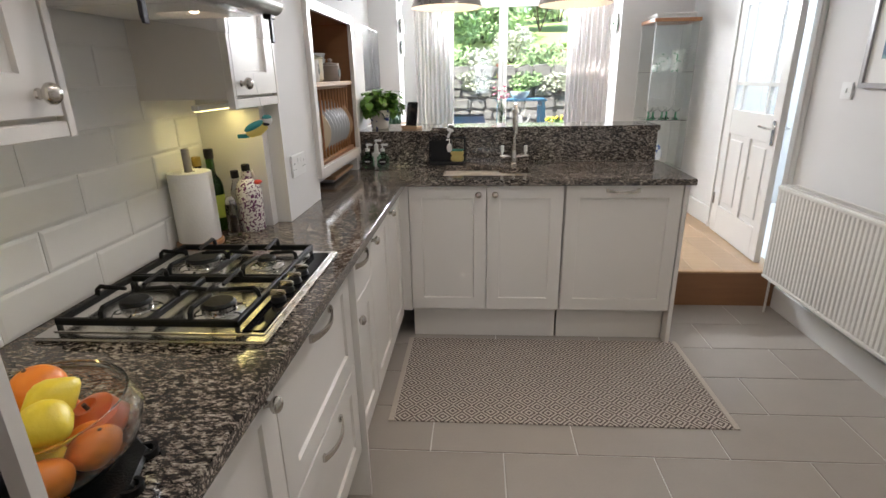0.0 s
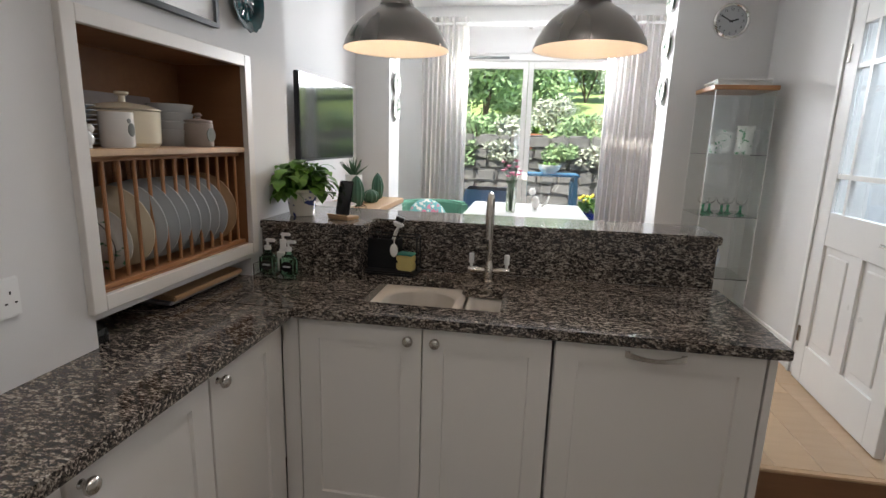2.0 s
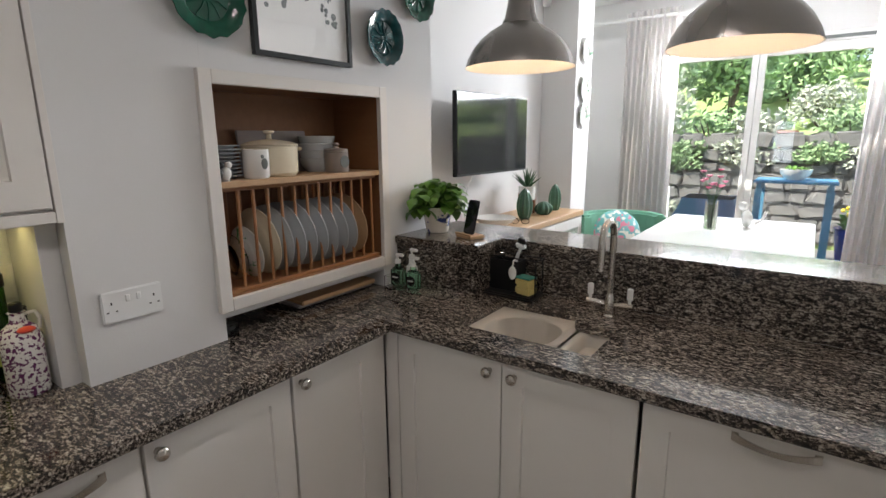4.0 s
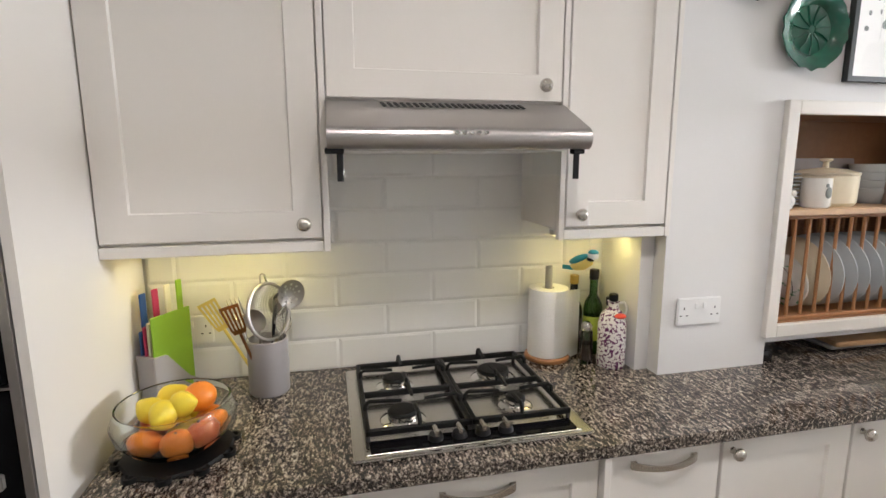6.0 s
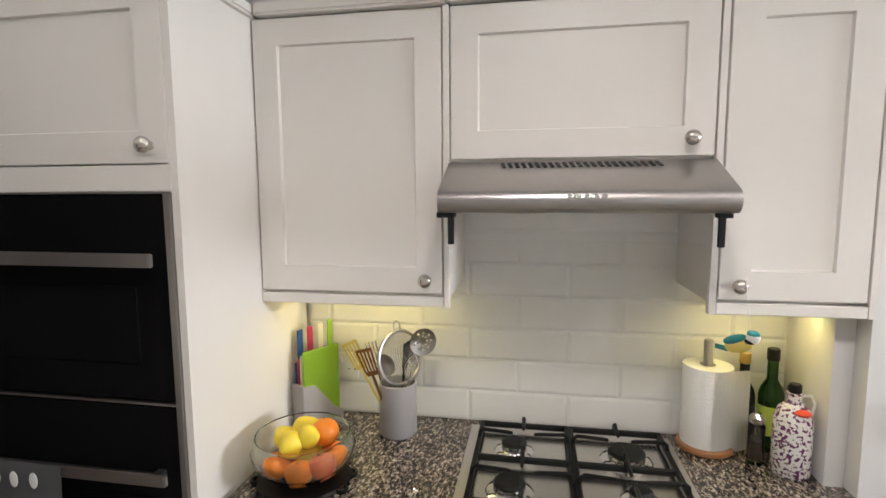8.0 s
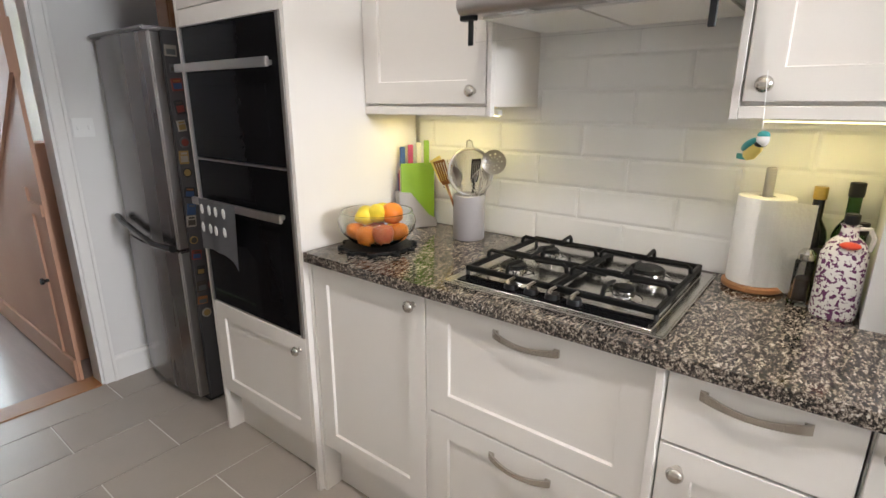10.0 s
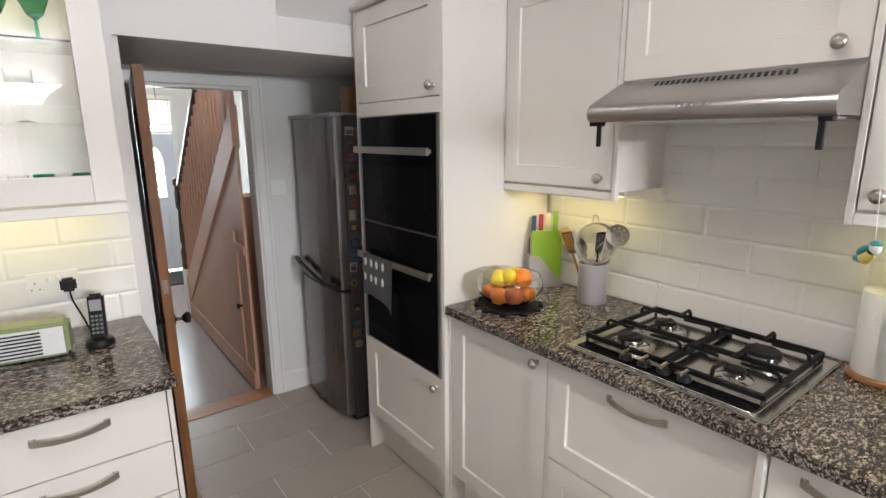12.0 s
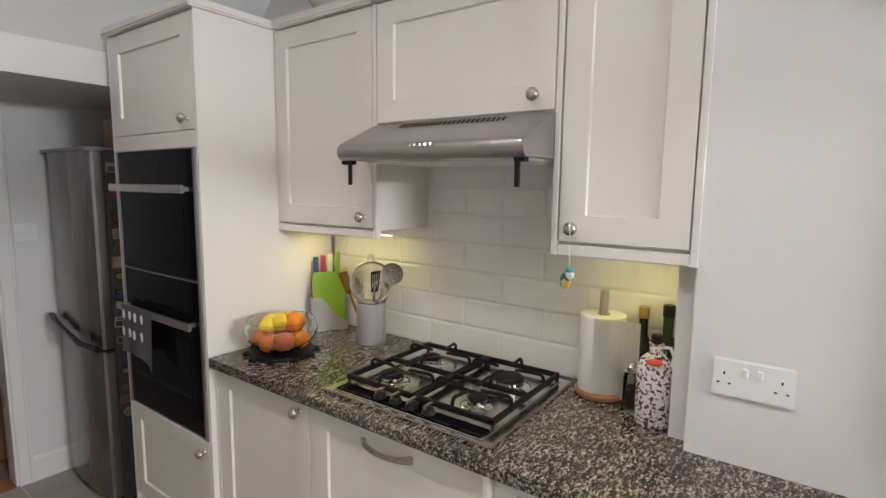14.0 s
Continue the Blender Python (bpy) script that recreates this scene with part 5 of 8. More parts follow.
bottle("sauce_bottle", -0.70, 1.977, flask(0.024, 0.13, 0.012, 0.20), "glass", "clear bottle with a black cap", (0.0145, 0.19, 0.218, "black"))
ml = thing("pepper_mill", T(-0.685, 1.885, WZ), "clear glass pepper mill with a steel top", "mill")
part("body", lathe([(0, 0), (0.023, 0), (0.025, 0.004), (0.022, 0.03), (0.021, 0.11), (0.018, 0.115), (0.016, 0.11), (0.017, 0.012), (0, 0.01)], 24), "glass", ml, smooth=True)
part("peppercorns", cyl(0.0155, 0.0125, 0.065, 16), "soil", ml)
part("top", lathe([(0, 0.1155), (0.018, 0.1155), (0.019, 0.13), (0.01, 0.142), (0, 0.144)], 20), "chrome", ml, smooth=True)
fj = thing("floral_jug", T(-0.645, 1.955, WZ), "white oil jug with purple sprigs and a red wax seal", "jug")
part("body", lathe([(0, 0), (0.043, 0), (0.046, 0.006), (0.046, 0.15), (0.036, 0.178), (0.018, 0.195), (0.016, 0.215), (0.020, 0.22), (0, 0.22)], 28), "floral", fj, smooth=True)
part("stopper", cyl(0.015, 0.2205, 0.245, 16, None, 0.003), "black", fj, smooth=True)
part("seal", ball(0.017, T(0.034, 0.006, 0.178), 12, 8, (1, 1.2, 0.5)), "red", fj, "red wax seal", True)
part("handle", tube([(0, 0.017, 0.212), (0.004, 0.036, 0.215), (0.005, 0.046, 0.195), (0.002, 0.042, 0.165)], 0.005, 8), "ceramic", fj, smooth=True)

bd = thing("bird_decoration", T(-0.495, 1.757, 1.372) @ R(35, "Z") @ Matrix.Scale(1.25, 4), "painted wooden blue tit hanging from a cupboard knob", "ornament")
part("body", lathe([(0, -0.036), (0.012, -0.022), (0.017, 0.0), (0.012, 0.022), (0, 0.03)], 14, R(65, "Y") @ Matrix.Diagonal((1, 0.45, 1, 1))), "yellow", bd, smooth=True)
part("wing", ball(0.02, T(-0.008, -0.001, 0.008) @ R(-24, "Y"), 12, 8, (1.35, 0.5, 0.45)), "turq", bd, "turquoise wing", True)
part("tail", box(-0.050, -0.022, -0.002, 0.002, -0.02, -0.010, 0.001), "turq", bd, "turquoise tail")
part("head", ball(0.013, T(0.026, 0, 0.02), 12, 8, (1, 0.7, 1)), "plastic", bd, "white cheek", True)
part("cap", ball(0.0125, T(0.026, 0, 0.026), 12, 8, (1, 0.72, 0.6)), "turq", bd, "turquoise cap", True)
part("collar", ball(0.0125, T(0.021, 0, 0.011), 12, 8, (0.9, 0.75, 0.45)), "black", bd, "black collar", True)
part("cord", tube([(0.02, 0, 0.03), (0.006, 0, 0.13)], 0.0007, 5), "plastic", bd)

tw = thing("tea_towel", T(OX + 0.064, 0.045, 1.03) @ R(90, "Z"), "grey tea towel with white penguins over the oven handle", "tea towel")
tb = bmesh.new()
nx, nz = 14, 10
rows = []
for j in range(nz + 1):
    row = []
    for i in range(nx + 1):
        u = -0.10 + 0.26 * i / nx
        z = 0.078 - 0.20 * (j / nz) - 0.05 * max(0, (u - 0.06) / 0.1) * (j / nz)
        row.append(tb.verts.new((u * (1 - 0.06 * j / nz), -0.004 - 0.006 * math.sin(u * 42) * (j / nz) - 0.004 * (j / nz), z)))
    rows.append(row)
for j in range(nz):
    for i in range(nx):
        tb.faces.new((rows[j][i], rows[j][i + 1], rows[j + 1][i + 1], rows[j + 1][i]))
bmesh.ops.solidify(tb, geom=tb.faces[:], thickness=0.002)
part("cloth", tb, "towel", tw, smooth=True)
for j in range(2):
    for i in range(4):
        u, z = -0.07 + i * 0.052, 0.04 - j * 0.072
        part("penguin", ball(0.016, T(u, -0.0105 - 0.004 * j - 0.006 * math.sin(u * 42) * (0.25 + 0.36 * j), z), 10, 8, (0.75, 0.12, 1.25)), "plastic", tw, "white printed penguin", True)

# on top of the wall units
CT = 2.2325
sb = thing("serving_bowl", T(-0.665, 0.79, CT) @ Matrix.Diagonal((0.95, 0.95, 0.76, 1)), "large white enamel bowl with a dark rim on the cupboards", "bowl")
part("bowl", lathe([(0, 0), (0.085, 0), (0.088, 0.008), (0.135, 0.04), (0.165, 0.095), (0.161, 0.15), (0.156, 0.15), (0.159, 0.095), (0.13, 0.045), (0.08, 0.014), (0, 0.012)], 40), "ceramic", sb, smooth=True)
part("rim", lathe([(0.1615, 0.1502), (0.161, 0.1535), (0.156, 0.1535), (0.1555, 0.1502)], 40), "inkgrey", sb)
tagged(obj("display_plate", plate_bm(0.195, 0.03, 0.006), "sponge", None, T(-0.745, 1.325, CT + 0.193) @ R(78, "Y"), True), "large green sponged plate leaning on the wall", "plate")
tagged(obj("oval_dish", moved(plate_bm(0.19, 0.045, 0.006), Matrix.Diagonal((0.55, 1, 1, 1))), "ceramic", None, T(-0.70, 1.70, CT), True), "white oval dish with a dark rim on the cupboards", "dish")

# ---------------- things round the sink ----------------
bs = thing("basil_plant", T(-0.43, 3.485, 1.206) @ Matrix.Scale(1.16, 4), "basil plant in a blue and white pot on the bar", "plant")
part("pot", lathe([(0, 0), (0.042, 0), (0.045, 0.004), (0.058, 0.088), (0.062, 0.089), (0.062, 0.101), (0.055, 0.101), (0.05, 0.08), (0, 0.08)], 28), "delft", bs, smooth=True)
part("soil", cyl(0.05, 0.081, 0.088, 20), "soil", bs)
random.seed(3)
st = bmesh.new()
lv = []
for k in range(20):
    a, s = random.uniform(0, 6.28), random.uniform(0.02, 0.085)
    tip = Vector((s * math.cos(a), s * math.sin(a), random.uniform(0.13, 0.21) - s * 0.3))
    join(st, tube([(tip.x * 0.3, tip.y * 0.3, 0.085), tip * 0.75 + Vector((0, 0, 0.02)), tip], 0.002, 5))
    lv.append(tip)
part("stems", st, "leaf", bs)


def leaf_bm(l, wd):
    b = bmesh.new()
    rows_ = []
    for i, (f, k, z) in enumerate(((0, 0.05, 0), (0.25, 0.8, 0.10), (0.55, 1.0, 0.13), (0.8, 0.6, 0.05), (1.0, 0.03, -0.12))):
        rows_.append([b.verts.new((f * l, s_ * k * wd, z * l + abs(s_) * 0.10 * wd)) for s_ in (-1, 0, 1)])
    for p, q in zip(rows_, rows_[1:]):
        for i in range(2):
            b.faces.new((p[i], p[i + 1], q[i + 1], q[i]))
    return b


leaf_meshes = []
for l, wd in ((0.055, 0.019), (0.07, 0.025), (0.04, 0.015)):
    me = bpy.data.meshes.new("leaf")
    b = leaf_bm(l, wd)
    b.to_mesh(me)
    b.free()
    me.materials.append(M["leaf"])
    me.shade_smooth()
    leaf_meshes.append(me)
for tip in lv:
    for k in range(15):
        piece("leaf", random.choice(leaf_meshes), bs, T(*(tip + Vector((random.uniform(-0.02, 0.02), random.uniform(-0.02, 0.02), random.uniform(-0.045, 0.015))))) @ R(random.uniform(0, 360), "Z") @ R(random.uniform(-10, 55), "Y"))

ps = thing("phone_stand", T(-0.225, 3.435, 1.206) @ R(-20, "Z"), "pale oak phone stand on the bar", "stand")
part("base", box(-0.055, 0.055, -0.03, 0.05, 0, 0.014, 0.003, 2), "oak", ps)
part("lip", box(-0.055, 0.055, -0.034, -0.026, 0.0142, 0.022, 0.002), "oak", ps)
ph = thing("smartphone", T(-0.225, 3.435, 1.2215) @ R(-20, "Z") @ R(-14, "X"), "black smartphone leaning on its stand", "phone")
part("body", box(-0.037, 0.037, -0.004, 0.004, 0, 0.15, 0.004, 2), "black", ph)
part("screen", box(-0.034, 0.034, -0.0048, -0.0042, 0.006, 0.144), "screen", ph)


def pump(x, y, w, h, mt, label, dark=True):
    s = thing("soap_bottle", T(x, y, WZ + 0.004), label, "soap bottle", "soap bottles by the sink")
    part("body", join(box(-w, w, -0.019, 0.019, 0, h * 0.8, 0.011, 3), lathe([(0, h * 0.8), (w * 0.55, h * 0.8), (0.013, h * 0.9), (0.012, h), (0, h)], 18)), mt, s, smooth=True)
    if dark:
        part("label", cyl(1.0, 0, 1.0, 24, T(0, -0.0194, h * 0.42) @ R(90, "X") @ Matrix.Diagonal((w * 0.72, h * 0.2, 0.0008, 1))), "bottle", s, "dark oval label")
        part("lettering", box(-w * 0.45, w * 0.45, -0.0208, -0.0203, h * 0.40, h * 0.46), "plastic", s, "pale lettering")
    part("pump", join(cyl(0.0135, h, h + 0.016, 14), cyl(0.005, h + 0.016, h + 0.034, 10), box(-0.009, 0.034, -0.008, 0.008, h + 0.032, h + 0.045, 0.004, 2)), "plastic", s, "white pump head", True)


pump(-0.472, 3.245, 0.036, 0.105, "clearsoap", "green liquid soap bottle with a white pump")
pump(-0.425, 3.285, 0.026, 0.125, "plastic", "white hand cream bottle with a pump", False)
pump(-0.378, 3.235, 0.036, 0.105, "clearsoap", "pale green liquid soap bottle with a pump")
ty = tagged(obj("soap_tray", join(box(-0.515, -0.19, 3.20, 3.305, WZ, WZ + 0.003), box(-0.515, -0.512, 3.20, 3.305, WZ + 0.003, WZ + 0.055), box(-0.193, -0.19, 3.20, 3.305, WZ + 0.003, WZ + 0.055), box(-0.512, -0.193, 3.20, 3.203, WZ + 0.003, WZ + 0.055)), "glass"), "clear plastic tray holding the soap bottles", "tray")
ty.visible_shadow = False

cd = thing("sink_caddy", T(-0.005, 3.435, WZ) @ R(-2, "Z") @ Matrix.Scale(1.17, 4), "black sink caddy with a rail and a tray", "caddy")
part("tray", box(-0.095, 0.105, -0.06, 0.05, 0, 0.014, 0.005, 2), "black", cd)
part("tank", join(box(-0.09, 0.03, -0.015, -0.010, 0.015, 0.125, 0.001), box(-0.09, 0.03, 0.04, 0.045, 0.015, 0.125, 0.001), box(-0.09, -0.085, -0.0098, 0.0398, 0.015, 0.125), box(0.025, 0.03, -0.0098, 0.0398, 0.015, 0.125), box(-0.0848, 0.0248, -0.0098, 0.0398, 0.015, 0.02)), "black", cd)
part("rail", tube([(-0.085, -0.018, 0.138), (0.1, -0.018, 0.138), (0.105, 0.01, 0.138), (0.1, 0.04, 0.138), (-0.085, 0.04, 0.138), (-0.09, 0.01, 0.138)], 0.003, 6, True), "black", cd)
part("post", join(cyl(0.003, 0.014, 0.138, 6, T(0.1, -0.016, 0)), cyl(0.003, 0.014, 0.138, 6, T(0.1, 0.038, 0))), "black", cd)
sg = thing("sponge", T(0.066, 3.42, WZ + 0.0172) @ R(-12, "Z"), "yellow sponge with a green scourer in the caddy", "sponge")
part("foam", box(-0.038, 0.038, -0.028, 0.028, 0, 0.035, 0.007, 2), "spongey", sg)
part("foam", box(-0.038, 0.038, -0.028, 0.028, 0.036, 0.066, 0.007, 2), "spongey", sg)
part("scourer", box(-0.036, 0.036, -0.027, 0.027, 0.0662, 0.074, 0.002), "scour", sg, "green scouring layer")
br = thing("dish_brush", T(-0.03, 3.457, WZ + 0.05) @ R(18, "Y"), "white dish brush standing in the caddy", "brush")
part("handle", tube([(0, 0, 0), (0, 0, 0.13), (0.004, 0, 0.16)], [0.006, 0.008, 0.006], 10), "plastic", br, smooth=True)
part("head", box(-0.022, 0.022, -0.014, 0.014, 0.155, 0.176, 0.006, 2), "plastic", br)
part("bristles", box(-0.018, 0.018, -0.012, 0.012, 0.1765, 0.198, 0.004), "black", br, "dark bristles")
sbr = thing("pan_brush", T(0.018, 3.392, WZ + 0.105), "small white round brush hooked on the caddy", "brush")
part("head", ball(0.022, None, 14, 10, (0.8, 0.45, 1.3)), "ceramic", sbr, smooth=True)
part("hook", tube([(0, 0.002, 0.026), (0, 0.006, 0.05), (0, 0.024, 0.052)], 0.003, 6), "plastic", sbr)
tagged(obj("washing_up_bottle", lathe([(0, 0), (0.026, 0), (0.028, 0.005), (0.028, 0.09), (0.014, 0.12), (0.013, 0.14), (0.016, 0.142), (0.014, 0.16), (0, 0.16)], 20), "glass", None, T(-0.066, 3.455, WZ + 0.025), True), "clear washing up bottle in the caddy", "bottle")

# rug
rg = thing("rug", T(0.575, 2.527, 0.0005), "long woven rug in a small brown and cream zigzag", "rug")
part("weave", box(-0.765, 0.765, -0.395, 0.395, 0, 0.007, 0.002), "rug", rg)
part("hem", box(-0.792, -0.7652, -0.397, 0.397, 0, 0.0075, 0.002), "hem", rg, "cream end hem")
part("hem", box(0.7652, 0.792, -0.397, 0.397, 0, 0.0075, 0.002), "hem", rg, "cream end hem")

# ---------------- pendants ----------------
for x in (0.012, 0.748):
    p = thing("pendant_lamp", T(x, 3.425, 1.893), "brushed aluminium bell pendant lamp over the bar, lit", "pendant lamp", "pendants over the bar")
    outer = [(0.208, 0.0), (0.206, 0.006), (0.196, 0.034), (0.177, 0.068), (0.150, 0.100), (0.117, 0.127), (0.086, 0.146), (0.068, 0.157), (0.067, 0.166), (0.060, 0.174), (0.052, 0.215), (0.045, 0.262), (0.040, 0.267), (0, 0.267)]
    part("shade", lathe(outer, 48), "shade", p, smooth=True)
    inner = [(0.2078, -0.0004), (0.2045, 0.001), (0.193, 0.032), (0.174, 0.065), (0.147, 0.096), (0.114, 0.123), (0.083, 0.142), (0, 0.155)]
    part("lining", lathe(inner, 48), "shadein", p, "white painted lining", True)
    part("bulb", lathe([(0, 0.06), (0.02, 0.064), (0.03, 0.085), (0.026, 0.11), (0.014, 0.135), (0.013, 0.178), (0, 0.178)], 20), "pendant_glow", p, "warm lit bulb", True)
    part("cord", cyl(0.003, 0.267, CEIL - 1.895, 8), "black", p, "black cord")
    lamp("pendant_light", "POINT", T(x, 3.425, 1.93), 0.53, (1.0, 0.74, 0.52), 0.03)


# ---------------- ceiling spots and strip lights ----------------
for x, y, watts in ((0.5, 0.42, 2.0), (0.5, 1.4, 9.9), (0.55, 2.4, 6.2)):
    s = thing("downlight", T(x, y, CEIL - 0.001), "small round recessed ceiling spotlight, lit", "ceiling light", "kitchen downlights")
    part("rim", lathe([(0.032, 0), (0.045, 0), (0.045, -0.005), (0.034, -0.007), (0.032, 0)], 24), "chrome", s)
    part("lens", cyl(0.031, -0.003, -0.001, 20), "spotglow", s)
    lamp("spot", "SPOT", look((x, y, CEIL - 0.02), (x, y, 0)), watts, (1.0, 0.925, 0.895), 0.06, spot=156)
for y0, y1 in ((0.56, 1.0), (1.74, 2.0)):
    s = tagged(obj("strip_light", box(-0.69, -0.665, y0, y1, 1.428, 1.4465, 0.003), "plastic"), "slim warm strip light under a wall cupboard", "light")
    part("diffuser", box(-0.688, -0.667, y0 + 0.01, y1 - 0.01, 1.4255, 1.4278), "ledglow", s)
    lamp("strip_lamp", "AREA", look((-0.677, (y0 + y1) / 2, 1.423), (-0.677, (y0 + y1) / 2, 0)), 0.106 * (y1 - y0) / 0.4, (1.0, 0.83, 0.30), y1 - y0 - 0.03, 0.02).rotation_euler = (0, 0, radians(90))

# ---------------- side run on the south wall ----------------
SW = 0.968
cabinet("drawer_unit", T(1.32, 0.46, 0) @ R(180, "Z"), 0.52, 0.2, 0.93, 0.55, [("plain", 0.003, 0.517, 0.259 + 0.1672 * k - (0.042 if k == 0 else 0), 0.422 + 0.1672 * k, ("pull", 0.195, 0.375, 0.378 + 0.1672 * k)) for k in range(4)], "ivory unit of four plain drawers with bow handles", GB, plinth=0.2)
cabinet("base_unit", T(1.90, 0.46, 0) @ R(180, "Z"), 0.57, 0.2, 0.93, 0.55, [("door", 0.003, 0.567, DZ0, 0.925, ("knob", 0.52, 0.89))], "ivory shaker base cupboard with one door and a knob", GB, plinth=0.2)
tagged(obj("end_panel", box(0.786, 0.799, -0.09, 0.48, 0, 0.933), "cab"), "ivory end panel of the side run", "panel")
tagged(obj("worktop", worktop_bm([(0.772, YB + 0.003), (2.198, YB + 0.003), (2.198, 0.505), (0.772, 0.505)], SW - TH, SW), "granite"), "polished speckled granite side worktop", "worktop")
gu = thing("glazed_wall_unit", T(1.345, 0.17, 0) @ R(180, "Z"), "ivory glass-fronted wall cupboard with lit shelves", "cabinet")
gw, gz0, gz1, gd = 0.545, 1.455, 2.182, 0.335
part("carcass", join(box(0, 0.018, 0, gd, gz0, gz1), box(gw - 0.018, gw, 0, gd, gz0, gz1), box(0.0182, gw - 0.0182, 0, gd, gz0, gz0 + 0.018), box(0.0182, gw - 0.0182, 0, gd, gz1 - 0.018, gz1), box(0.0182, gw - 0.0182, gd - 0.012, gd, gz0 + 0.0182, gz1 - 0.0182)), "cab", gu)
fr_ = 0.085
d = part("door", join(box(0.003, fr_, -0.02, 0, gz0 + 0.003, gz1 - 0.003, 0.002), box(gw - fr_, gw - 0.003, -0.02, 0, gz0 + 0.003, gz1 - 0.003, 0.002), box(fr_ + 0.0002, gw - fr_ - 0.0002, -0.0198, 0, gz0 + 0.003, gz0 + fr_, 0.002), box(fr_ + 0.0002, gw - fr_ - 0.0002, -0.0198, 0, gz1 - fr_, gz1 - 0.003, 0.002)), "cab", gu)
part("pane", box(fr_ - 0.005, gw - fr_ + 0.005, -0.013, -0.009, gz0 + fr_ - 0.005, gz1 - fr_ + 0.005), "glass", d).visible_shadow = False
for z in (1.69, 1.925):
    part("glass_shelf", box(0.019, gw - 0.019, 0.02, gd - 0.015, z, z + 0.006), "gglass", gu).visible_shadow = False
part("pelmet", box(0, gw, -0.02, 0.0, gz0 - 0.035, gz0 - 0.003, 0.002), "cab", gu)
part("cornice", box(-0.012, gw + 0.015, -0.045, gd, gz1 + 0.0005, gz1 + 0.03, 0.006, 2), "cab", gu)
gl = tagged(obj("cupboard_light", box(0.9, 1.25, -0.06, -0.03, 2.150, 2.1635), "plastic"), "slim warm light inside the glazed cupboard", "light")
part("diffuser", box(0.905, 1.245, -0.058, -0.032, 2.1475, 2.1498), "ledglow", gl)
lamp("cupboard_lamp", "AREA", look((1.07, -0.045, 2.144), (1.07, -0.045, 0)), 0.03, (0.95, 0.92, 0.40), 0.32, 0.02)
s = tagged(obj("strip_light", box(0.86, 1.28, -0.06, -0.035, 1.437, 1.4545, 0.003), "plastic"), "slim warm strip light under a wall cupboard", "light")
part("diffuser", box(0.87, 1.27, -0.058, -0.037, 1.4345, 1.4368), "ledglow", s)
lamp("strip_lamp", "AREA", look((1.07, -0.047, 1.432), (1.07, -0.047, 0)), 0.106, (1.0, 0.82, 0.32), 0.4, 0.02)


def goblet(x, y, z, k, mt, label):
    return tagged(obj("goblet", lathe([(0, 0), (0.03 * k, 0), (0.032 * k, 0.003), (0.005 * k, 0.01), (0.004 * k, 0.06), (0.02 * k, 0.075), (0.036 * k, 0.115), (0.037 * k, 0.16), (0.0355 * k, 0.16), (0.034 * k, 0.115), (0.017 * k, 0.08), (0, 0.074)], 22), mt, None, T(x, y, z), True), label, "glass", "glasses in the cupboard")


goblet(0.955, 0.06, 1.9315, 1.05, "goblet", "emerald green wine glass on a glass shelf")
goblet(1.05, 0.04, 1.9315, 1.05, "goblet", "emerald green wine glass on a glass shelf")
goblet(1.02, 0.0, 1.6965, 0.95, "glass", "clear wine glass on a glass shelf")
for i, x in enumerate((0.90, 0.95, 1.0, 1.06)):
    tagged(obj("tumbler", lathe([(0, 0), (0.02, 0), (0.026, 0.07), (0.0245, 0.07), (0.019, 0.005), (0, 0.005)], 18), "gglass" if i % 2 else "goblet", None, T(x, 0.07, gz0 + 0.0185), True), ("clear" if i % 2 else "emerald green") + " tumbler inside the glazed cupboard", "glass", "glasses in the cupboard")
tagged(obj("rimmed_plate", plate_bm(0.15, 0.02, 0.005), "ceramic", None, T(1.12, 0.0, gz1 + 0.0315), True), "white plate with a dark rim on the glazed cupboard", "plate")

ph2 = thing("cordless_phone", T(0.925, 0.075, SW + 0.001) @ R(165, "Z"), "black cordless telephone standing in its charger", "telephone")
part("charger", lathe([(0, 0), (0.042, 0), (0.044, 0.006), (0.036, 0.02), (0, 0.026)], 24, Matrix.Diagonal((1, 1.15, 1, 1))), "black", ph2, smooth=True)
part("handset", moved(box(-0.024, 0.024, -0.014, 0.014, 0, 0.155, 0.008, 2), T(0, 0, 0.018) @ R(-10, "X")), "black", ph2)
part("display", moved(box(-0.017, 0.017, -0.0155, -0.0142, 0.098, 0.135), T(0, 0, 0.018) @ R(-10, "X")), "greypot", ph2, "small grey display")
keys = bmesh.new()
for i in range(3):
    for j in range(5):
        box(-0.016 + i * 0.012, -0.008 + i * 0.012, -0.0157, -0.0142, 0.02 + j * 0.014, 0.028 + j * 0.014, bm=keys)
part("keypad", moved(keys, T(0, 0, 0.018) @ R(-10, "X")), "inkgrey", ph2, "grey keys")
rd = thing("radio", T(1.13, 0.075, SW + 0.001) @ R(172, "Z"), "small sage green table radio with a slatted speaker", "radio")
part("case", box(-0.13, 0.13, -0.04, 0.05, 0.004, 0.115, 0.012, 3), mat("sage_radio", (0.30, 0.34, 0.17), 0.4), rd)
part("front", box(-0.118, 0.118, -0.0425, -0.040, 0.016, 0.104), "plastic", rd, "white front")
for k in range(7):
    part("slat", box(-0.112, 0.06, -0.0455, -0.0426, 0.022 + k * 0.0115, 0.0265 + k * 0.0115), "black", rd)
socket(T(1.10, YB + 0.0125, 1.10) @ R(180, "Z"), 0.15, 0.09, 2, "white double socket on the tiles above the radio")
pl = thing("plug", T(0.985, YB + 0.022, 1.14) @ R(180, "Z"), "black plug with a cable in the socket", "plug")
part("body", box(-0.024, 0.024, -0.035, 0, -0.024, 0.024, 0.008, 2), "black", pl)
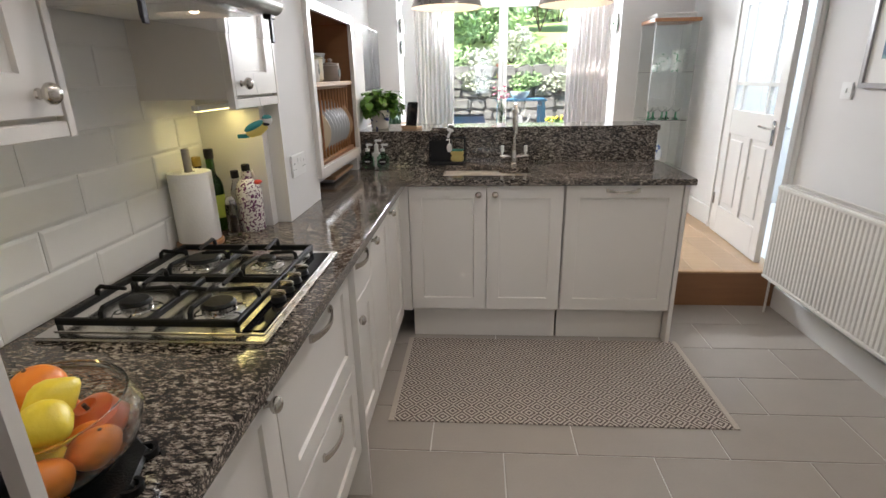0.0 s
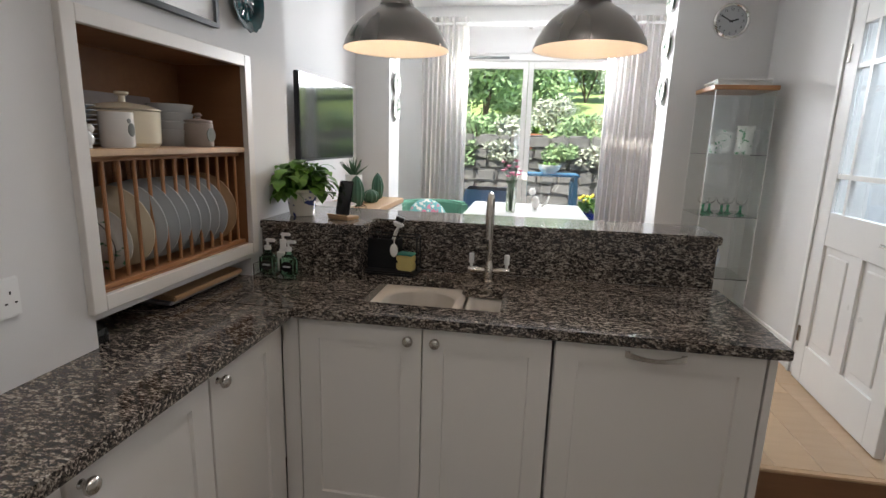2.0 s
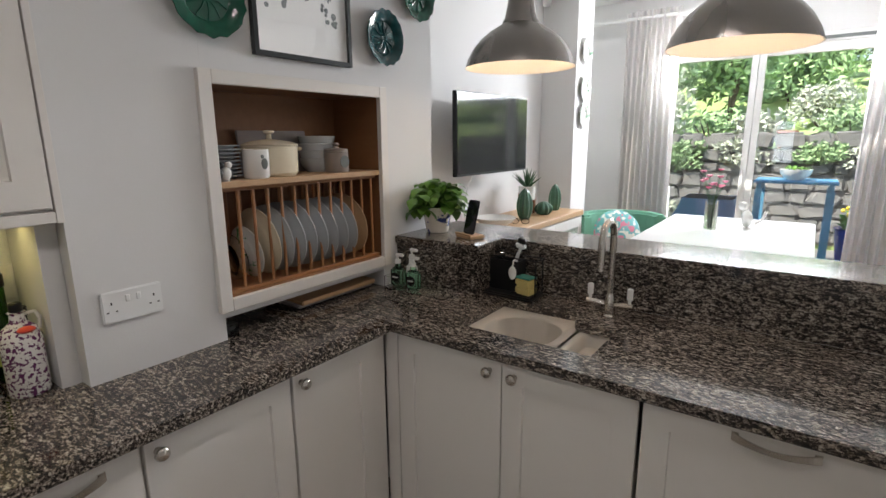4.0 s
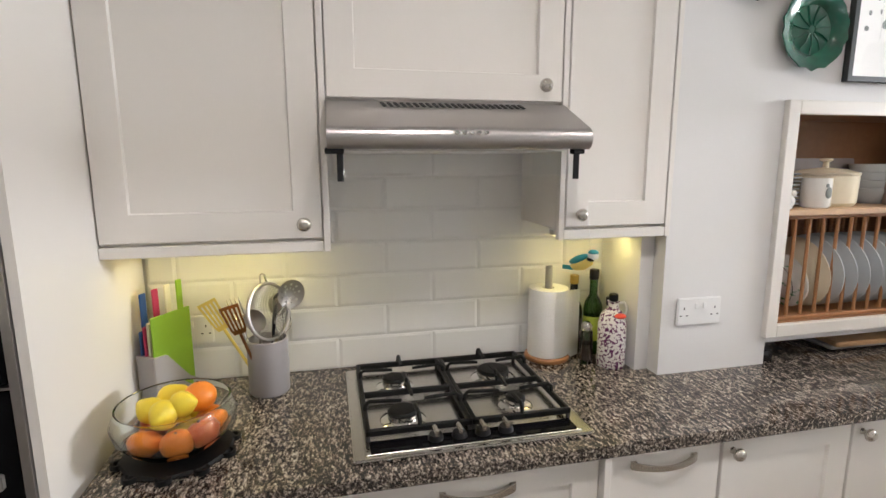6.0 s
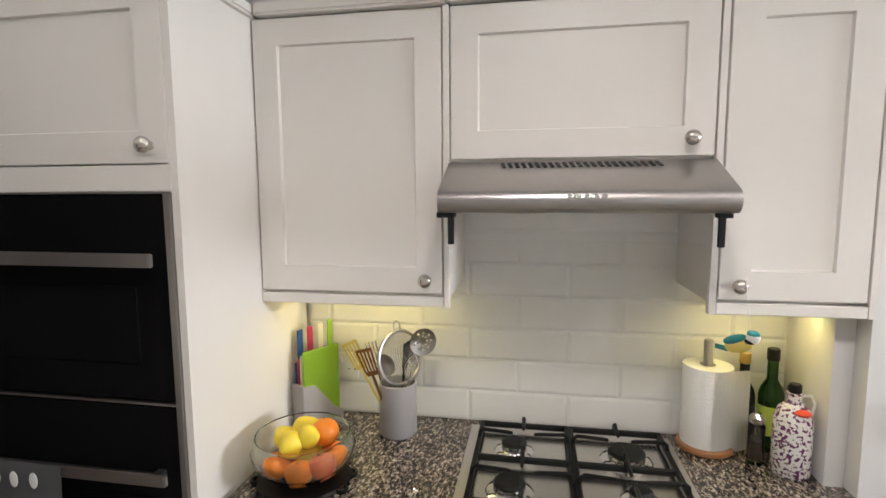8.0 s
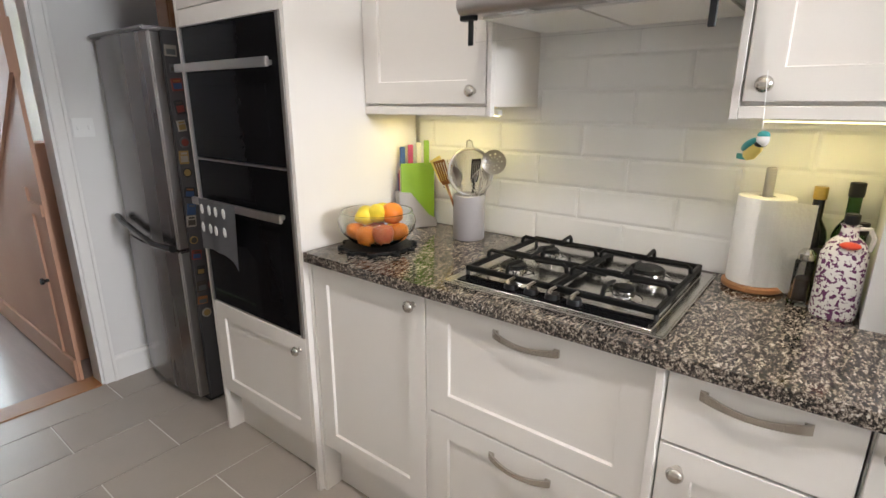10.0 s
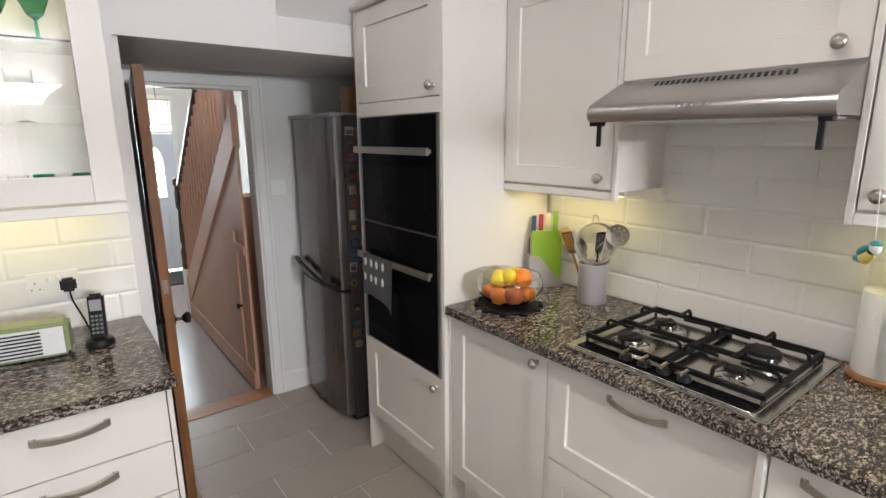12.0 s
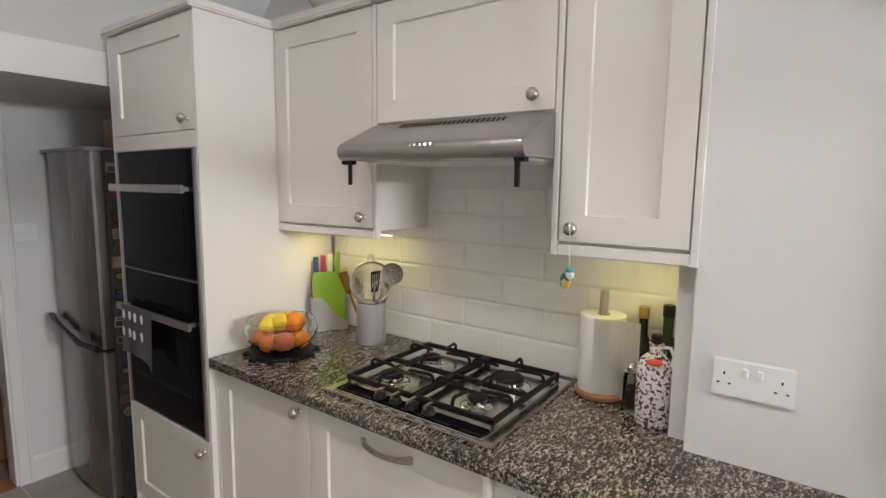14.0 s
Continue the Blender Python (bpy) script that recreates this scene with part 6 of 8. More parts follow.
part("cable", tube([(0, -0.035, -0.01), (0.005, -0.06, -0.05), (0.03, -0.09, -0.12), (0.045, -0.14, -0.165)], 0.003, 6), "black", pl, smooth=True)

# ---------------- alcove, hall door, fridge ----------------
df = thing("door_frame", T(0, -1.04, 0), "white painted frame of the hall doorway", "door frame", kind="structure")
part("post", join(box(-0.062, 0.0, 0, 0.018, 0, 1.992, 0.004, 2), box(-0.062, -0.046, 0.0182, 0.026, 0, 1.992, 0.003)), "trim", df)
part("post", box(0.612, 0.67, 0, 0.018, 0, 1.992, 0.004, 2), "trim", df)
part("head", box(-0.062, 0.67, 0.0005, 0.0175, 1.932, 1.990, 0.004), "trim", df)
part("lining", join(box(-0.004, 0.012, -0.12, 0, 0, 1.93), box(0.600, 0.614, -0.12, 0, 0, 1.93), box(0.0122, 0.5998, -0.12, 0, 1.916, 1.93)), "trim", df)
part("threshold", box(0.013, 0.599, -0.13, 0.012, -0.003, 0.006, 0.002), "pine", df, "oak threshold strip")
setting("baseboard_alcove", prism([(-1.022, 0), (-1.022, 0.12), (-1.03, 0.135), (-1.0395, 0.14), (-1.0395, 0)], "x", XT + 0.01, -0.063), "trim", "white moulded skirting board", "baseboard")
setting("wall_alcove_corner", box(XT - 0.2, XT, -1.2, -1.1, 0, 2.2), "wall", "alcove corner", "wall")

dr = thing("hall_door", T(0.600, -1.035, 0.008) @ R(-6 + 90 + 0, "Z"), "open dark stained old wooden door with a worn edge", "door")
# local x runs from the hinge to the free edge, y is its thickness
part("stile", box(0, 0.10, 0, 0.038, 0, 1.92), "darkoak", dr)
part("stile", box(0.66, 0.757, 0, 0.038, 0, 1.92), "darkoak", dr)
for z0, z1 in ((0, 0.20), (0.86, 1.0), (1.78, 1.92)):
    part("rail", box(0.1003, 0.6597, 0.0005, 0.0375, z0, z1), "darkoak", dr)
for z0, z1 in ((0.2003, 0.8597), (1.0003, 1.7797)):
    part("panel", box(0.1003, 0.6597, 0.011, 0.027, z0, z1), "darkoak", dr)
part("edge", box(0.7572, 0.760, 0.001, 0.037, 0.002, 1.918), "edgeoak", dr, "worn lighter door edge")
part("latch", box(0.7602, 0.762, 0.010, 0.028, 1.00, 1.06), "nickel", dr)
for s_ in (0, 1):
    kb = lathe([(0, 0), (0.024, 0), (0.022, 0.005), (0.009, 0.008), (0.008, 0.03), (0.018, 0.036), (0.026, 0.05), (0.022, 0.064), (0, 0.068)], 20)
    kb = moved(kb, T(0.695, 0.0385 if s_ else -0.0005, 0.86) @ R(-90 if s_ else 90, "X"))
    part("door_knob", kb, "bottle", dr, "dark bronze door knob", True)

fg = thing("fridge_freezer", T(-0.21, -0.985, 0) @ R(90, "Z"), "tall metallic grey fridge freezer with curved black handles", "fridge freezer")
FW, FH = 0.575, 1.772
part("body", box(0, FW, 0.055, 0.60, 0.02, FH - 0.005, 0.006, 2), mat("fridge_side_grey", (0.10, 0.10, 0.105), 0.45, 0.3), fg)


def fdoor(z0, z1):
    prof_ = [(0.0, 0.05)] + [(FW * i / 10, 0.012 - 0.030 * math.sin(math.pi * i / 10)) for i in range(11)] + [(FW, 0.05)]
    return prism(prof_, "z", z0, z1)


part("upper_door", fdoor(0.815, FH - 0.02), "steelv", fg, smooth=True)
part("lower_door", fdoor(0.05, 0.805), "steelv", fg, smooth=True)
part("door_edge", join(box(FW - 0.022, FW + 0.003, 0.004, 0.052, 0.815, FH - 0.018, 0.006, 2), box(FW - 0.022, FW + 0.003, 0.004, 0.052, 0.05, 0.805, 0.006, 2)), "steel", fg, "bright silver door edge")
part("top_trim", box(0, FW, -0.018, 0.56, FH - 0.018, FH, 0.006, 2), "greypot", fg)
part("handle", tube([(0.02, -0.025, 0.905), (0.12, -0.045, 0.895), (0.30, -0.052, 0.865), (0.45, -0.05, 0.835), (FW - 0.01, -0.02, 0.825)], [0.016, 0.014, 0.013, 0.014, 0.016], 10, flat=1.4), "bottle", fg, "glossy black curved handle", True)
part("foot", box(0.02, FW - 0.02, 0.06, 0.5, 0.0, 0.0195), "rubber", fg)
random.seed(11)
MC = [mat("magnet_paint", c, 0.4, bump=0.0) for c in ((0.05, 0.10, 0.22), (0.32, 0.13, 0.05), (0.42, 0.38, 0.33), (0.03, 0.03, 0.035), (0.24, 0.05, 0.04), (0.07, 0.06, 0.05), (0.36, 0.24, 0.09), (0.12, 0.13, 0.14))]
for k in range(34):
    z = 1.68 - (k // 2) * 0.075 + random.uniform(-0.012, 0.012)
    v = 0.085 + (k % 2) * 0.065 + random.uniform(-0.01, 0.01)
    w_, h_ = random.uniform(0.018, 0.026), random.uniform(0.016, 0.03)
    f = random.random()
    mg_ = thing("fridge_magnet", T(-0.21 - v, -0.985 + FW + 0.001, z) @ R(180, "Z"), "small colourful souvenir magnet on the fridge side", "magnet", "magnets on the fridge")
    ang_ = R(random.uniform(-10, 10), "Y")
    if f < 0.25:
        part("plaque", cyl(w_, 0, 0.005, 16, ang_ @ R(90, "X")), random.choice(MC), mg_)
        part("picture", cyl(w_ * 0.72, 0.005, 0.0062, 16, ang_ @ R(90, "X")), random.choice(MC), mg_)
    else:
        part("plaque", moved(box(-w_, w_, -0.005, 0, -h_, h_, 0.002), ang_), random.choice(MC), mg_)
        part("picture", moved(box(-w_ * 0.75, w_ * 0.75, -0.0065, -0.0052, -h_ * 0.7, h_ * 0.25, 0.0005), ang_), random.choice(MC), mg_)
        part("caption", moved(box(-w_ * 0.6, w_ * 0.6, -0.0063, -0.0052, h_ * 0.45, h_ * 0.75), ang_), random.choice(MC), mg_)
tagged(obj("storage_box", box(-0.62, -0.33, -0.56, -0.45, FH + 0.001, FH + 0.14, 0.006, 2), "riser"), "dark brown box on top of the fridge", "box")

# hall beyond
hf = tagged(obj("floor_hall", box(-0.9, 0.74, -5.2, -1.17, -0.05, -0.012), "hallfloor"), "glossy laminate floor of the hall", "floor", kind="structure")
setting("wall_hall_east", box(0.74, 0.84, -5.2, -1.16, 0, 2.6), "wall", "pale wall of the hall", "wall")
setting("wall_hall_west", box(-1.0, -0.9, -5.2, -1.16, 0, 2.6), "wall", "pale wall of the hall", "wall")
setting("ceiling_hall", box(-1.0, 0.84, -5.2, -1.16, 2.6, 2.68), "ceil", "hall ceiling", "ceiling")
FY = -5.05
fdw = box(-0.9, -0.34, FY - 0.1, FY, 0, 2.6)
box(0.56, 0.74, FY - 0.1, FY, 0, 2.6, bm=fdw)
box(-0.34, 0.56, FY - 0.1, FY, 2.16, 2.6, bm=fdw)
setting("wall_hall_front", fdw, "wall", "front wall of the hall", "wall")
fd = thing("front_door", T(0.11, FY - 0.03, 0), "pale blue front door with an arched window of nine panes", "door")
# rails and stiles round the arched light; x from -0.43 to 0.43
part("frame", join(box(-0.45, -0.405, -0.04, 0.02, 0, 2.155), box(0.405, 0.45, -0.04, 0.02, 0, 2.155), box(-0.4048, 0.4048, -0.04, 0.02, 2.105, 2.155), box(-0.4048, 0.4048, -0.04, 0.02, 1.70, 1.735)), "trim", fd, "white frame with a fanlight")
part("bottom", box(-0.404, 0.404, -0.02, 0.02, 0.01, 0.93), "doorpaint", fd)
part("panel", box(-0.26, 0.26, 0.0205, 0.028, 0.18, 0.70, 0.004), "doorpaint", fd)
ar = 0.27
out_ = [(-0.404, 0.9302), (-ar, 0.9302), (-ar, 1.36)] + [(-ar * math.cos(math.pi * k / 14), 1.36 + ar * math.sin(math.pi * k / 14)) for k in range(1, 14)] + [(ar, 1.36), (ar, 0.9302), (0.404, 0.9302), (0.404, 1.698), (-0.404, 1.698)]
part("upper", prism(out_, "y", -0.02, 0.02), "doorpaint", fd)
gb_ = bmesh.new()
for x in (-0.09, 0.09):
    box(x - 0.012, x + 0.012, -0.012, 0.012, 0.931, 1.36, bm=gb_)
for z in (1.07, 1.215, 1.36):
    box(-ar, ar, -0.0115, 0.0115, z - 0.012, z + 0.012, bm=gb_)
for a in (45, 90, 135):
    join(gb_, moved(box(0, ar, -0.011, 0.011, -0.011, 0.011), T(0, 0, 1.36) @ R(-a, "Y")))
part("glazing_bars", gb_, "doorpaint", fd)
part("letter_plate", box(-0.15, 0.15, 0.0205, 0.03, 0.86, 0.91, 0.003), "black", fd, "dark letter plate")
tagged(obj("door_mat", box(-0.3, 0.5, FY + 0.15, FY + 0.75, -0.01, 0.004, 0.003), "mat"), "dark door mat inside the front door", "door mat")

SX = 0.075
s0y, s0z, slope = -3.05, 0.38, 0.785


def sz(y):
    return s0z + slope * (y - s0y)


sc = thing("staircase", T(0, 0, 0), "painted staircase with turned balusters and panelled side", "staircase")
part("side_panel", prism([(s0y, 0), (-1.165, 0), (-1.165, sz(-1.165) - 0.26), (s0y, sz(s0y) - 0.26)], "x", SX - 0.02, SX - 0.003), "stairpaint", sc)
part("string", prism([(s0y, sz(s0y) - 0.26), (-1.165, sz(-1.165) - 0.26), (-1.165, sz(-1.165) - 0.02), (s0y, sz(s0y) - 0.02)], "x", SX - 0.03, SX + 0.012), "stairpaint", sc)
part("upper_panel", prism([(-1.43, sz(-1.43) - 0.0195), (-1.165, sz(-1.165) - 0.0195), (-1.165, 2.2), (-1.43, 2.2)], "x", SX - 0.02, SX - 0.003), "stairpaint", sc)
part("skirting", join(box(SX - 0.0025, SX + 0.012, s0y, -1.17, 0, 0.13, 0.003)), "stairpaint", sc)
part("cupboard_stile", join(box(SX - 0.0025, SX + 0.008, -1.42, -1.36, 0.1305, 1.05), box(SX - 0.0025, SX + 0.008, -1.3598, -1.17, 0.92, 0.98), box(SX - 0.0025, SX + 0.008, -1.36, -1.335, 0.1305, 0.9198)), "stairpaint", sc)
part("cupboard_knob", lathe([(0, 0), (0.01, 0), (0.008, 0.015), (0.018, 0.024), (0.016, 0.036), (0, 0.04)], 16, T(SX + 0.008, -1.30, 0.56) @ R(90, "Y")), "bottle", sc, "dark bronze knob", True)
part("newel_base", box(SX - 0.05, SX + 0.03, s0y - 0.08, s0y, 0, 0.45, 0.004), "trim", sc)
part("newel", lathe([(0, 0.45), (0.04, 0.45), (0.04, 0.62), (0.026, 0.66), (0.036, 0.72), (0.03, 0.9), (0.024, 1.0), (0.04, 1.03), (0.04, 1.17), (0.028, 1.2), (0.045, 1.24), (0.04, 1.29), (0, 1.31)], 20, T(SX - 0.01, s0y - 0.04, 0)), "darkoak", sc, "dark turned newel post", True)
y = s0y + 0.06
while y < -1.18:
    zb = sz(y) - 0.02
    h = 0.79
    part("baluster", lathe([(0, 0), (0.017, 0), (0.017, 0.17), (0.010, 0.19), (0.019, 0.24), (0.012, 0.32), (0.015, 0.42), (0.010, 0.47), (0.017, 0.49), (0.017, h), (0, h)], 12, T(SX - 0.01, y, zb)), "stairpaint", sc, smooth=True)
    y += 0.098
part("handrail", prism([(s0y, sz(s0y) + 0.76), (-1.165, sz(-1.165) + 0.76), (-1.165, sz(-1.165) + 0.84), (s0y, sz(s0y) + 0.84)], "x", SX - 0.04, SX + 0.02, 0.01), "darkoak", sc, "dark stained handrail")
for k in range(7):
    y0_ = s0y + 0.23 * k
    part("tread", box(-0.88, SX - 0.035, y0_, y0_ + 0.229, 0.0, 0.18 * (k + 1)), "stairpaint", sc)
tagged(obj("coat", lathe([(0, 0), (0.05, 0.01), (0.075, 0.15), (0.06, 0.30), (0.02, 0.36), (0, 0.37)], 14, Matrix.Diagonal((0.6, 1, 1, 1))), "rubber", None, T(SX + 0.03, s0y + 0.10, 1.06) @ Matrix.Scale(0.5, 4), True), "dark coat hanging beside the newel post", "coat")
ln = thing("hall_lantern", T(0.11, -3.4, 1.78), "brass and glass hall lantern hanging on a chain, lit", "lantern")
part("frame", join(*[box(sx * 0.08 - 0.006, sx * 0.08 + 0.006, sy * 0.08 - 0.006, sy * 0.08 + 0.006, 0, 0.2) for sx in (-1, 1) for sy in (-1, 1)], box(-0.09, 0.09, -0.09, 0.09, 0.2005, 0.215), box(-0.09, 0.09, -0.09, 0.09, -0.012, -0.0005)), "copper", ln)
for s_ in (-1, 1):
    part("pane", box(-0.074, 0.074, s_ * 0.079 - 0.001, s_ * 0.079 + 0.001, 0, 0.2), "glass", ln).visible_shadow = False
part("bulb", ball(0.035, T(0, 0, 0.1)), "pendant_glow", ln)
part("chain", tube([(0, 0, 0.215), (0, 0, 0.82)], 0.005, 6), "copper", ln)
lamp("hall_lamp", "POINT", T(0.11, -3.4, 1.88), 1.8, (1.0, 0.80, 0.62), 0.05)

# ---------------- step and east wall ----------------
setting("step_riser", box(1.345, 2.198, 3.452, 3.4745, 0, DF - 0.014), "riser", "stained oak riser of the single step", "step")
setting("step_nosing", box(1.345, 2.198, 3.442, 3.4748, DF - 0.0138, DF, 0.004, 2), "oak", "pale oak nosing of the step", "step")
setting("baseboard_east", box(2.17, 2.1995, 0.5, 3.44, 0, 0.15, 0.003), "trim", "grey-white skirting under the radiator", "baseboard")
setting("baseboard_dining", join(box(2.18, 2.1995, 4.56, 5.5, DF, DF + 0.16, 0.003)), "trim", "white moulded skirting board", "baseboard")
ra = thing("radiator", T(2.03, 3.34, 0.262) @ R(-90, "Z"), "white ribbed panel radiator below the switch", "radiator")
RL, RH = 1.40, 0.59
rib = []
nr = 42
for k in range(nr):
    u = RL * k / nr
    w_ = RL / nr
    rib += [(u, 0.0), (u + w_ * 0.25, -0.006), (u + w_ * 0.75, -0.006), (u + w_, 0.0)]
pts_ = [(0, 0.02)] + [p for i, p in enumerate(rib) if i == 0 or p != rib[i - 1]] + [(RL, 0.02)]
part("front_panel", prism(pts_[::-1], "z", 0.02, RH - 0.02), "rad", ra)
part("edge", join(box(-0.002, RL + 0.002, -0.012, 0.02, RH - 0.0198, RH, 0.004, 2), box(-0.002, RL + 0.002, -0.012, 0.02, 0, 0.0198, 0.004, 2)), "rad", ra)
for u in (-0.004, RL):
    part("side_cover", box(u, u + 0.004, -0.004, 0.10, 0.02, RH + 0.004), "rad", ra)
gr = box(-0.004, RL + 0.004, 0.0205, 0.024, RH - 0.004, RH + 0.006)
box(-0.004, RL + 0.004, 0.096, 0.1, RH - 0.004, RH + 0.006, bm=gr)
for k in range(70):
    box(0.01 + k * 0.0198, 0.016 + k * 0.0198, 0.0242, 0.0958, RH - 0.002, RH + 0.003, bm=gr)
part("top_grille", gr, "rad", ra)
part("back_panel", box(0, RL, 0.11, 0.125, 0.02, RH - 0.02), "rad", ra)
part("bracket", box(0.2, 0.24, 0.1255, 0.165, 0.1, 0.5), "rad", ra)
part("pipe", tube([(-0.02, 0.06, 0.05), (-0.02, 0.06, -0.262)], 0.0075, 8), "rad", ra, smooth=True)
rp = thing("framed_print", T(2.197, 3.10, 1.42) @ R(-90, "Z"), "silver framed print with a blue-green picture", "picture")
part("frame", join(box(0, 0.025, -0.02, 0, 0, 0.72), box(0.575, 0.60, -0.02, 0, 0, 0.72), box(0.0252, 0.5748, -0.0195, 0, 0, 0.025), box(0.0252, 0.5748, -0.0195, 0, 0.695, 0.72)), "greypot", rp)
part("mount", box(0.0255, 0.5745, -0.008, -0.001, 0.0255, 0.6945), "card", rp)
part("print", box(0.11, 0.49, -0.010, -0.0082, 0.14, 0.58), spotted("blue_green_print", (0.20, 0.34, 0.36), (0.08, 0.16, 0.24), 9, 0.5, 0.6, (0.45, 0.42, 0.30)), rp)

# glazed dining door, ajar
dm = T(2.2, 4.455, DF + 0.006) @ R(-90 - 3.6, "Z")
gd_ = thing("glazed_door", dm, "white panelled door with a nine-pane glazed top, ajar", "door")
DW, DH = 0.845, 2.02
ZG0, ZG1 = 0.98, DH - 0.10
xs = [0.10, 0.225, DW - 0.225, DW - 0.10]
zs = [ZG0, ZG0 + 0.19, ZG1 - 0.20, ZG1]
for a, b_ in ((0, 0.10), (DW - 0.10, DW)):
    part("stile", box(a, b_, -0.04, 0, 0, DH, 0.002), "trim", gd_)
for z0, z1 in ((0, 0.22), (0.80, ZG0), (ZG1, DH)):
    part("rail", box(0.1002, DW - 0.1002, -0.0395, -0.0005, z0, z1, 0.002), "trim", gd_)
part("muntin", box(DW / 2 - 0.05, DW / 2 + 0.05, -0.0395, -0.0005, 0.2202, 0.7998), "trim", gd_)
for a, b_ in ((0.1002, DW / 2 - 0.0502), (DW / 2 + 0.0502, DW - 0.1002)):
    part("panel", join(box(a, b_, -0.026, -0.014, 0.2202, 0.7998), box(a + 0.035, b_ - 0.035, -0.034, -0.006, 0.26, 0.76, 0.006)), "trim", gd_)
bars = bmesh.new()
for x in xs[1:3]:
    box(x - 0.012, x + 0.012, -0.036, -0.004, ZG0, ZG1, bm=bars)
for z in zs[1:3]:
    box(0.1002, DW - 0.1002, -0.0355, -0.0045, z - 0.012, z + 0.012, bm=bars)
part("glazing_bars", bars, "trim", gd_)
for i in range(3):
    for j in range(3):
        part("pane", box(xs[i] + (0.012 if i else 0.0003), xs[i + 1] - (0.012 if i < 2 else 0.0003), -0.022, -0.018, zs[j] + (0.012 if j else 0.0003), zs[j + 1] - (0.012 if j < 2 else 0.0003)), "glass", gd_).visible_shadow = False
for sgn in (1, -1):
    v = -0.0405 if sgn > 0 else 0.0005
    hb_ = join(box(DW - 0.072, DW - 0.032, min(v, v - 0.006 * sgn), max(v, v - 0.006 * sgn), 0.79, 0.95, 0.002), tube([(DW - 0.052, v - 0.005 * sgn, 0.90), (DW - 0.052, v - 0.045 * sgn, 0.90), (DW - 0.16, v - 0.05 * sgn, 0.905)], 0.008, 8))
    part("lever_handle", hb_, "chrome", gd_, "chrome lever handle", True)
for z in (0.22, 1.75):
    part("hinge", box(-0.004, 0.02, -0.046, -0.0405, z, z + 0.09), "nickel", gd_)
ar_ = thing("door_architrave", T(2.2, 0, 0), "white moulded architrave round the glazed door", "door frame", kind="structure")
for y0, y1 in ((4.46, 4.56), (3.51, 3.60)):
    part("post", join(box(-0.02, -0.0002, y0, y1, DF, 2.37, 0.005, 2), box(-0.032, -0.0203, y0 + 0.06, y1 - 0.012, DF, 2.37, 0.003)) if y0 > 4 else join(box(-0.02, -0.0002, y0, y1, DF, 2.37, 0.005, 2), box(-0.032, -0.0203, y0 + 0.012, y1 - 0.06, DF, 2.37, 0.003)), "trim", ar_)
part("head", join(box(-0.0195, -0.0002, 3.5, 4.57, 2.2805, 2.375, 0.005, 2), box(-0.034, -0.0198, 3.5, 4.57, 2.345, 2.375, 0.003)), "trim", ar_)
part("lining", join(box(0, 0.2, 4.4705, 4.4595, DF, 2.28), box(0, 0.2, 3.6002, 3.614, DF, 2.28)), "trim", ar_)
hp = thing("framed_print", T(3.298, 3.75, 1.62) @ R(-90, "Z"), "grey framed picture on the hallway wall", "picture")
part("frame", join(box(0, 0.02, -0.02, 0, 0, 0.34), box(0.26, 0.28, -0.02, 0, 0, 0.34), box(0.0202, 0.2598, -0.0195, 0, 0, 0.02), box(0.0202, 0.2598, -0.0195, 0, 0.32, 0.34)), "greytray", hp)
part("mount", box(0.0205, 0.2595, -0.008, -0.001, 0.0205, 0.3195), "card", hp)
# unseen overhead fill, added to brighten the closed hallway bluish behind the panes
lamp("hallway_fill", "AREA", look((2.9, 4.0, 2.6), (2.9, 4.0, 0)), 14, (0.72, 0.86, 1.0), 0.6, 1.6)
setting("ceiling_hallway", box(2.4, 3.4, 2.7, 5.5, CEIL, CEIL + 0.08), "ceil", "hallway ceiling", "ceiling")

# ---------------- dining room ----------------
tvs = thing("television", T(-0.665, 3.99, 1.415) @ R(90, "Z"), "flat black television on a wall bracket", "television")
part("body", box(0, 0.86, 0, 0.03, 0, 0.475, 0.004, 2), "black", tvs)
part("screen", box(0.008, 0.852, -0.0015, -0.0002, 0.014, 0.467), "screen", tvs, "dark glossy screen")
part("bracket", join(box(0.25, 0.6, 0.03, 0.06, 0.12, 0.34), box(0.38, 0.46, 0.06, 0.2, 0.18, 0.28)), "black", tvs)
part("cable", tube([(0.42, 0.12, 0.02), (0.40, 0.18, -0.08), (0.36, 0.19, -0.22), (0.38, 0.195, -0.33)], 0.004, 6), "plastic", tvs, "white cable", True)
sd = thing("sideboard", T(-0.44, 3.86, DF) @ R(90, "Z"), "white sideboard with a pale oak top below the television", "sideboard")
part("top", box(0, 1.52, -0.01, 0.425, 0.80, 0.838, 0.003), "oak", sd)
part("body", box(0.02, 1.50, 0.012, 0.42, 0.08, 0.7995), "tablewhite", sd)
for k in range(3):
    dd = part("door", box(0.024 + k * 0.492, 0.512 + k * 0.492, -0.006, 0.0115, 0.09, 0.79, 0.002), "tablewhite", sd)
    part("handle", box(0.47 + k * 0.492, 0.482 + k * 0.492, -0.022, -0.006, 0.62, 0.74, 0.003), "chrome", dd)
    if k == 2:
        part("glass_panel", box(1.08, 1.42, -0.0075, -0.0062, 0.35, 0.72), "gglass", dd)
ST = DF + 0.839


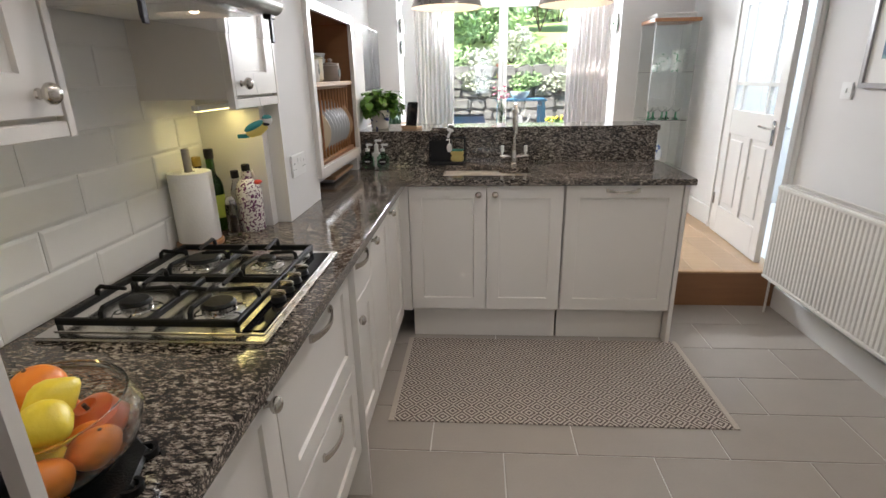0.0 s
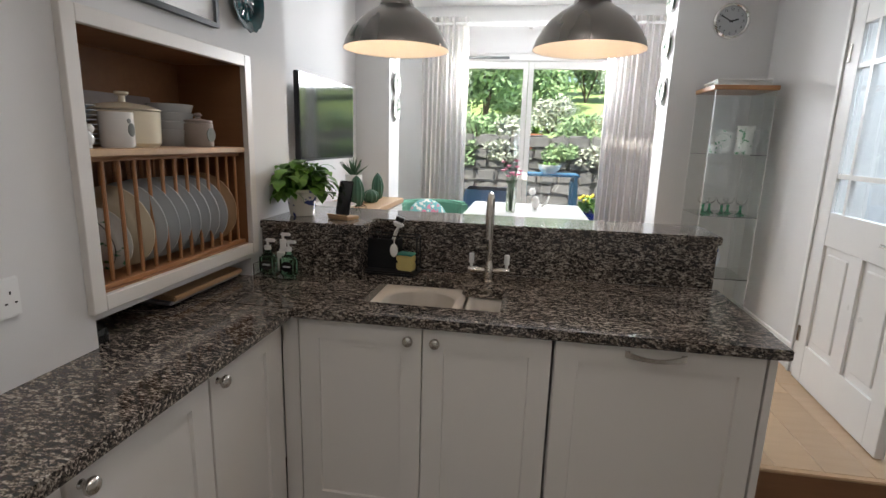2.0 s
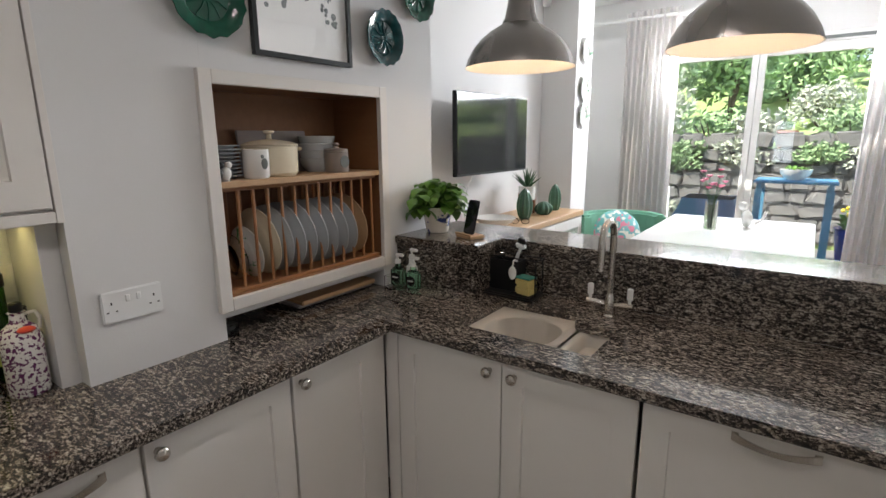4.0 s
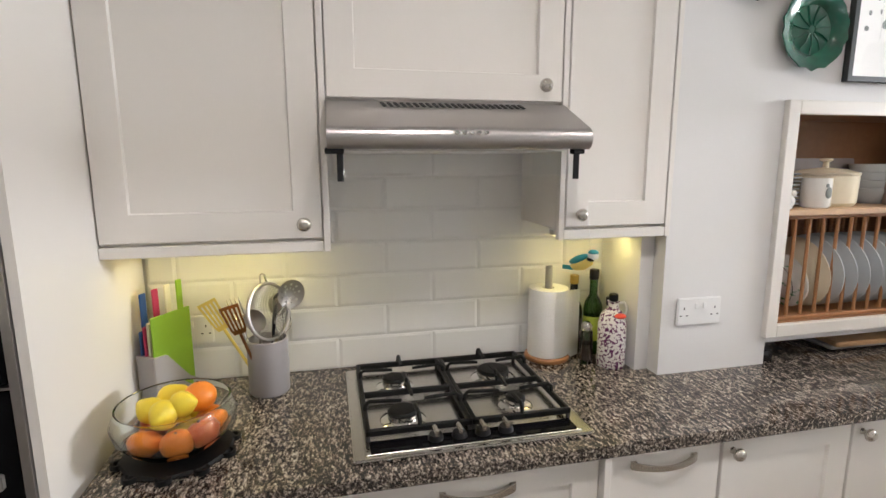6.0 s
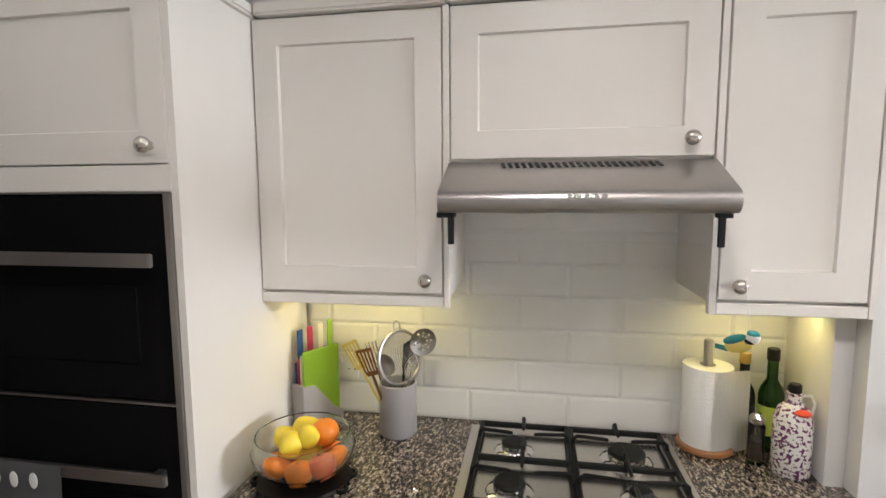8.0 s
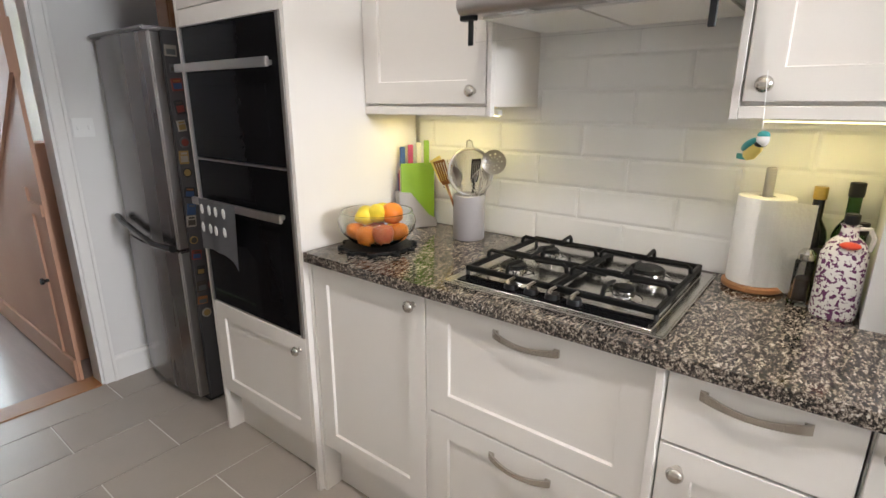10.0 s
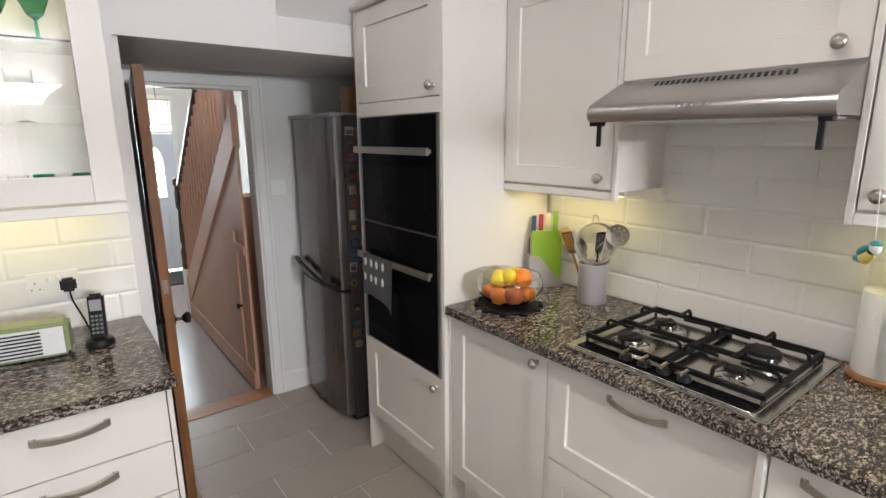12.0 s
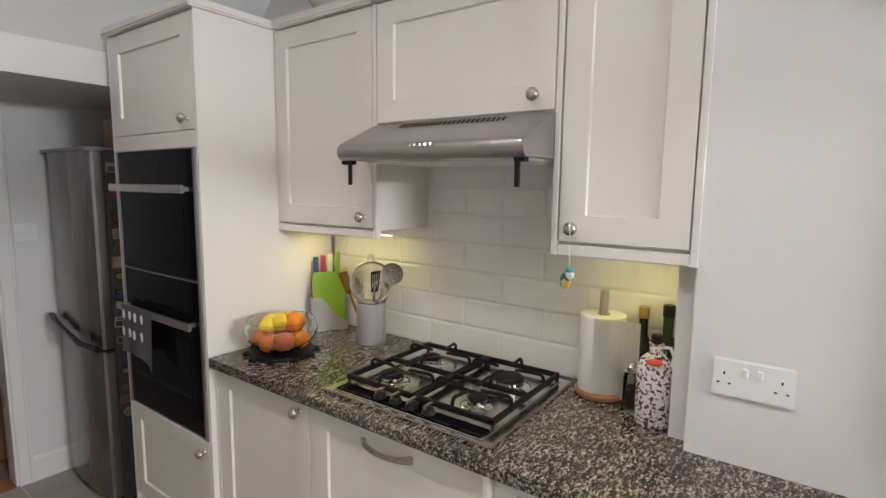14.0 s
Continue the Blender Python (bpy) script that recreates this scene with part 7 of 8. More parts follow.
def cactus(x, y, r, h, label):
    b = bmesh.new()
    seg, nh = 40, 10
    rings = []
    for j in range(nh + 1):
        f = j / nh
        rr = r * (math.sin(math.pi * (0.14 + 0.86 * f)) ** 0.6 if f < 1 else 0.05)
        rings.append([b.verts.new((rr * (1 + 0.09 * math.cos(10 * 2 * math.pi * i / seg)) * math.cos(2 * math.pi * i / seg), rr * (1 + 0.09 * math.cos(10 * 2 * math.pi * i / seg)) * math.sin(2 * math.pi * i / seg), h * f)) for i in range(seg)])
    for p, q in zip(rings, rings[1:]):
        for i in range(seg):
            b.faces.new((p[i], p[(i + 1) % seg], q[(i + 1) % seg], q[i]))
    b.faces.new(rings[0][::-1])
    b.faces.new(rings[-1])
    tagged(obj("ceramic_cactus", b, "cactus", None, T(x, y, ST + 0.001), True), label, "ornament", "ceramic cacti")


cactus(-0.60, 4.72, 0.052, 0.21, "tall green ceramic cactus on the sideboard")
cactus(-0.58, 4.98, 0.062, 0.095, "small round green ceramic cactus on the sideboard")
cactus(-0.60, 5.22, 0.045, 0.20, "slender green ceramic cactus on the sideboard")
sp_ = thing("succulent_pot", T(-0.70, 4.95, ST + 0.001), "spiky succulent in a white pot on a wooden stand", "plant")
for a in (45, 135, 225, 315):
    part("leg", box(-0.008, 0.008, -0.008, 0.008, 0, 0.15), "riser", sp_).matrix_basis = T(0.055 * math.cos(radians(a)), 0.055 * math.sin(radians(a)), 0)
part("pot", lathe([(0, 0.1), (0.05, 0.1), (0.06, 0.105), (0.062, 0.20), (0.056, 0.20), (0.052, 0.185), (0, 0.185)], 24), "ceramic", sp_, smooth=True)
for k in range(22):
    a, t_ = random.uniform(0, 360), random.uniform(5, 55)
    part("leaf", lathe([(0, 0), (0.009, 0.01), (0.007, 0.06), (0, 0.15)], 5), "dkleaf", sp_).matrix_basis = T(0, 0, 0.185) @ R(a, "Z") @ R(t_, "Y")
tagged(obj("fruit_dish", lathe([(0, 0), (0.05, 0), (0.11, 0.035), (0.13, 0.06), (0.127, 0.062), (0.105, 0.04), (0, 0.008)], 32), "ceramic", None, T(-0.60, 4.32, ST + 0.001), True), "wide white ceramic bowl on the sideboard", "bowl")
gs = thing("spectacles", T(-0.52, 4.50, ST + 0.001) @ R(30, "Z"), "folded dark spectacles on the sideboard", "spectacles")
for s_ in (-1, 1):
    part("rim", tube([(s_ * 0.033 + 0.024 * math.cos(a), 0, 0.02 + 0.018 * math.sin(a)) for a in ang], 0.002, 5, True), "black", gs)
    part("temple", tube([(s_ * 0.058, 0, 0.03), (s_ * 0.05, 0.11, 0.012)], 0.002, 5), "black", gs)

ck = thing("wall_clock", T(1.90, 5.499, 2.432), "round silver wall clock showing about ten to three", "clock")
part("rim", lathe([(0.098, 0), (0.118, 0), (0.118, 0.03), (0.108, 0.036), (0.1, 0.03), (0.098, 0)], 48, R(90, "X")), "chrome", ck, smooth=True)
part("face", cyl(0.1, 0.002, 0.012, 40, R(90, "X")), mat("clock_face", (0.50, 0.51, 0.52), 0.5), ck)
for nm, a, l, w_ in (("hour_hand", 75, 0.05, 0.005), ("minute_hand", -60, 0.078, 0.0035)):
    part(nm, moved(box(-w_, w_, -0.015, -0.0135, -0.012, l), R(a, "Y")), "black", ck)
for k in range(12):
    cu = bpy.data.curves.new("numeral", "FONT")
    cu.body, cu.size, cu.align_x, cu.align_y, cu.extrude = str(12 if k == 0 else k), 0.026, "CENTER", "CENTER", 0.0004
    tmp = bpy.data.objects.new("numeral", cu)
    scene.collection.objects.link(tmp)
    me = bpy.data.meshes.new_from_object(tmp)
    bpy.data.objects.remove(tmp)
    me.materials.clear()
    me.materials.append(M["black"])
    o = new("numeral", me)
    o.parent = ck
    o.matrix_basis = T(0.08 * math.sin(math.pi * k / 6), -0.0135, 0.08 * math.cos(math.pi * k / 6)) @ R(90, "X")

gc = thing("display_cabinet", T(1.735, 5.095, DF), "slim glass display cabinet with a wooden top", "display cabinet")
cw_, cdp, chh = 0.375, 0.385, 1.68
part("base", box(0, cw_, 0, cdp, 0, 0.04, 0.003), "pine", gc)
part("top", box(-0.012, cw_ + 0.012, -0.012, cdp, chh, chh + 0.03, 0.003), "pine", gc, "reddish wooden top")
for nm, b_ in (("pane", box(0.002, cw_ - 0.002, 0, 0.004, 0.0405, chh - 0.0005)), ("pane", box(0, 0.004, 0.0045, cdp, 0.0405, chh - 0.0005)), ("pane", box(cw_ - 0.004, cw_, 0.0045, cdp, 0.0405, chh - 0.0005))):
    part(nm, b_, "gglass", gc).visible_shadow = False
for z in (0.40, 0.84, 1.26):
    part("shelf", box(0.005, cw_ - 0.005, 0.006, cdp - 0.005, z, z + 0.006), "gglass", gc).visible_shadow = False
for x in (0.0, cw_ - 0.006):
    part("edge_strip", box(x, x + 0.006, -0.003, -0.0002, 0.0405, chh - 0.0005), "chrome", gc)


def in_cab(u, v, z):
    return T(1.735 + u, 5.095 + v, DF + z)


tagged(obj("side_plate", plate_bm(0.085, 0.012), "sprig", None, in_cab(0.17, 0.25, 1.352) @ R(78, "X"), True), "white plate with green sprigs in the display cabinet", "plate")
jg = thing("floral_pitcher", in_cab(0.285, 0.17, 1.2665), "white pitcher with green leaves in the display cabinet", "jug")
part("body", lathe([(0, 0), (0.05, 0), (0.055, 0.01), (0.052, 0.14), (0.058, 0.19), (0.055, 0.19), (0.048, 0.14), (0, 0.012)], 24), "sprig", jg, smooth=True)
part("handle", tube([(0.05, 0, 0.17), (0.09, 0, 0.16), (0.09, 0, 0.08), (0.052, 0, 0.05)], 0.006, 8), "ceramic", jg, smooth=True)
mug("teacup", in_cab(0.09, 0.12, 1.2665), 0.036, 0.06, "sprig", "white teacup with green sprigs in the display cabinet")
for k in range(5):
    sg_ = thing("stem_glass", in_cab(0.06 + 0.062 * k, 0.13 + 0.06 * (k % 2), 0.8465), "clear glass on a dark green stem in the display cabinet", "glass", "green stemmed glasses")
    part("stem", lathe([(0, 0), (0.03, 0), (0.031, 0.004), (0.012, 0.012), (0.007, 0.045), (0.012, 0.062), (0, 0.066)], 18), "goblet", sg_, "dark green stem and foot", True)
    part("bowl", lathe([(0, 0.0665), (0.02, 0.072), (0.034, 0.09), (0.036, 0.115), (0.034, 0.115), (0.032, 0.091), (0.018, 0.075), (0, 0.07)], 20), "glass", sg_, smooth=True)
tagged(obj("blue_plate", plate_bm(0.11, 0.015), "bluewhite", None, in_cab(0.15, 0.25, 0.515) @ R(78, "X"), True), "blue and white patterned plate in the display cabinet", "plate")
nwp = thing("newspapers", in_cab(0.19, 0.17, chh + 0.0305), "folded newspapers on the display cabinet", "newspapers")
for k in range(4):
    part("paper", moved(box(-0.17, 0.17, -0.12, 0.12, 0, 0.011, 0.003), T(0.008 * (k % 2), 0.01 * (k % 3), 0.0115 * k) @ R(3 * (k % 3) - 3, "Z")), "card", nwp)
for x, y0, z, r, mt in ((1.543, 5.66, 2.62, 0.11, "sprig"), (1.543, 5.66, 2.30, 0.11, "sprig"), (1.543, 5.66, 1.97, 0.105, "sprig")):
    tagged(obj("wall_plate", plate_bm(r, 0.02), mt, None, T(x - 0.005, y0, z) @ R(-90, "Y"), True), "white plate with a green pattern on the reveal", "plate", "plates on the reveals")
for z, r in ((2.28, 0.10), (2.0, 0.10), (1.80, 0.10)):
    tagged(obj("wall_plate", plate_bm(r, 0.02), "sprig", None, T(-0.588 + 0.005, 5.66, z) @ R(90, "Y"), True), "white plate with a green pattern on the reveal", "plate", "plates on the reveals")
tagged(obj("alarm_sensor", lathe([(0, -0.05), (0.028, -0.045), (0.035, 0), (0.03, 0.04), (0, 0.05)], 16), "plastic", None, T(-0.83, 5.46, 2.655), True), "white alarm sensor in the ceiling corner", "sensor")

# garden doors
wd = thing("window_1", T(0, 6.80, 0), "white framed glazed garden doors", "window", kind="structure")
part("outer_frame", join(box(-0.45, -0.39, -0.04, 0.03, DF, 2.42), box(1.49, 1.55, -0.04, 0.03, DF, 2.42), box(-0.3898, 1.4898, -0.04, 0.03, 2.35, 2.42)), "trim", wd)
for a, b_ in ((-0.388, 0.494), (0.498, 1.488)):
    le = part("door_leaf", join(box(a, a + 0.05, -0.03, 0.02, DF + 0.03, 2.348, 0.003), box(b_ - 0.05, b_, -0.03, 0.02, DF + 0.03, 2.348, 0.003), box(a + 0.0502, b_ - 0.0502, -0.0295, 0.0195, 2.275, 2.348, 0.003), box(a + 0.0502, b_ - 0.0502, -0.0295, 0.0195, DF + 0.03, DF + 0.11, 0.003)), "trim", wd)
    part("pane", box(a + 0.0502, b_ - 0.0502, -0.006, 0.0, DF + 0.1105, 2.2745), "glass", le).visible_shadow = False
part("handle", box(0.45, 0.47, -0.055, -0.03, 1.15, 1.35, 0.004), "plastic", wd)
for a in (-0.12, 0.88):
    part("trickle_vent", box(a, a + 0.42, -0.048, -0.0405, 2.365, 2.39, 0.002), "inkgrey", wd)
cp = tagged(obj("curtain_pole", cyl(0.017, -1.05, 2.0, 14, T(0, 6.58, 2.66) @ R(90, "Y")), "trim"), "long white curtain pole above the garden doors", "curtain pole")
part("bracket", box(0.48, 0.51, 6.58, 6.749, 2.645, 2.675), "trim", cp)


def curtain(x0, x1, seed):
    rnd = random.Random(seed)
    b = bmesh.new()
    n_, m_ = 96, 8
    ph_ = [rnd.uniform(0, 6.28) for _ in range(3)]
    rows_ = []
    for j in range(m_ + 1):
        f = j / m_
        z = 2.72 - f * (2.72 - DF - 0.02)
        row = []
        for i in range(n_ + 1):
            s_ = i / n_
            amp = 0.018 + 0.022 * min(1, f * 2)
            y = 6.58 + amp * math.sin(s_ * 2 * math.pi * 9 + ph_[0] + 0.5 * f) + 0.012 * math.sin(s_ * 2 * math.pi * 4 + ph_[1] + f)
            row.append(b.verts.new((x0 + (x1 - x0) * (s_ + 0.02 * math.sin(7 * s_ + 3 * f)), y, z)))
        rows_.append(row)
    for j in range(m_):
        for i in range(n_):
            b.faces.new((rows_[j][i], rows_[j][i + 1], rows_[j + 1][i + 1], rows_[j + 1][i]))
    bmesh.ops.solidify(b, geom=b.faces[:], thickness=0.002)
    return tagged(obj("curtain", b, "curtain", None, None, True), "long pale grey striped linen curtain", "curtain", "garden door curtains")


curtain(-0.56, -0.10, 1)
curtain(1.22, 1.72, 2)

dt = thing("dining_table", T(0.55, 5.45, DF), "white topped dining table in the bay", "table")
part("tabletop", box(-0.48, 0.48, -0.72, 0.72, 0.715, 0.75, 0.006, 2), "tablewhite", dt)
for sx in (-1, 1):
    for sy in (-1, 1):
        part("leg", box(sx * 0.42 - 0.03, sx * 0.42 + 0.03, sy * 0.65 - 0.03, sy * 0.65 + 0.03, 0, 0.7145, 0.003), "tablewhite", dt)
vs = thing("flower_vase", T(0.43, 5.5, DF + 0.7505), "glass vase of pink flowers on the table", "vase")
part("vase", lathe([(0, 0), (0.036, 0), (0.04, 0.005), (0.042, 0.2), (0.039, 0.2), (0.036, 0.01), (0, 0.01)], 22), "gglass", vs, smooth=True)
random.seed(8)
for k in range(13):
    a, r_, h_ = random.uniform(0, 6.28), random.uniform(0.02, 0.10), random.uniform(0.27, 0.40)
    part("stem", tube([(0.01 * math.cos(a), 0.01 * math.sin(a), 0.015), (0.3 * r_ * math.cos(a), 0.3 * r_ * math.sin(a), 0.2), (r_ * math.cos(a), r_ * math.sin(a), h_)], 0.0022, 5), "dkleaf", vs)
    fl_ = bmesh.new()
    for q in range(6):
        join(fl_, moved(ball(0.014, T(0.012, 0, 0.004), 8, 6, (1, 0.7, 0.35)), R(60 * q, "Z") @ R(-30, "Y")))
    part("flower", moved(fl_, T(r_ * math.cos(a), r_ * math.sin(a), h_)), "pinkfl", vs, "pink flower head", True)
ct = tagged(obj("ceramic_cat", join(ball(0.045, T(0, 0, 0.06), squash=(0.8, 1.2, 1.3)), ball(0.03, T(-0.03, 0, 0.15)), lathe([(0.008, 0), (0, 0.025)], 8, T(-0.045, 0, 0.17)), lathe([(0.008, 0), (0, 0.025)], 8, T(-0.015, 0, 0.17)), tube([(0.05, 0, 0.03), (0.09, 0, 0.06), (0.11, 0, 0.12)], 0.01, 8)), "ceramic", None, T(0.63, 5.72, DF + 0.7505), True), "white ceramic cat ornament on the table", "ornament")
ac = thing("armchair", T(-0.30, 5.95, DF) @ R(35, "Z"), "mint green upholstered armchair with wooden arms", "armchair")
part("seat", box(-0.27, 0.27, -0.27, 0.25, 0.30, 0.43, 0.04, 3), "mint", ac, smooth=True)
arc_o = [(0.36 * math.cos(radians(a)), 0.02 + 0.32 * math.sin(radians(a))) for a in range(-15, 196, 15)]
arc_i = [(0.27 * math.cos(radians(a)), 0.02 + 0.23 * math.sin(radians(a))) for a in range(195, -16, -15)]
part("backrest", prism(arc_o + arc_i, "z", 0.32, 0.74, 0.02), "mint", ac, smooth=True)
for sx in (-1, 1):
    part("arm", box(sx * 0.31 - 0.03, sx * 0.31 + 0.03, -0.30, 0.15, 0.55, 0.58, 0.008, 2), "oak", ac)
    for yy in (-0.26, 0.2):
        part("leg", cyl(0.018, 0, 0.30, 10, T(sx * 0.25, yy, 0)), "oak", ac)
cq = tagged(obj("cushion", ball(0.20, None, 20, 12, (1, 0.28, 1)), "cushion", None, T(-0.33, 5.93, DF + 0.58) @ R(35, "Z") @ R(-20, "X") @ R(42, "Y"), True), "floral cushion in blue, pink and green", "cushion")

# ---------------- garden ----------------
PZ = 0.20
gy = [(7.0, PZ), (9.55, PZ), (9.75, 1.40), (12.5, 1.75), (16, 2.6), (24, 4.0), (60, 6.0), (600, 6.0)]
b = bmesh.new()
prev = None
for y, z in [(-600, -0.06), (6.951, -0.06)] + gy:
    cur = [b.verts.new((x, y, z)) for x in (-600, -8, -2, 2, 8, 600)]
    if prev:
        for i in range(5):
            b.faces.new((prev[i], prev[i + 1], cur[i + 1], cur[i]))
    prev = cur
bmesh.ops.recalc_face_normals(b, faces=b.faces)
setting("ground", b, "grass", "sloping garden ground with lawn", "ground")
pv = setting("patio", box(-4, 5, 6.96, 9.5, PZ - 0.05, PZ + 0.02), "stone", "pale stone patio outside the garden doors", "pavement")

random.seed(21)
rwall = tagged(obj("retaining_wall", box(-5, 6, 9.56, 9.8, 0.0, 1.44), "mortar"), "rough grey stone retaining wall in the garden", "garden wall", kind="structure")
smeshes = []
for k in range(10):
    sb_ = box(-0.5, 0.5, -0.3, 0.3, -0.42, 0.42, 0.13, 2)
    for v in sb_.verts:
        v.co += Vector([random.uniform(-0.05, 0.05) for _ in range(3)])
        v.co.x += 0.18 * v.co.z * (k % 3 - 1)
    me = bpy.data.meshes.new("stone")
    sb_.to_mesh(me)
    sb_.free()
    me.materials.append(M["stone"])
    smeshes.append(me)
z = PZ + 0.08
while z < 1.5:
    x = -1.6 + random.uniform(0, 0.2)
    hgt = random.uniform(0.14, 0.22)
    while x < 2.9:
        w_ = random.uniform(0.16, 0.38)
        piece("stone", random.choice(smeshes), rwall, T(x + w_ / 2, 9.545 + random.uniform(-0.03, 0.03), z + hgt / 2) @ R(random.uniform(-8, 8), "Y") @ Matrix.Diagonal((w_ * 0.98, 0.20, hgt * 1.16, 1)))
        x += w_
    z += hgt


def shrub(name, x, y, z, rx, ry, rz, n_, size, mt, label, cat="shrub", stems=5, trunk=0.0):
    t = thing(name, T(x, y, z), label, cat)
    tr = bmesh.new()
    for k in range(stems):
        a = random.uniform(0, 6.28)
        join(tr, tube([(0, 0, 0), (0.3 * rx * math.cos(a), 0.3 * ry * math.sin(a), trunk + rz * 0.6), (0.6 * rx * math.cos(a), 0.6 * ry * math.sin(a), trunk + rz * 1.4)], [0.012 + 0.012 * rz, 0.009 + 0.006 * rz, 0.005], 6))
    part("stems" if not trunk else "trunk", tr, "bark", t)
    lobes_ = [(Vector((random.uniform(-0.6, 0.6) * rx, random.uniform(-0.6, 0.6) * ry, random.uniform(0.4, 1.6) * rz)), random.uniform(0.3, 0.6)) for _ in range(16)]
    vs_, fs_ = [], []
    for k in range(n_):
        c, s_ = random.choice(lobes_)
        d = Vector((random.gauss(0, 1), random.gauss(0, 1), random.gauss(0, 1))).normalized() * random.uniform(0.55, 1.0)
        p = c + Vector((d.x * rx * s_, d.y * ry * s_, d.z * rz * s_ + trunk))
        u = Vector((random.gauss(0, 1), random.gauss(0, 1), random.gauss(0, 1))).normalized()
        w_ = u.orthogonal().normalized()
        l_ = size * random.uniform(0.6, 1.4)
        i0 = len(vs_)
        vs_ += [p - u * l_, p + w_ * l_ * 0.4, p + u * l_, p - w_ * l_ * 0.4]
        fs_.append((i0, i0 + 1, i0 + 2, i0 + 3))
    me = bpy.data.meshes.new("leaves")
    me.from_pydata(vs_, [], fs_)
    me.materials.append(M[mt])
    o = new("leaves", me)
    o.parent = t
    tagged(o, kind="stuff")
    return t


for x, y, rx, rz, mt, n_ in ((-1.2, 10.2, 0.7, 0.5, "palefol", 900), (-0.3, 10.1, 0.5, 0.3, "foliage", 700), (0.25, 10.0, 0.45, 0.28, "palefol", 700), (1.35, 10.0, 0.6, 0.28, "foliage", 800), (2.2, 10.1, 0.6, 0.35, "palefol", 700)):
    shrub("flowering_shrub", x, y, 1.46, rx, 0.5, rz, n_, 0.05, mt, "low leafy shrub on top of the garden wall", "shrub")
for x, z, rx, rz, mt in ((-0.5, 1.15, 0.35, 0.22, "foliage"), (0.15, 1.25, 0.40, 0.18, "palefol"), (0.95, 1.28, 0.35, 0.15, "foliage"), (1.6, 1.2, 0.35, 0.2, "palefol"), (-0.75, 0.35, 0.30, 0.25, "palefol")):
    shrub("wall_creeper", x, 9.46, z, rx, 0.12, rz, 600, 0.04, mt, "leafy creeper trailing over the stone wall", "shrub", 3)
shrub("pale_shrub", 0.95, 12.6, 1.75, 0.6, 0.5, 0.40, 1600, 0.05, "palefol", "rounded silvery shrub on the upper lawn", "shrub")
for x, y, h in ((-1.6, 12.0, 1.2), (-0.5, 13.2, 1.3), (0.4, 15.0, 1.1), (-2.9, 13.5, 1.6), (2.0, 16.5, 1.1), (3.4, 16.0, 1.3), (1.0, 18.5, 1.4), (-1.2, 17.5, 1.8), (4.5, 13.5, 1.3), (-4.5, 15, 1.8), (2.9, 19.5, 1.8), (0, 22, 2.0), (-3, 21, 2.2), (5.5, 20, 2.2)):
    shrub("garden_tree", x, y, 1.5 if y < 13 else (1.9 if y < 16 else 2.7), 1.15, 0.9, h, 4200, 0.085, "foliage" if (x * 7) % 2 < 1.4 else "palefol", "leafy garden tree behind the lawn", "tree", 4, 0.25)
for x, y in ((1.75, 13.4), (2.0, 13.4), (2.25, 13.5), (0.62, 9.9)):
    pt = thing("terracotta_pot", T(x, y, 1.85 if y > 12 else 1.46), "terracotta flower pot with a small plant", "pot", "garden pots")
    part("pot", lathe([(0, 0), (0.08, 0), (0.12, 0.2), (0.135, 0.2), (0.135, 0.24), (0.11, 0.24), (0, 0.2)], 20), "terracotta", pt, smooth=True)
    for k in range(14):
        piece("leaf", leaf_meshes[1], pt, T(random.uniform(-0.05, 0.05), random.uniform(-0.05, 0.05), 0.24) @ R(random.uniform(0, 360), "Z") @ R(random.uniform(-80, -20), "Y") @ Matrix.Diagonal((2, 2, 2, 1)))

gt = thing("garden_table", T(0.83, 8.15, PZ + 0.02), "weathered blue slatted garden table", "table")
for k in range(7):
    part("slat", box(-0.36, 0.36, -0.28 + k * 0.082, -0.207 + k * 0.082, 0.93, 0.955, 0.004), "gardenblue", gt)
for sx in (-1, 1):
    part("rail", box(sx * 0.31 - 0.02, sx * 0.31 + 0.02, -0.27, 0.27, 0.86, 0.9295), "gardenblue", gt)
    for sy in (-1, 1):
        part("leg", box(sx * 0.31 - 0.03, sx * 0.31 + 0.03, sy * 0.24 - 0.03, sy * 0.24 + 0.03, 0, 0.8595), "gardenblue", gt)
wp = thing("white_planter", T(0.82, 8.15, PZ + 0.976), "white bowl planter with a succulent on the table", "planter")
part("bowl", lathe([(0, 0), (0.07, 0), (0.13, 0.05), (0.15, 0.11), (0.14, 0.11), (0, 0.09)], 24), "ceramic", wp, smooth=True)
for k in range(30):
    piece("leaf", leaf_meshes[0], wp, T(random.uniform(-0.1, 0.1), random.uniform(-0.1, 0.1), 0.1) @ R(random.uniform(0, 360), "Z") @ R(random.uniform(-80, -20), "Y"))
gch = thing("garden_bench", T(0.02, 8.3, PZ + 0.02), "wooden garden table under a blue cloth", "table")
part("tabletop", box(-0.26, 0.26, -0.25, 0.25, 0.66, 0.70), "pine", gch)
for sx in (-1, 1):
    for sy in (-1, 1):
        part("leg", box(sx * 0.22 - 0.025, sx * 0.22 + 0.025, sy * 0.21 - 0.025, sy * 0.21 + 0.025, 0, 0.6595), "pine", gch)
clb = bmesh.new()
pr_ = [(-0.40, 0.42), (-0.30, 0.60), (-0.265, 0.715), (0.265, 0.715), (0.29, 0.60), (0.30, 0.46)]
r0 = [clb.verts.new((x, -0.262, z)) for x, z in pr_]
r1 = [clb.verts.new((x, 0.262, z)) for x, z in pr_]
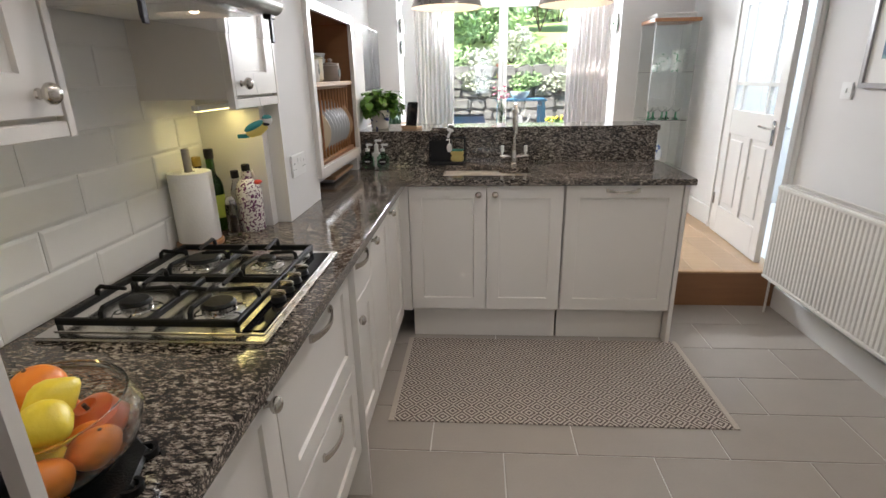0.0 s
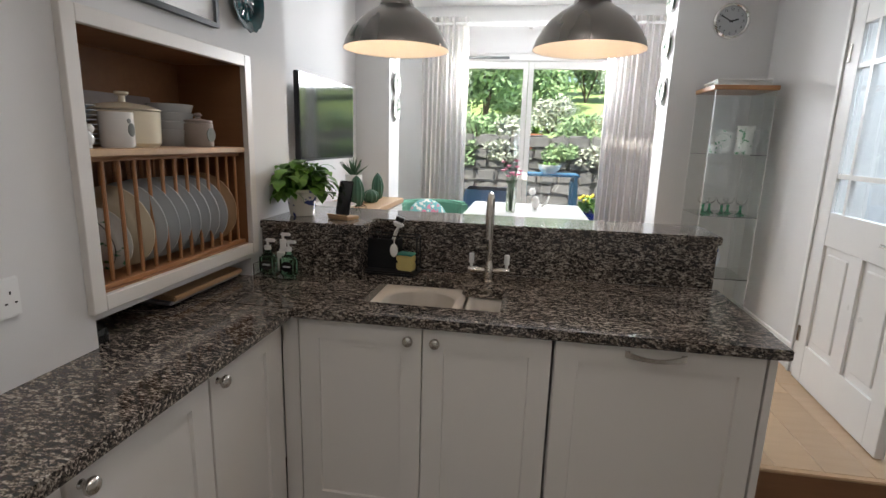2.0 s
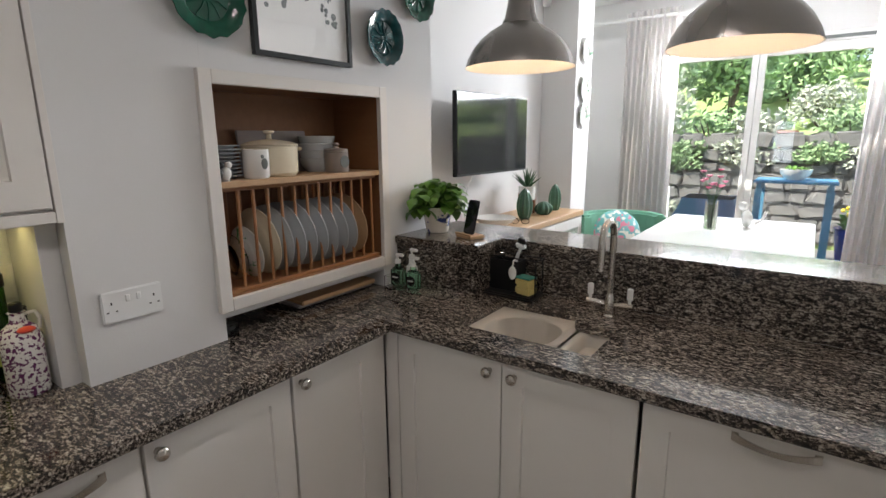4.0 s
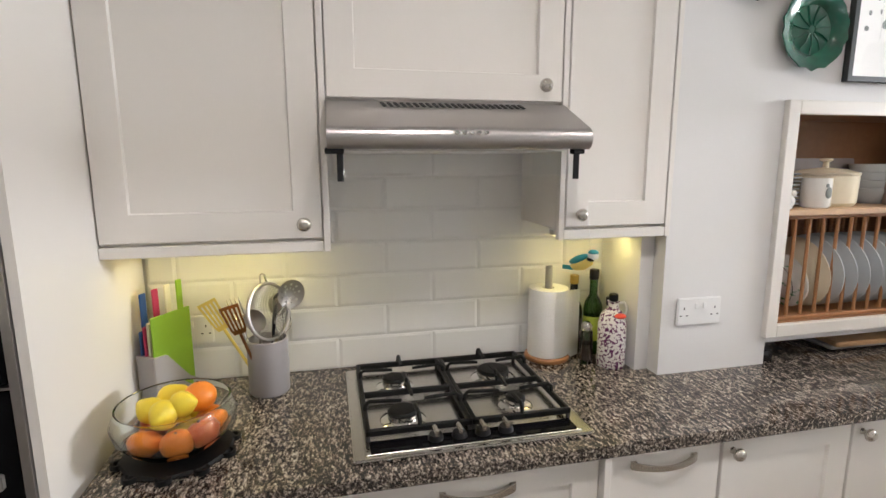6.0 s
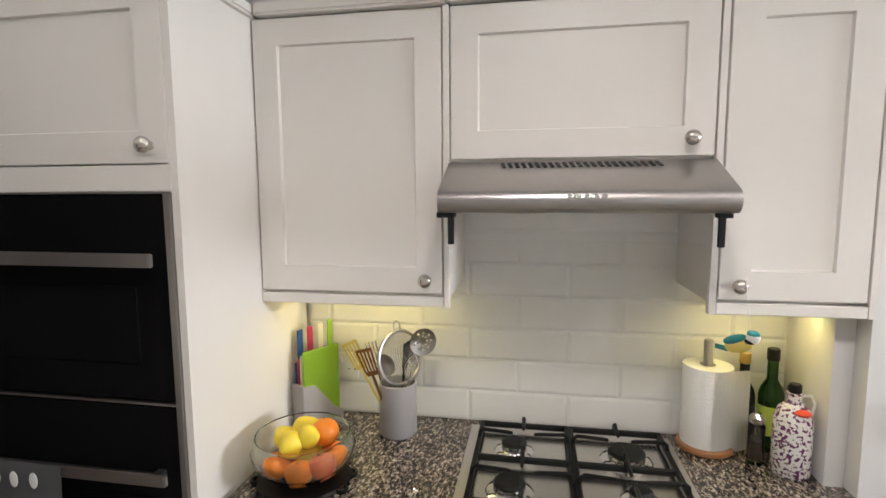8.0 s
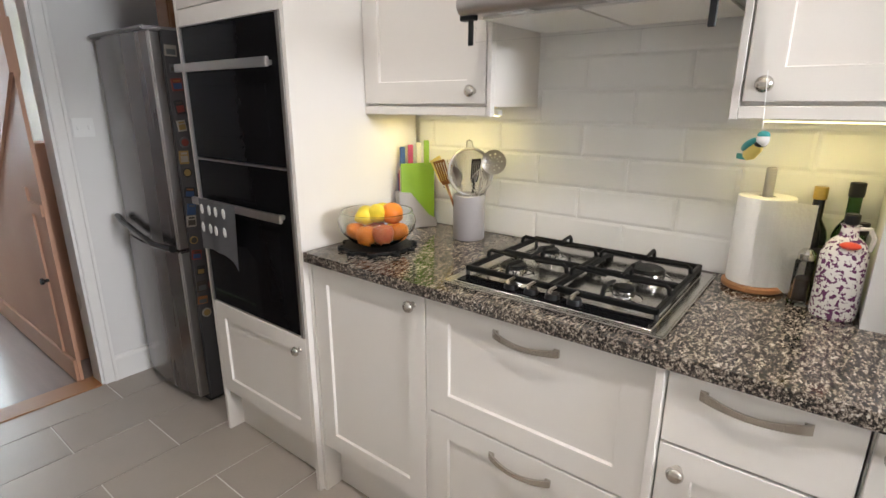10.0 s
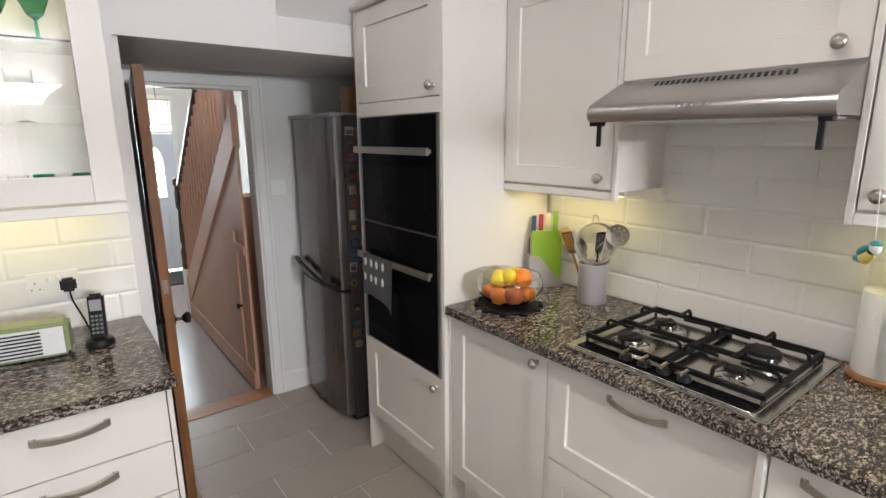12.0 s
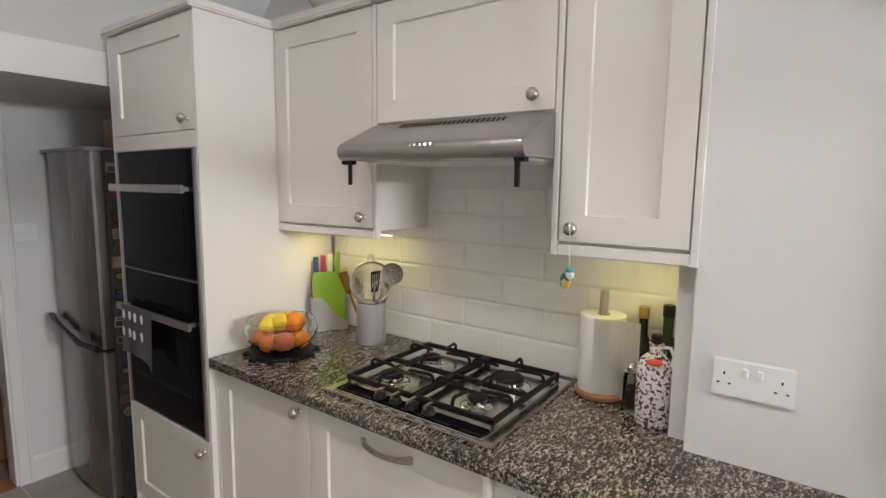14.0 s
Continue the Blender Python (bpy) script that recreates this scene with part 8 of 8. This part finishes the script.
r2 = [clb.verts.new((x * 0.96, -0.30, z - 0.27 if 0 < i < 5 else z - 0.15)) for i, (x, z) in enumerate(pr_)]
for i in range(5):
    clb.faces.new((r0[i], r0[i + 1], r1[i + 1], r1[i]))
    clb.faces.new((r2[i], r2[i + 1], r0[i + 1], r0[i]))
bmesh.ops.solidify(clb, geom=clb.faces[:], thickness=0.004)
tagged(obj("blue_tablecloth", clb, "cloth", None, T(0.02, 8.3, PZ + 0.02), True), "blue cloth draped over the garden table", "tablecloth")
bp_ = thing("blue_planter", T(1.42, 8.6, PZ + 0.021), "glazed blue planter with yellow flowers", "planter")
part("pot", lathe([(0, 0), (0.14, 0), (0.2, 0.4), (0.21, 0.42), (0.18, 0.42), (0, 0.36)], 24), mat("cobalt_glaze", (0.02, 0.05, 0.30), 0.2), bp_, smooth=True)
for k in range(60):
    piece("leaf", leaf_meshes[1], bp_, T(random.uniform(-0.14, 0.14), random.uniform(-0.14, 0.14), 0.4 + random.uniform(0, 0.15)) @ R(random.uniform(0, 360), "Z") @ R(random.uniform(-80, -10), "Y") @ Matrix.Diagonal((1.6, 1.6, 1.6, 1)))
for k in range(14):
    part("flower", ball(0.022, T(random.uniform(-0.16, 0.16), random.uniform(-0.16, 0.16), 0.55 + random.uniform(0, 0.12)), 8, 6), "lemon", bp_, "yellow flower head", True)
gwc = thing("garden_chair", T(-0.55, 8.0, PZ + 0.02) @ R(20, "Z"), "white curved metal garden chair", "chair")
part("backrest", tube([(-0.2, 0.2, 0.42), (-0.2, 0.22, 0.8), (-0.12, 0.23, 0.95), (0, 0.235, 1.0), (0.12, 0.23, 0.95), (0.2, 0.22, 0.8), (0.2, 0.2, 0.42)], 0.012, 8), "trim", gwc, smooth=True)
part("seat", cyl(0.21, 0.42, 0.44, 24, None, 0.005), "trim", gwc)
for sx in (-1, 1):
    for sy in (-1, 1):
        part("leg", tube([(sx * 0.15, sy * 0.15, 0.42), (sx * 0.2, sy * 0.2, 0)], 0.011, 8), "trim", gwc)

bd2 = tagged(obj("backdrop_street", box(-9, 9, -12.1, -12, -1, 7), "street"), "bright hazy daylight beyond the front door", "backdrop", kind="structure")


# ---------------- pieces of floors and walls ----------------


def bevel_tile(w, h, t, edge, drop):
    """A tile lying in x (width) and z (height), its face towards -y."""
    b = bmesh.new()
    back = [b.verts.new((x, 0, z)) for x, z in ((0, 0), (w, 0), (w, h), (0, h))]
    rim = [b.verts.new((x, -t + drop, z)) for x, z in ((0, 0), (w, 0), (w, h), (0, h))]
    face = [b.verts.new((x, -t, z)) for x, z in ((edge, edge), (w - edge, edge), (w - edge, h - edge), (edge, h - edge))]
    for p, q in ((back, rim), (rim, face)):
        for i in range(4):
            b.faces.new((p[i], p[(i + 1) % 4], q[(i + 1) % 4], q[i]))
    b.faces.new(face)
    bmesh.ops.recalc_face_normals(b, faces=b.faces)
    return b


def mesh_of(name, bm, material):
    me = bpy.data.meshes.new(name)
    bm.to_mesh(me)
    bm.free()
    me.materials.append(M[material])
    return me


def tiled(name, m, u0, u1, z0, z1, joint, label):
    """A splashback of bevelled tiles in running bond; m places the plane, u along it."""
    back = tagged(obj(name, box(u0, u1, -0.0075, 0, z0, z1), "grout"), label, "splashback", kind="structure")
    back.matrix_basis = m
    pw, ph, g, cache = 0.3135, 0.1045, 0.002, {}
    row, z = 0, z0
    while z < z1 - 0.01:
        h = min(ph, z1 - z) - g
        off = joint + (pw / 2 if row % 2 else 0)
        k = math.floor((u0 - off) / pw)
        while off + k * pw < u1:
            a, c = max(u0, off + k * pw), min(u1, off + (k + 1) * pw - g)
            k += 1
            if c - a < 0.012:
                continue
            key = (round(c - a, 4), round(h, 4))
            if key not in cache:
                cache[key] = mesh_of("tile", bevel_tile(c - a, h, 0.004, 0.009, 0.0022), "tile")
            piece("tile", cache[key], back, T(a, -0.0075, z) @ R(random.uniform(-0.12, 0.12), "Z"))
        row += 1
        z += ph
    return back


tiled("splashback_west", T(XT, 0, 0) @ R(90, "Z"), 0.52, 2.007, WT + 0.002, 1.80, 1.073 - 0.3135 * 2, "glossy white bevelled brick tiles behind the hob")
tiled("splashback_south", T(2.19, YB, 0) @ R(180, "Z"), 0.0, 1.42, 0.967, 1.47, 0.1, "glossy white bevelled brick tiles behind the side worktop")

fl = tagged(obj("floor", box(-0.85, 2.2, -1.1, 3.55, -0.05, -0.004), "fgrout"), "grey stone-look floor tiles in running bond", "floor", kind="structure")
cache = {}
py, px = 0.3065, 0.622
for k in range(-4, 11):
    y0 = max(-1.04, 0.108 + k * py)
    y1 = min(3.46, 0.108 + (k + 1) * py - 0.006)
    if y1 - y0 < 0.02:
        continue
    off = 0.311 if k % 2 else 0.0
    for j in range(-2, 5):
        x0, x1 = max(-0.83, off + j * px), min(2.19, off + (j + 1) * px - 0.006)
        if x1 - x0 < 0.02 or (y1 < YB and x0 > 0.72):
            continue
        key = (round(x1 - x0, 4), round(y1 - y0, 4))
        if key not in cache:
            cache[key] = mesh_of("floor_tile", box(0, key[0], 0, key[1], -0.0045, 0, 0.001), "floor")
        piece("floor_tile", cache[key], fl, T(x0, y0, random.uniform(-0.0003, 0.0003)))

dfl = tagged(obj("floor_dining", join(box(1.345, 2.2, 3.475, 3.7, DF - 0.06, DF - 0.012), box(-1.1, 2.2, 3.701, 6.75, DF - 0.06, DF - 0.012)), "oakfloor"), "pale oak plank floor of the dining room", "floor", kind="structure")
cache = {}
for j in range(17):
    x0 = -1.0 + j * 0.19
    y = 3.475 if x0 >= 1.34 else 3.71
    y -= random.uniform(0, 0.9)
    while y < 6.74:
        a, c = max(y, 3.475 if x0 >= 1.33 else 3.71), min(y + 1.2, 6.74)
        y += 1.203
        if c - a < 0.05:
            continue
        key = round(c - a, 3)
        if key not in cache:
            cache[key] = mesh_of("plank", box(0, 0.187, 0, key, -0.012, 0, 0.0012), "oakfloor")
        piece("plank", cache[key], dfl, T(x0, a, DF))
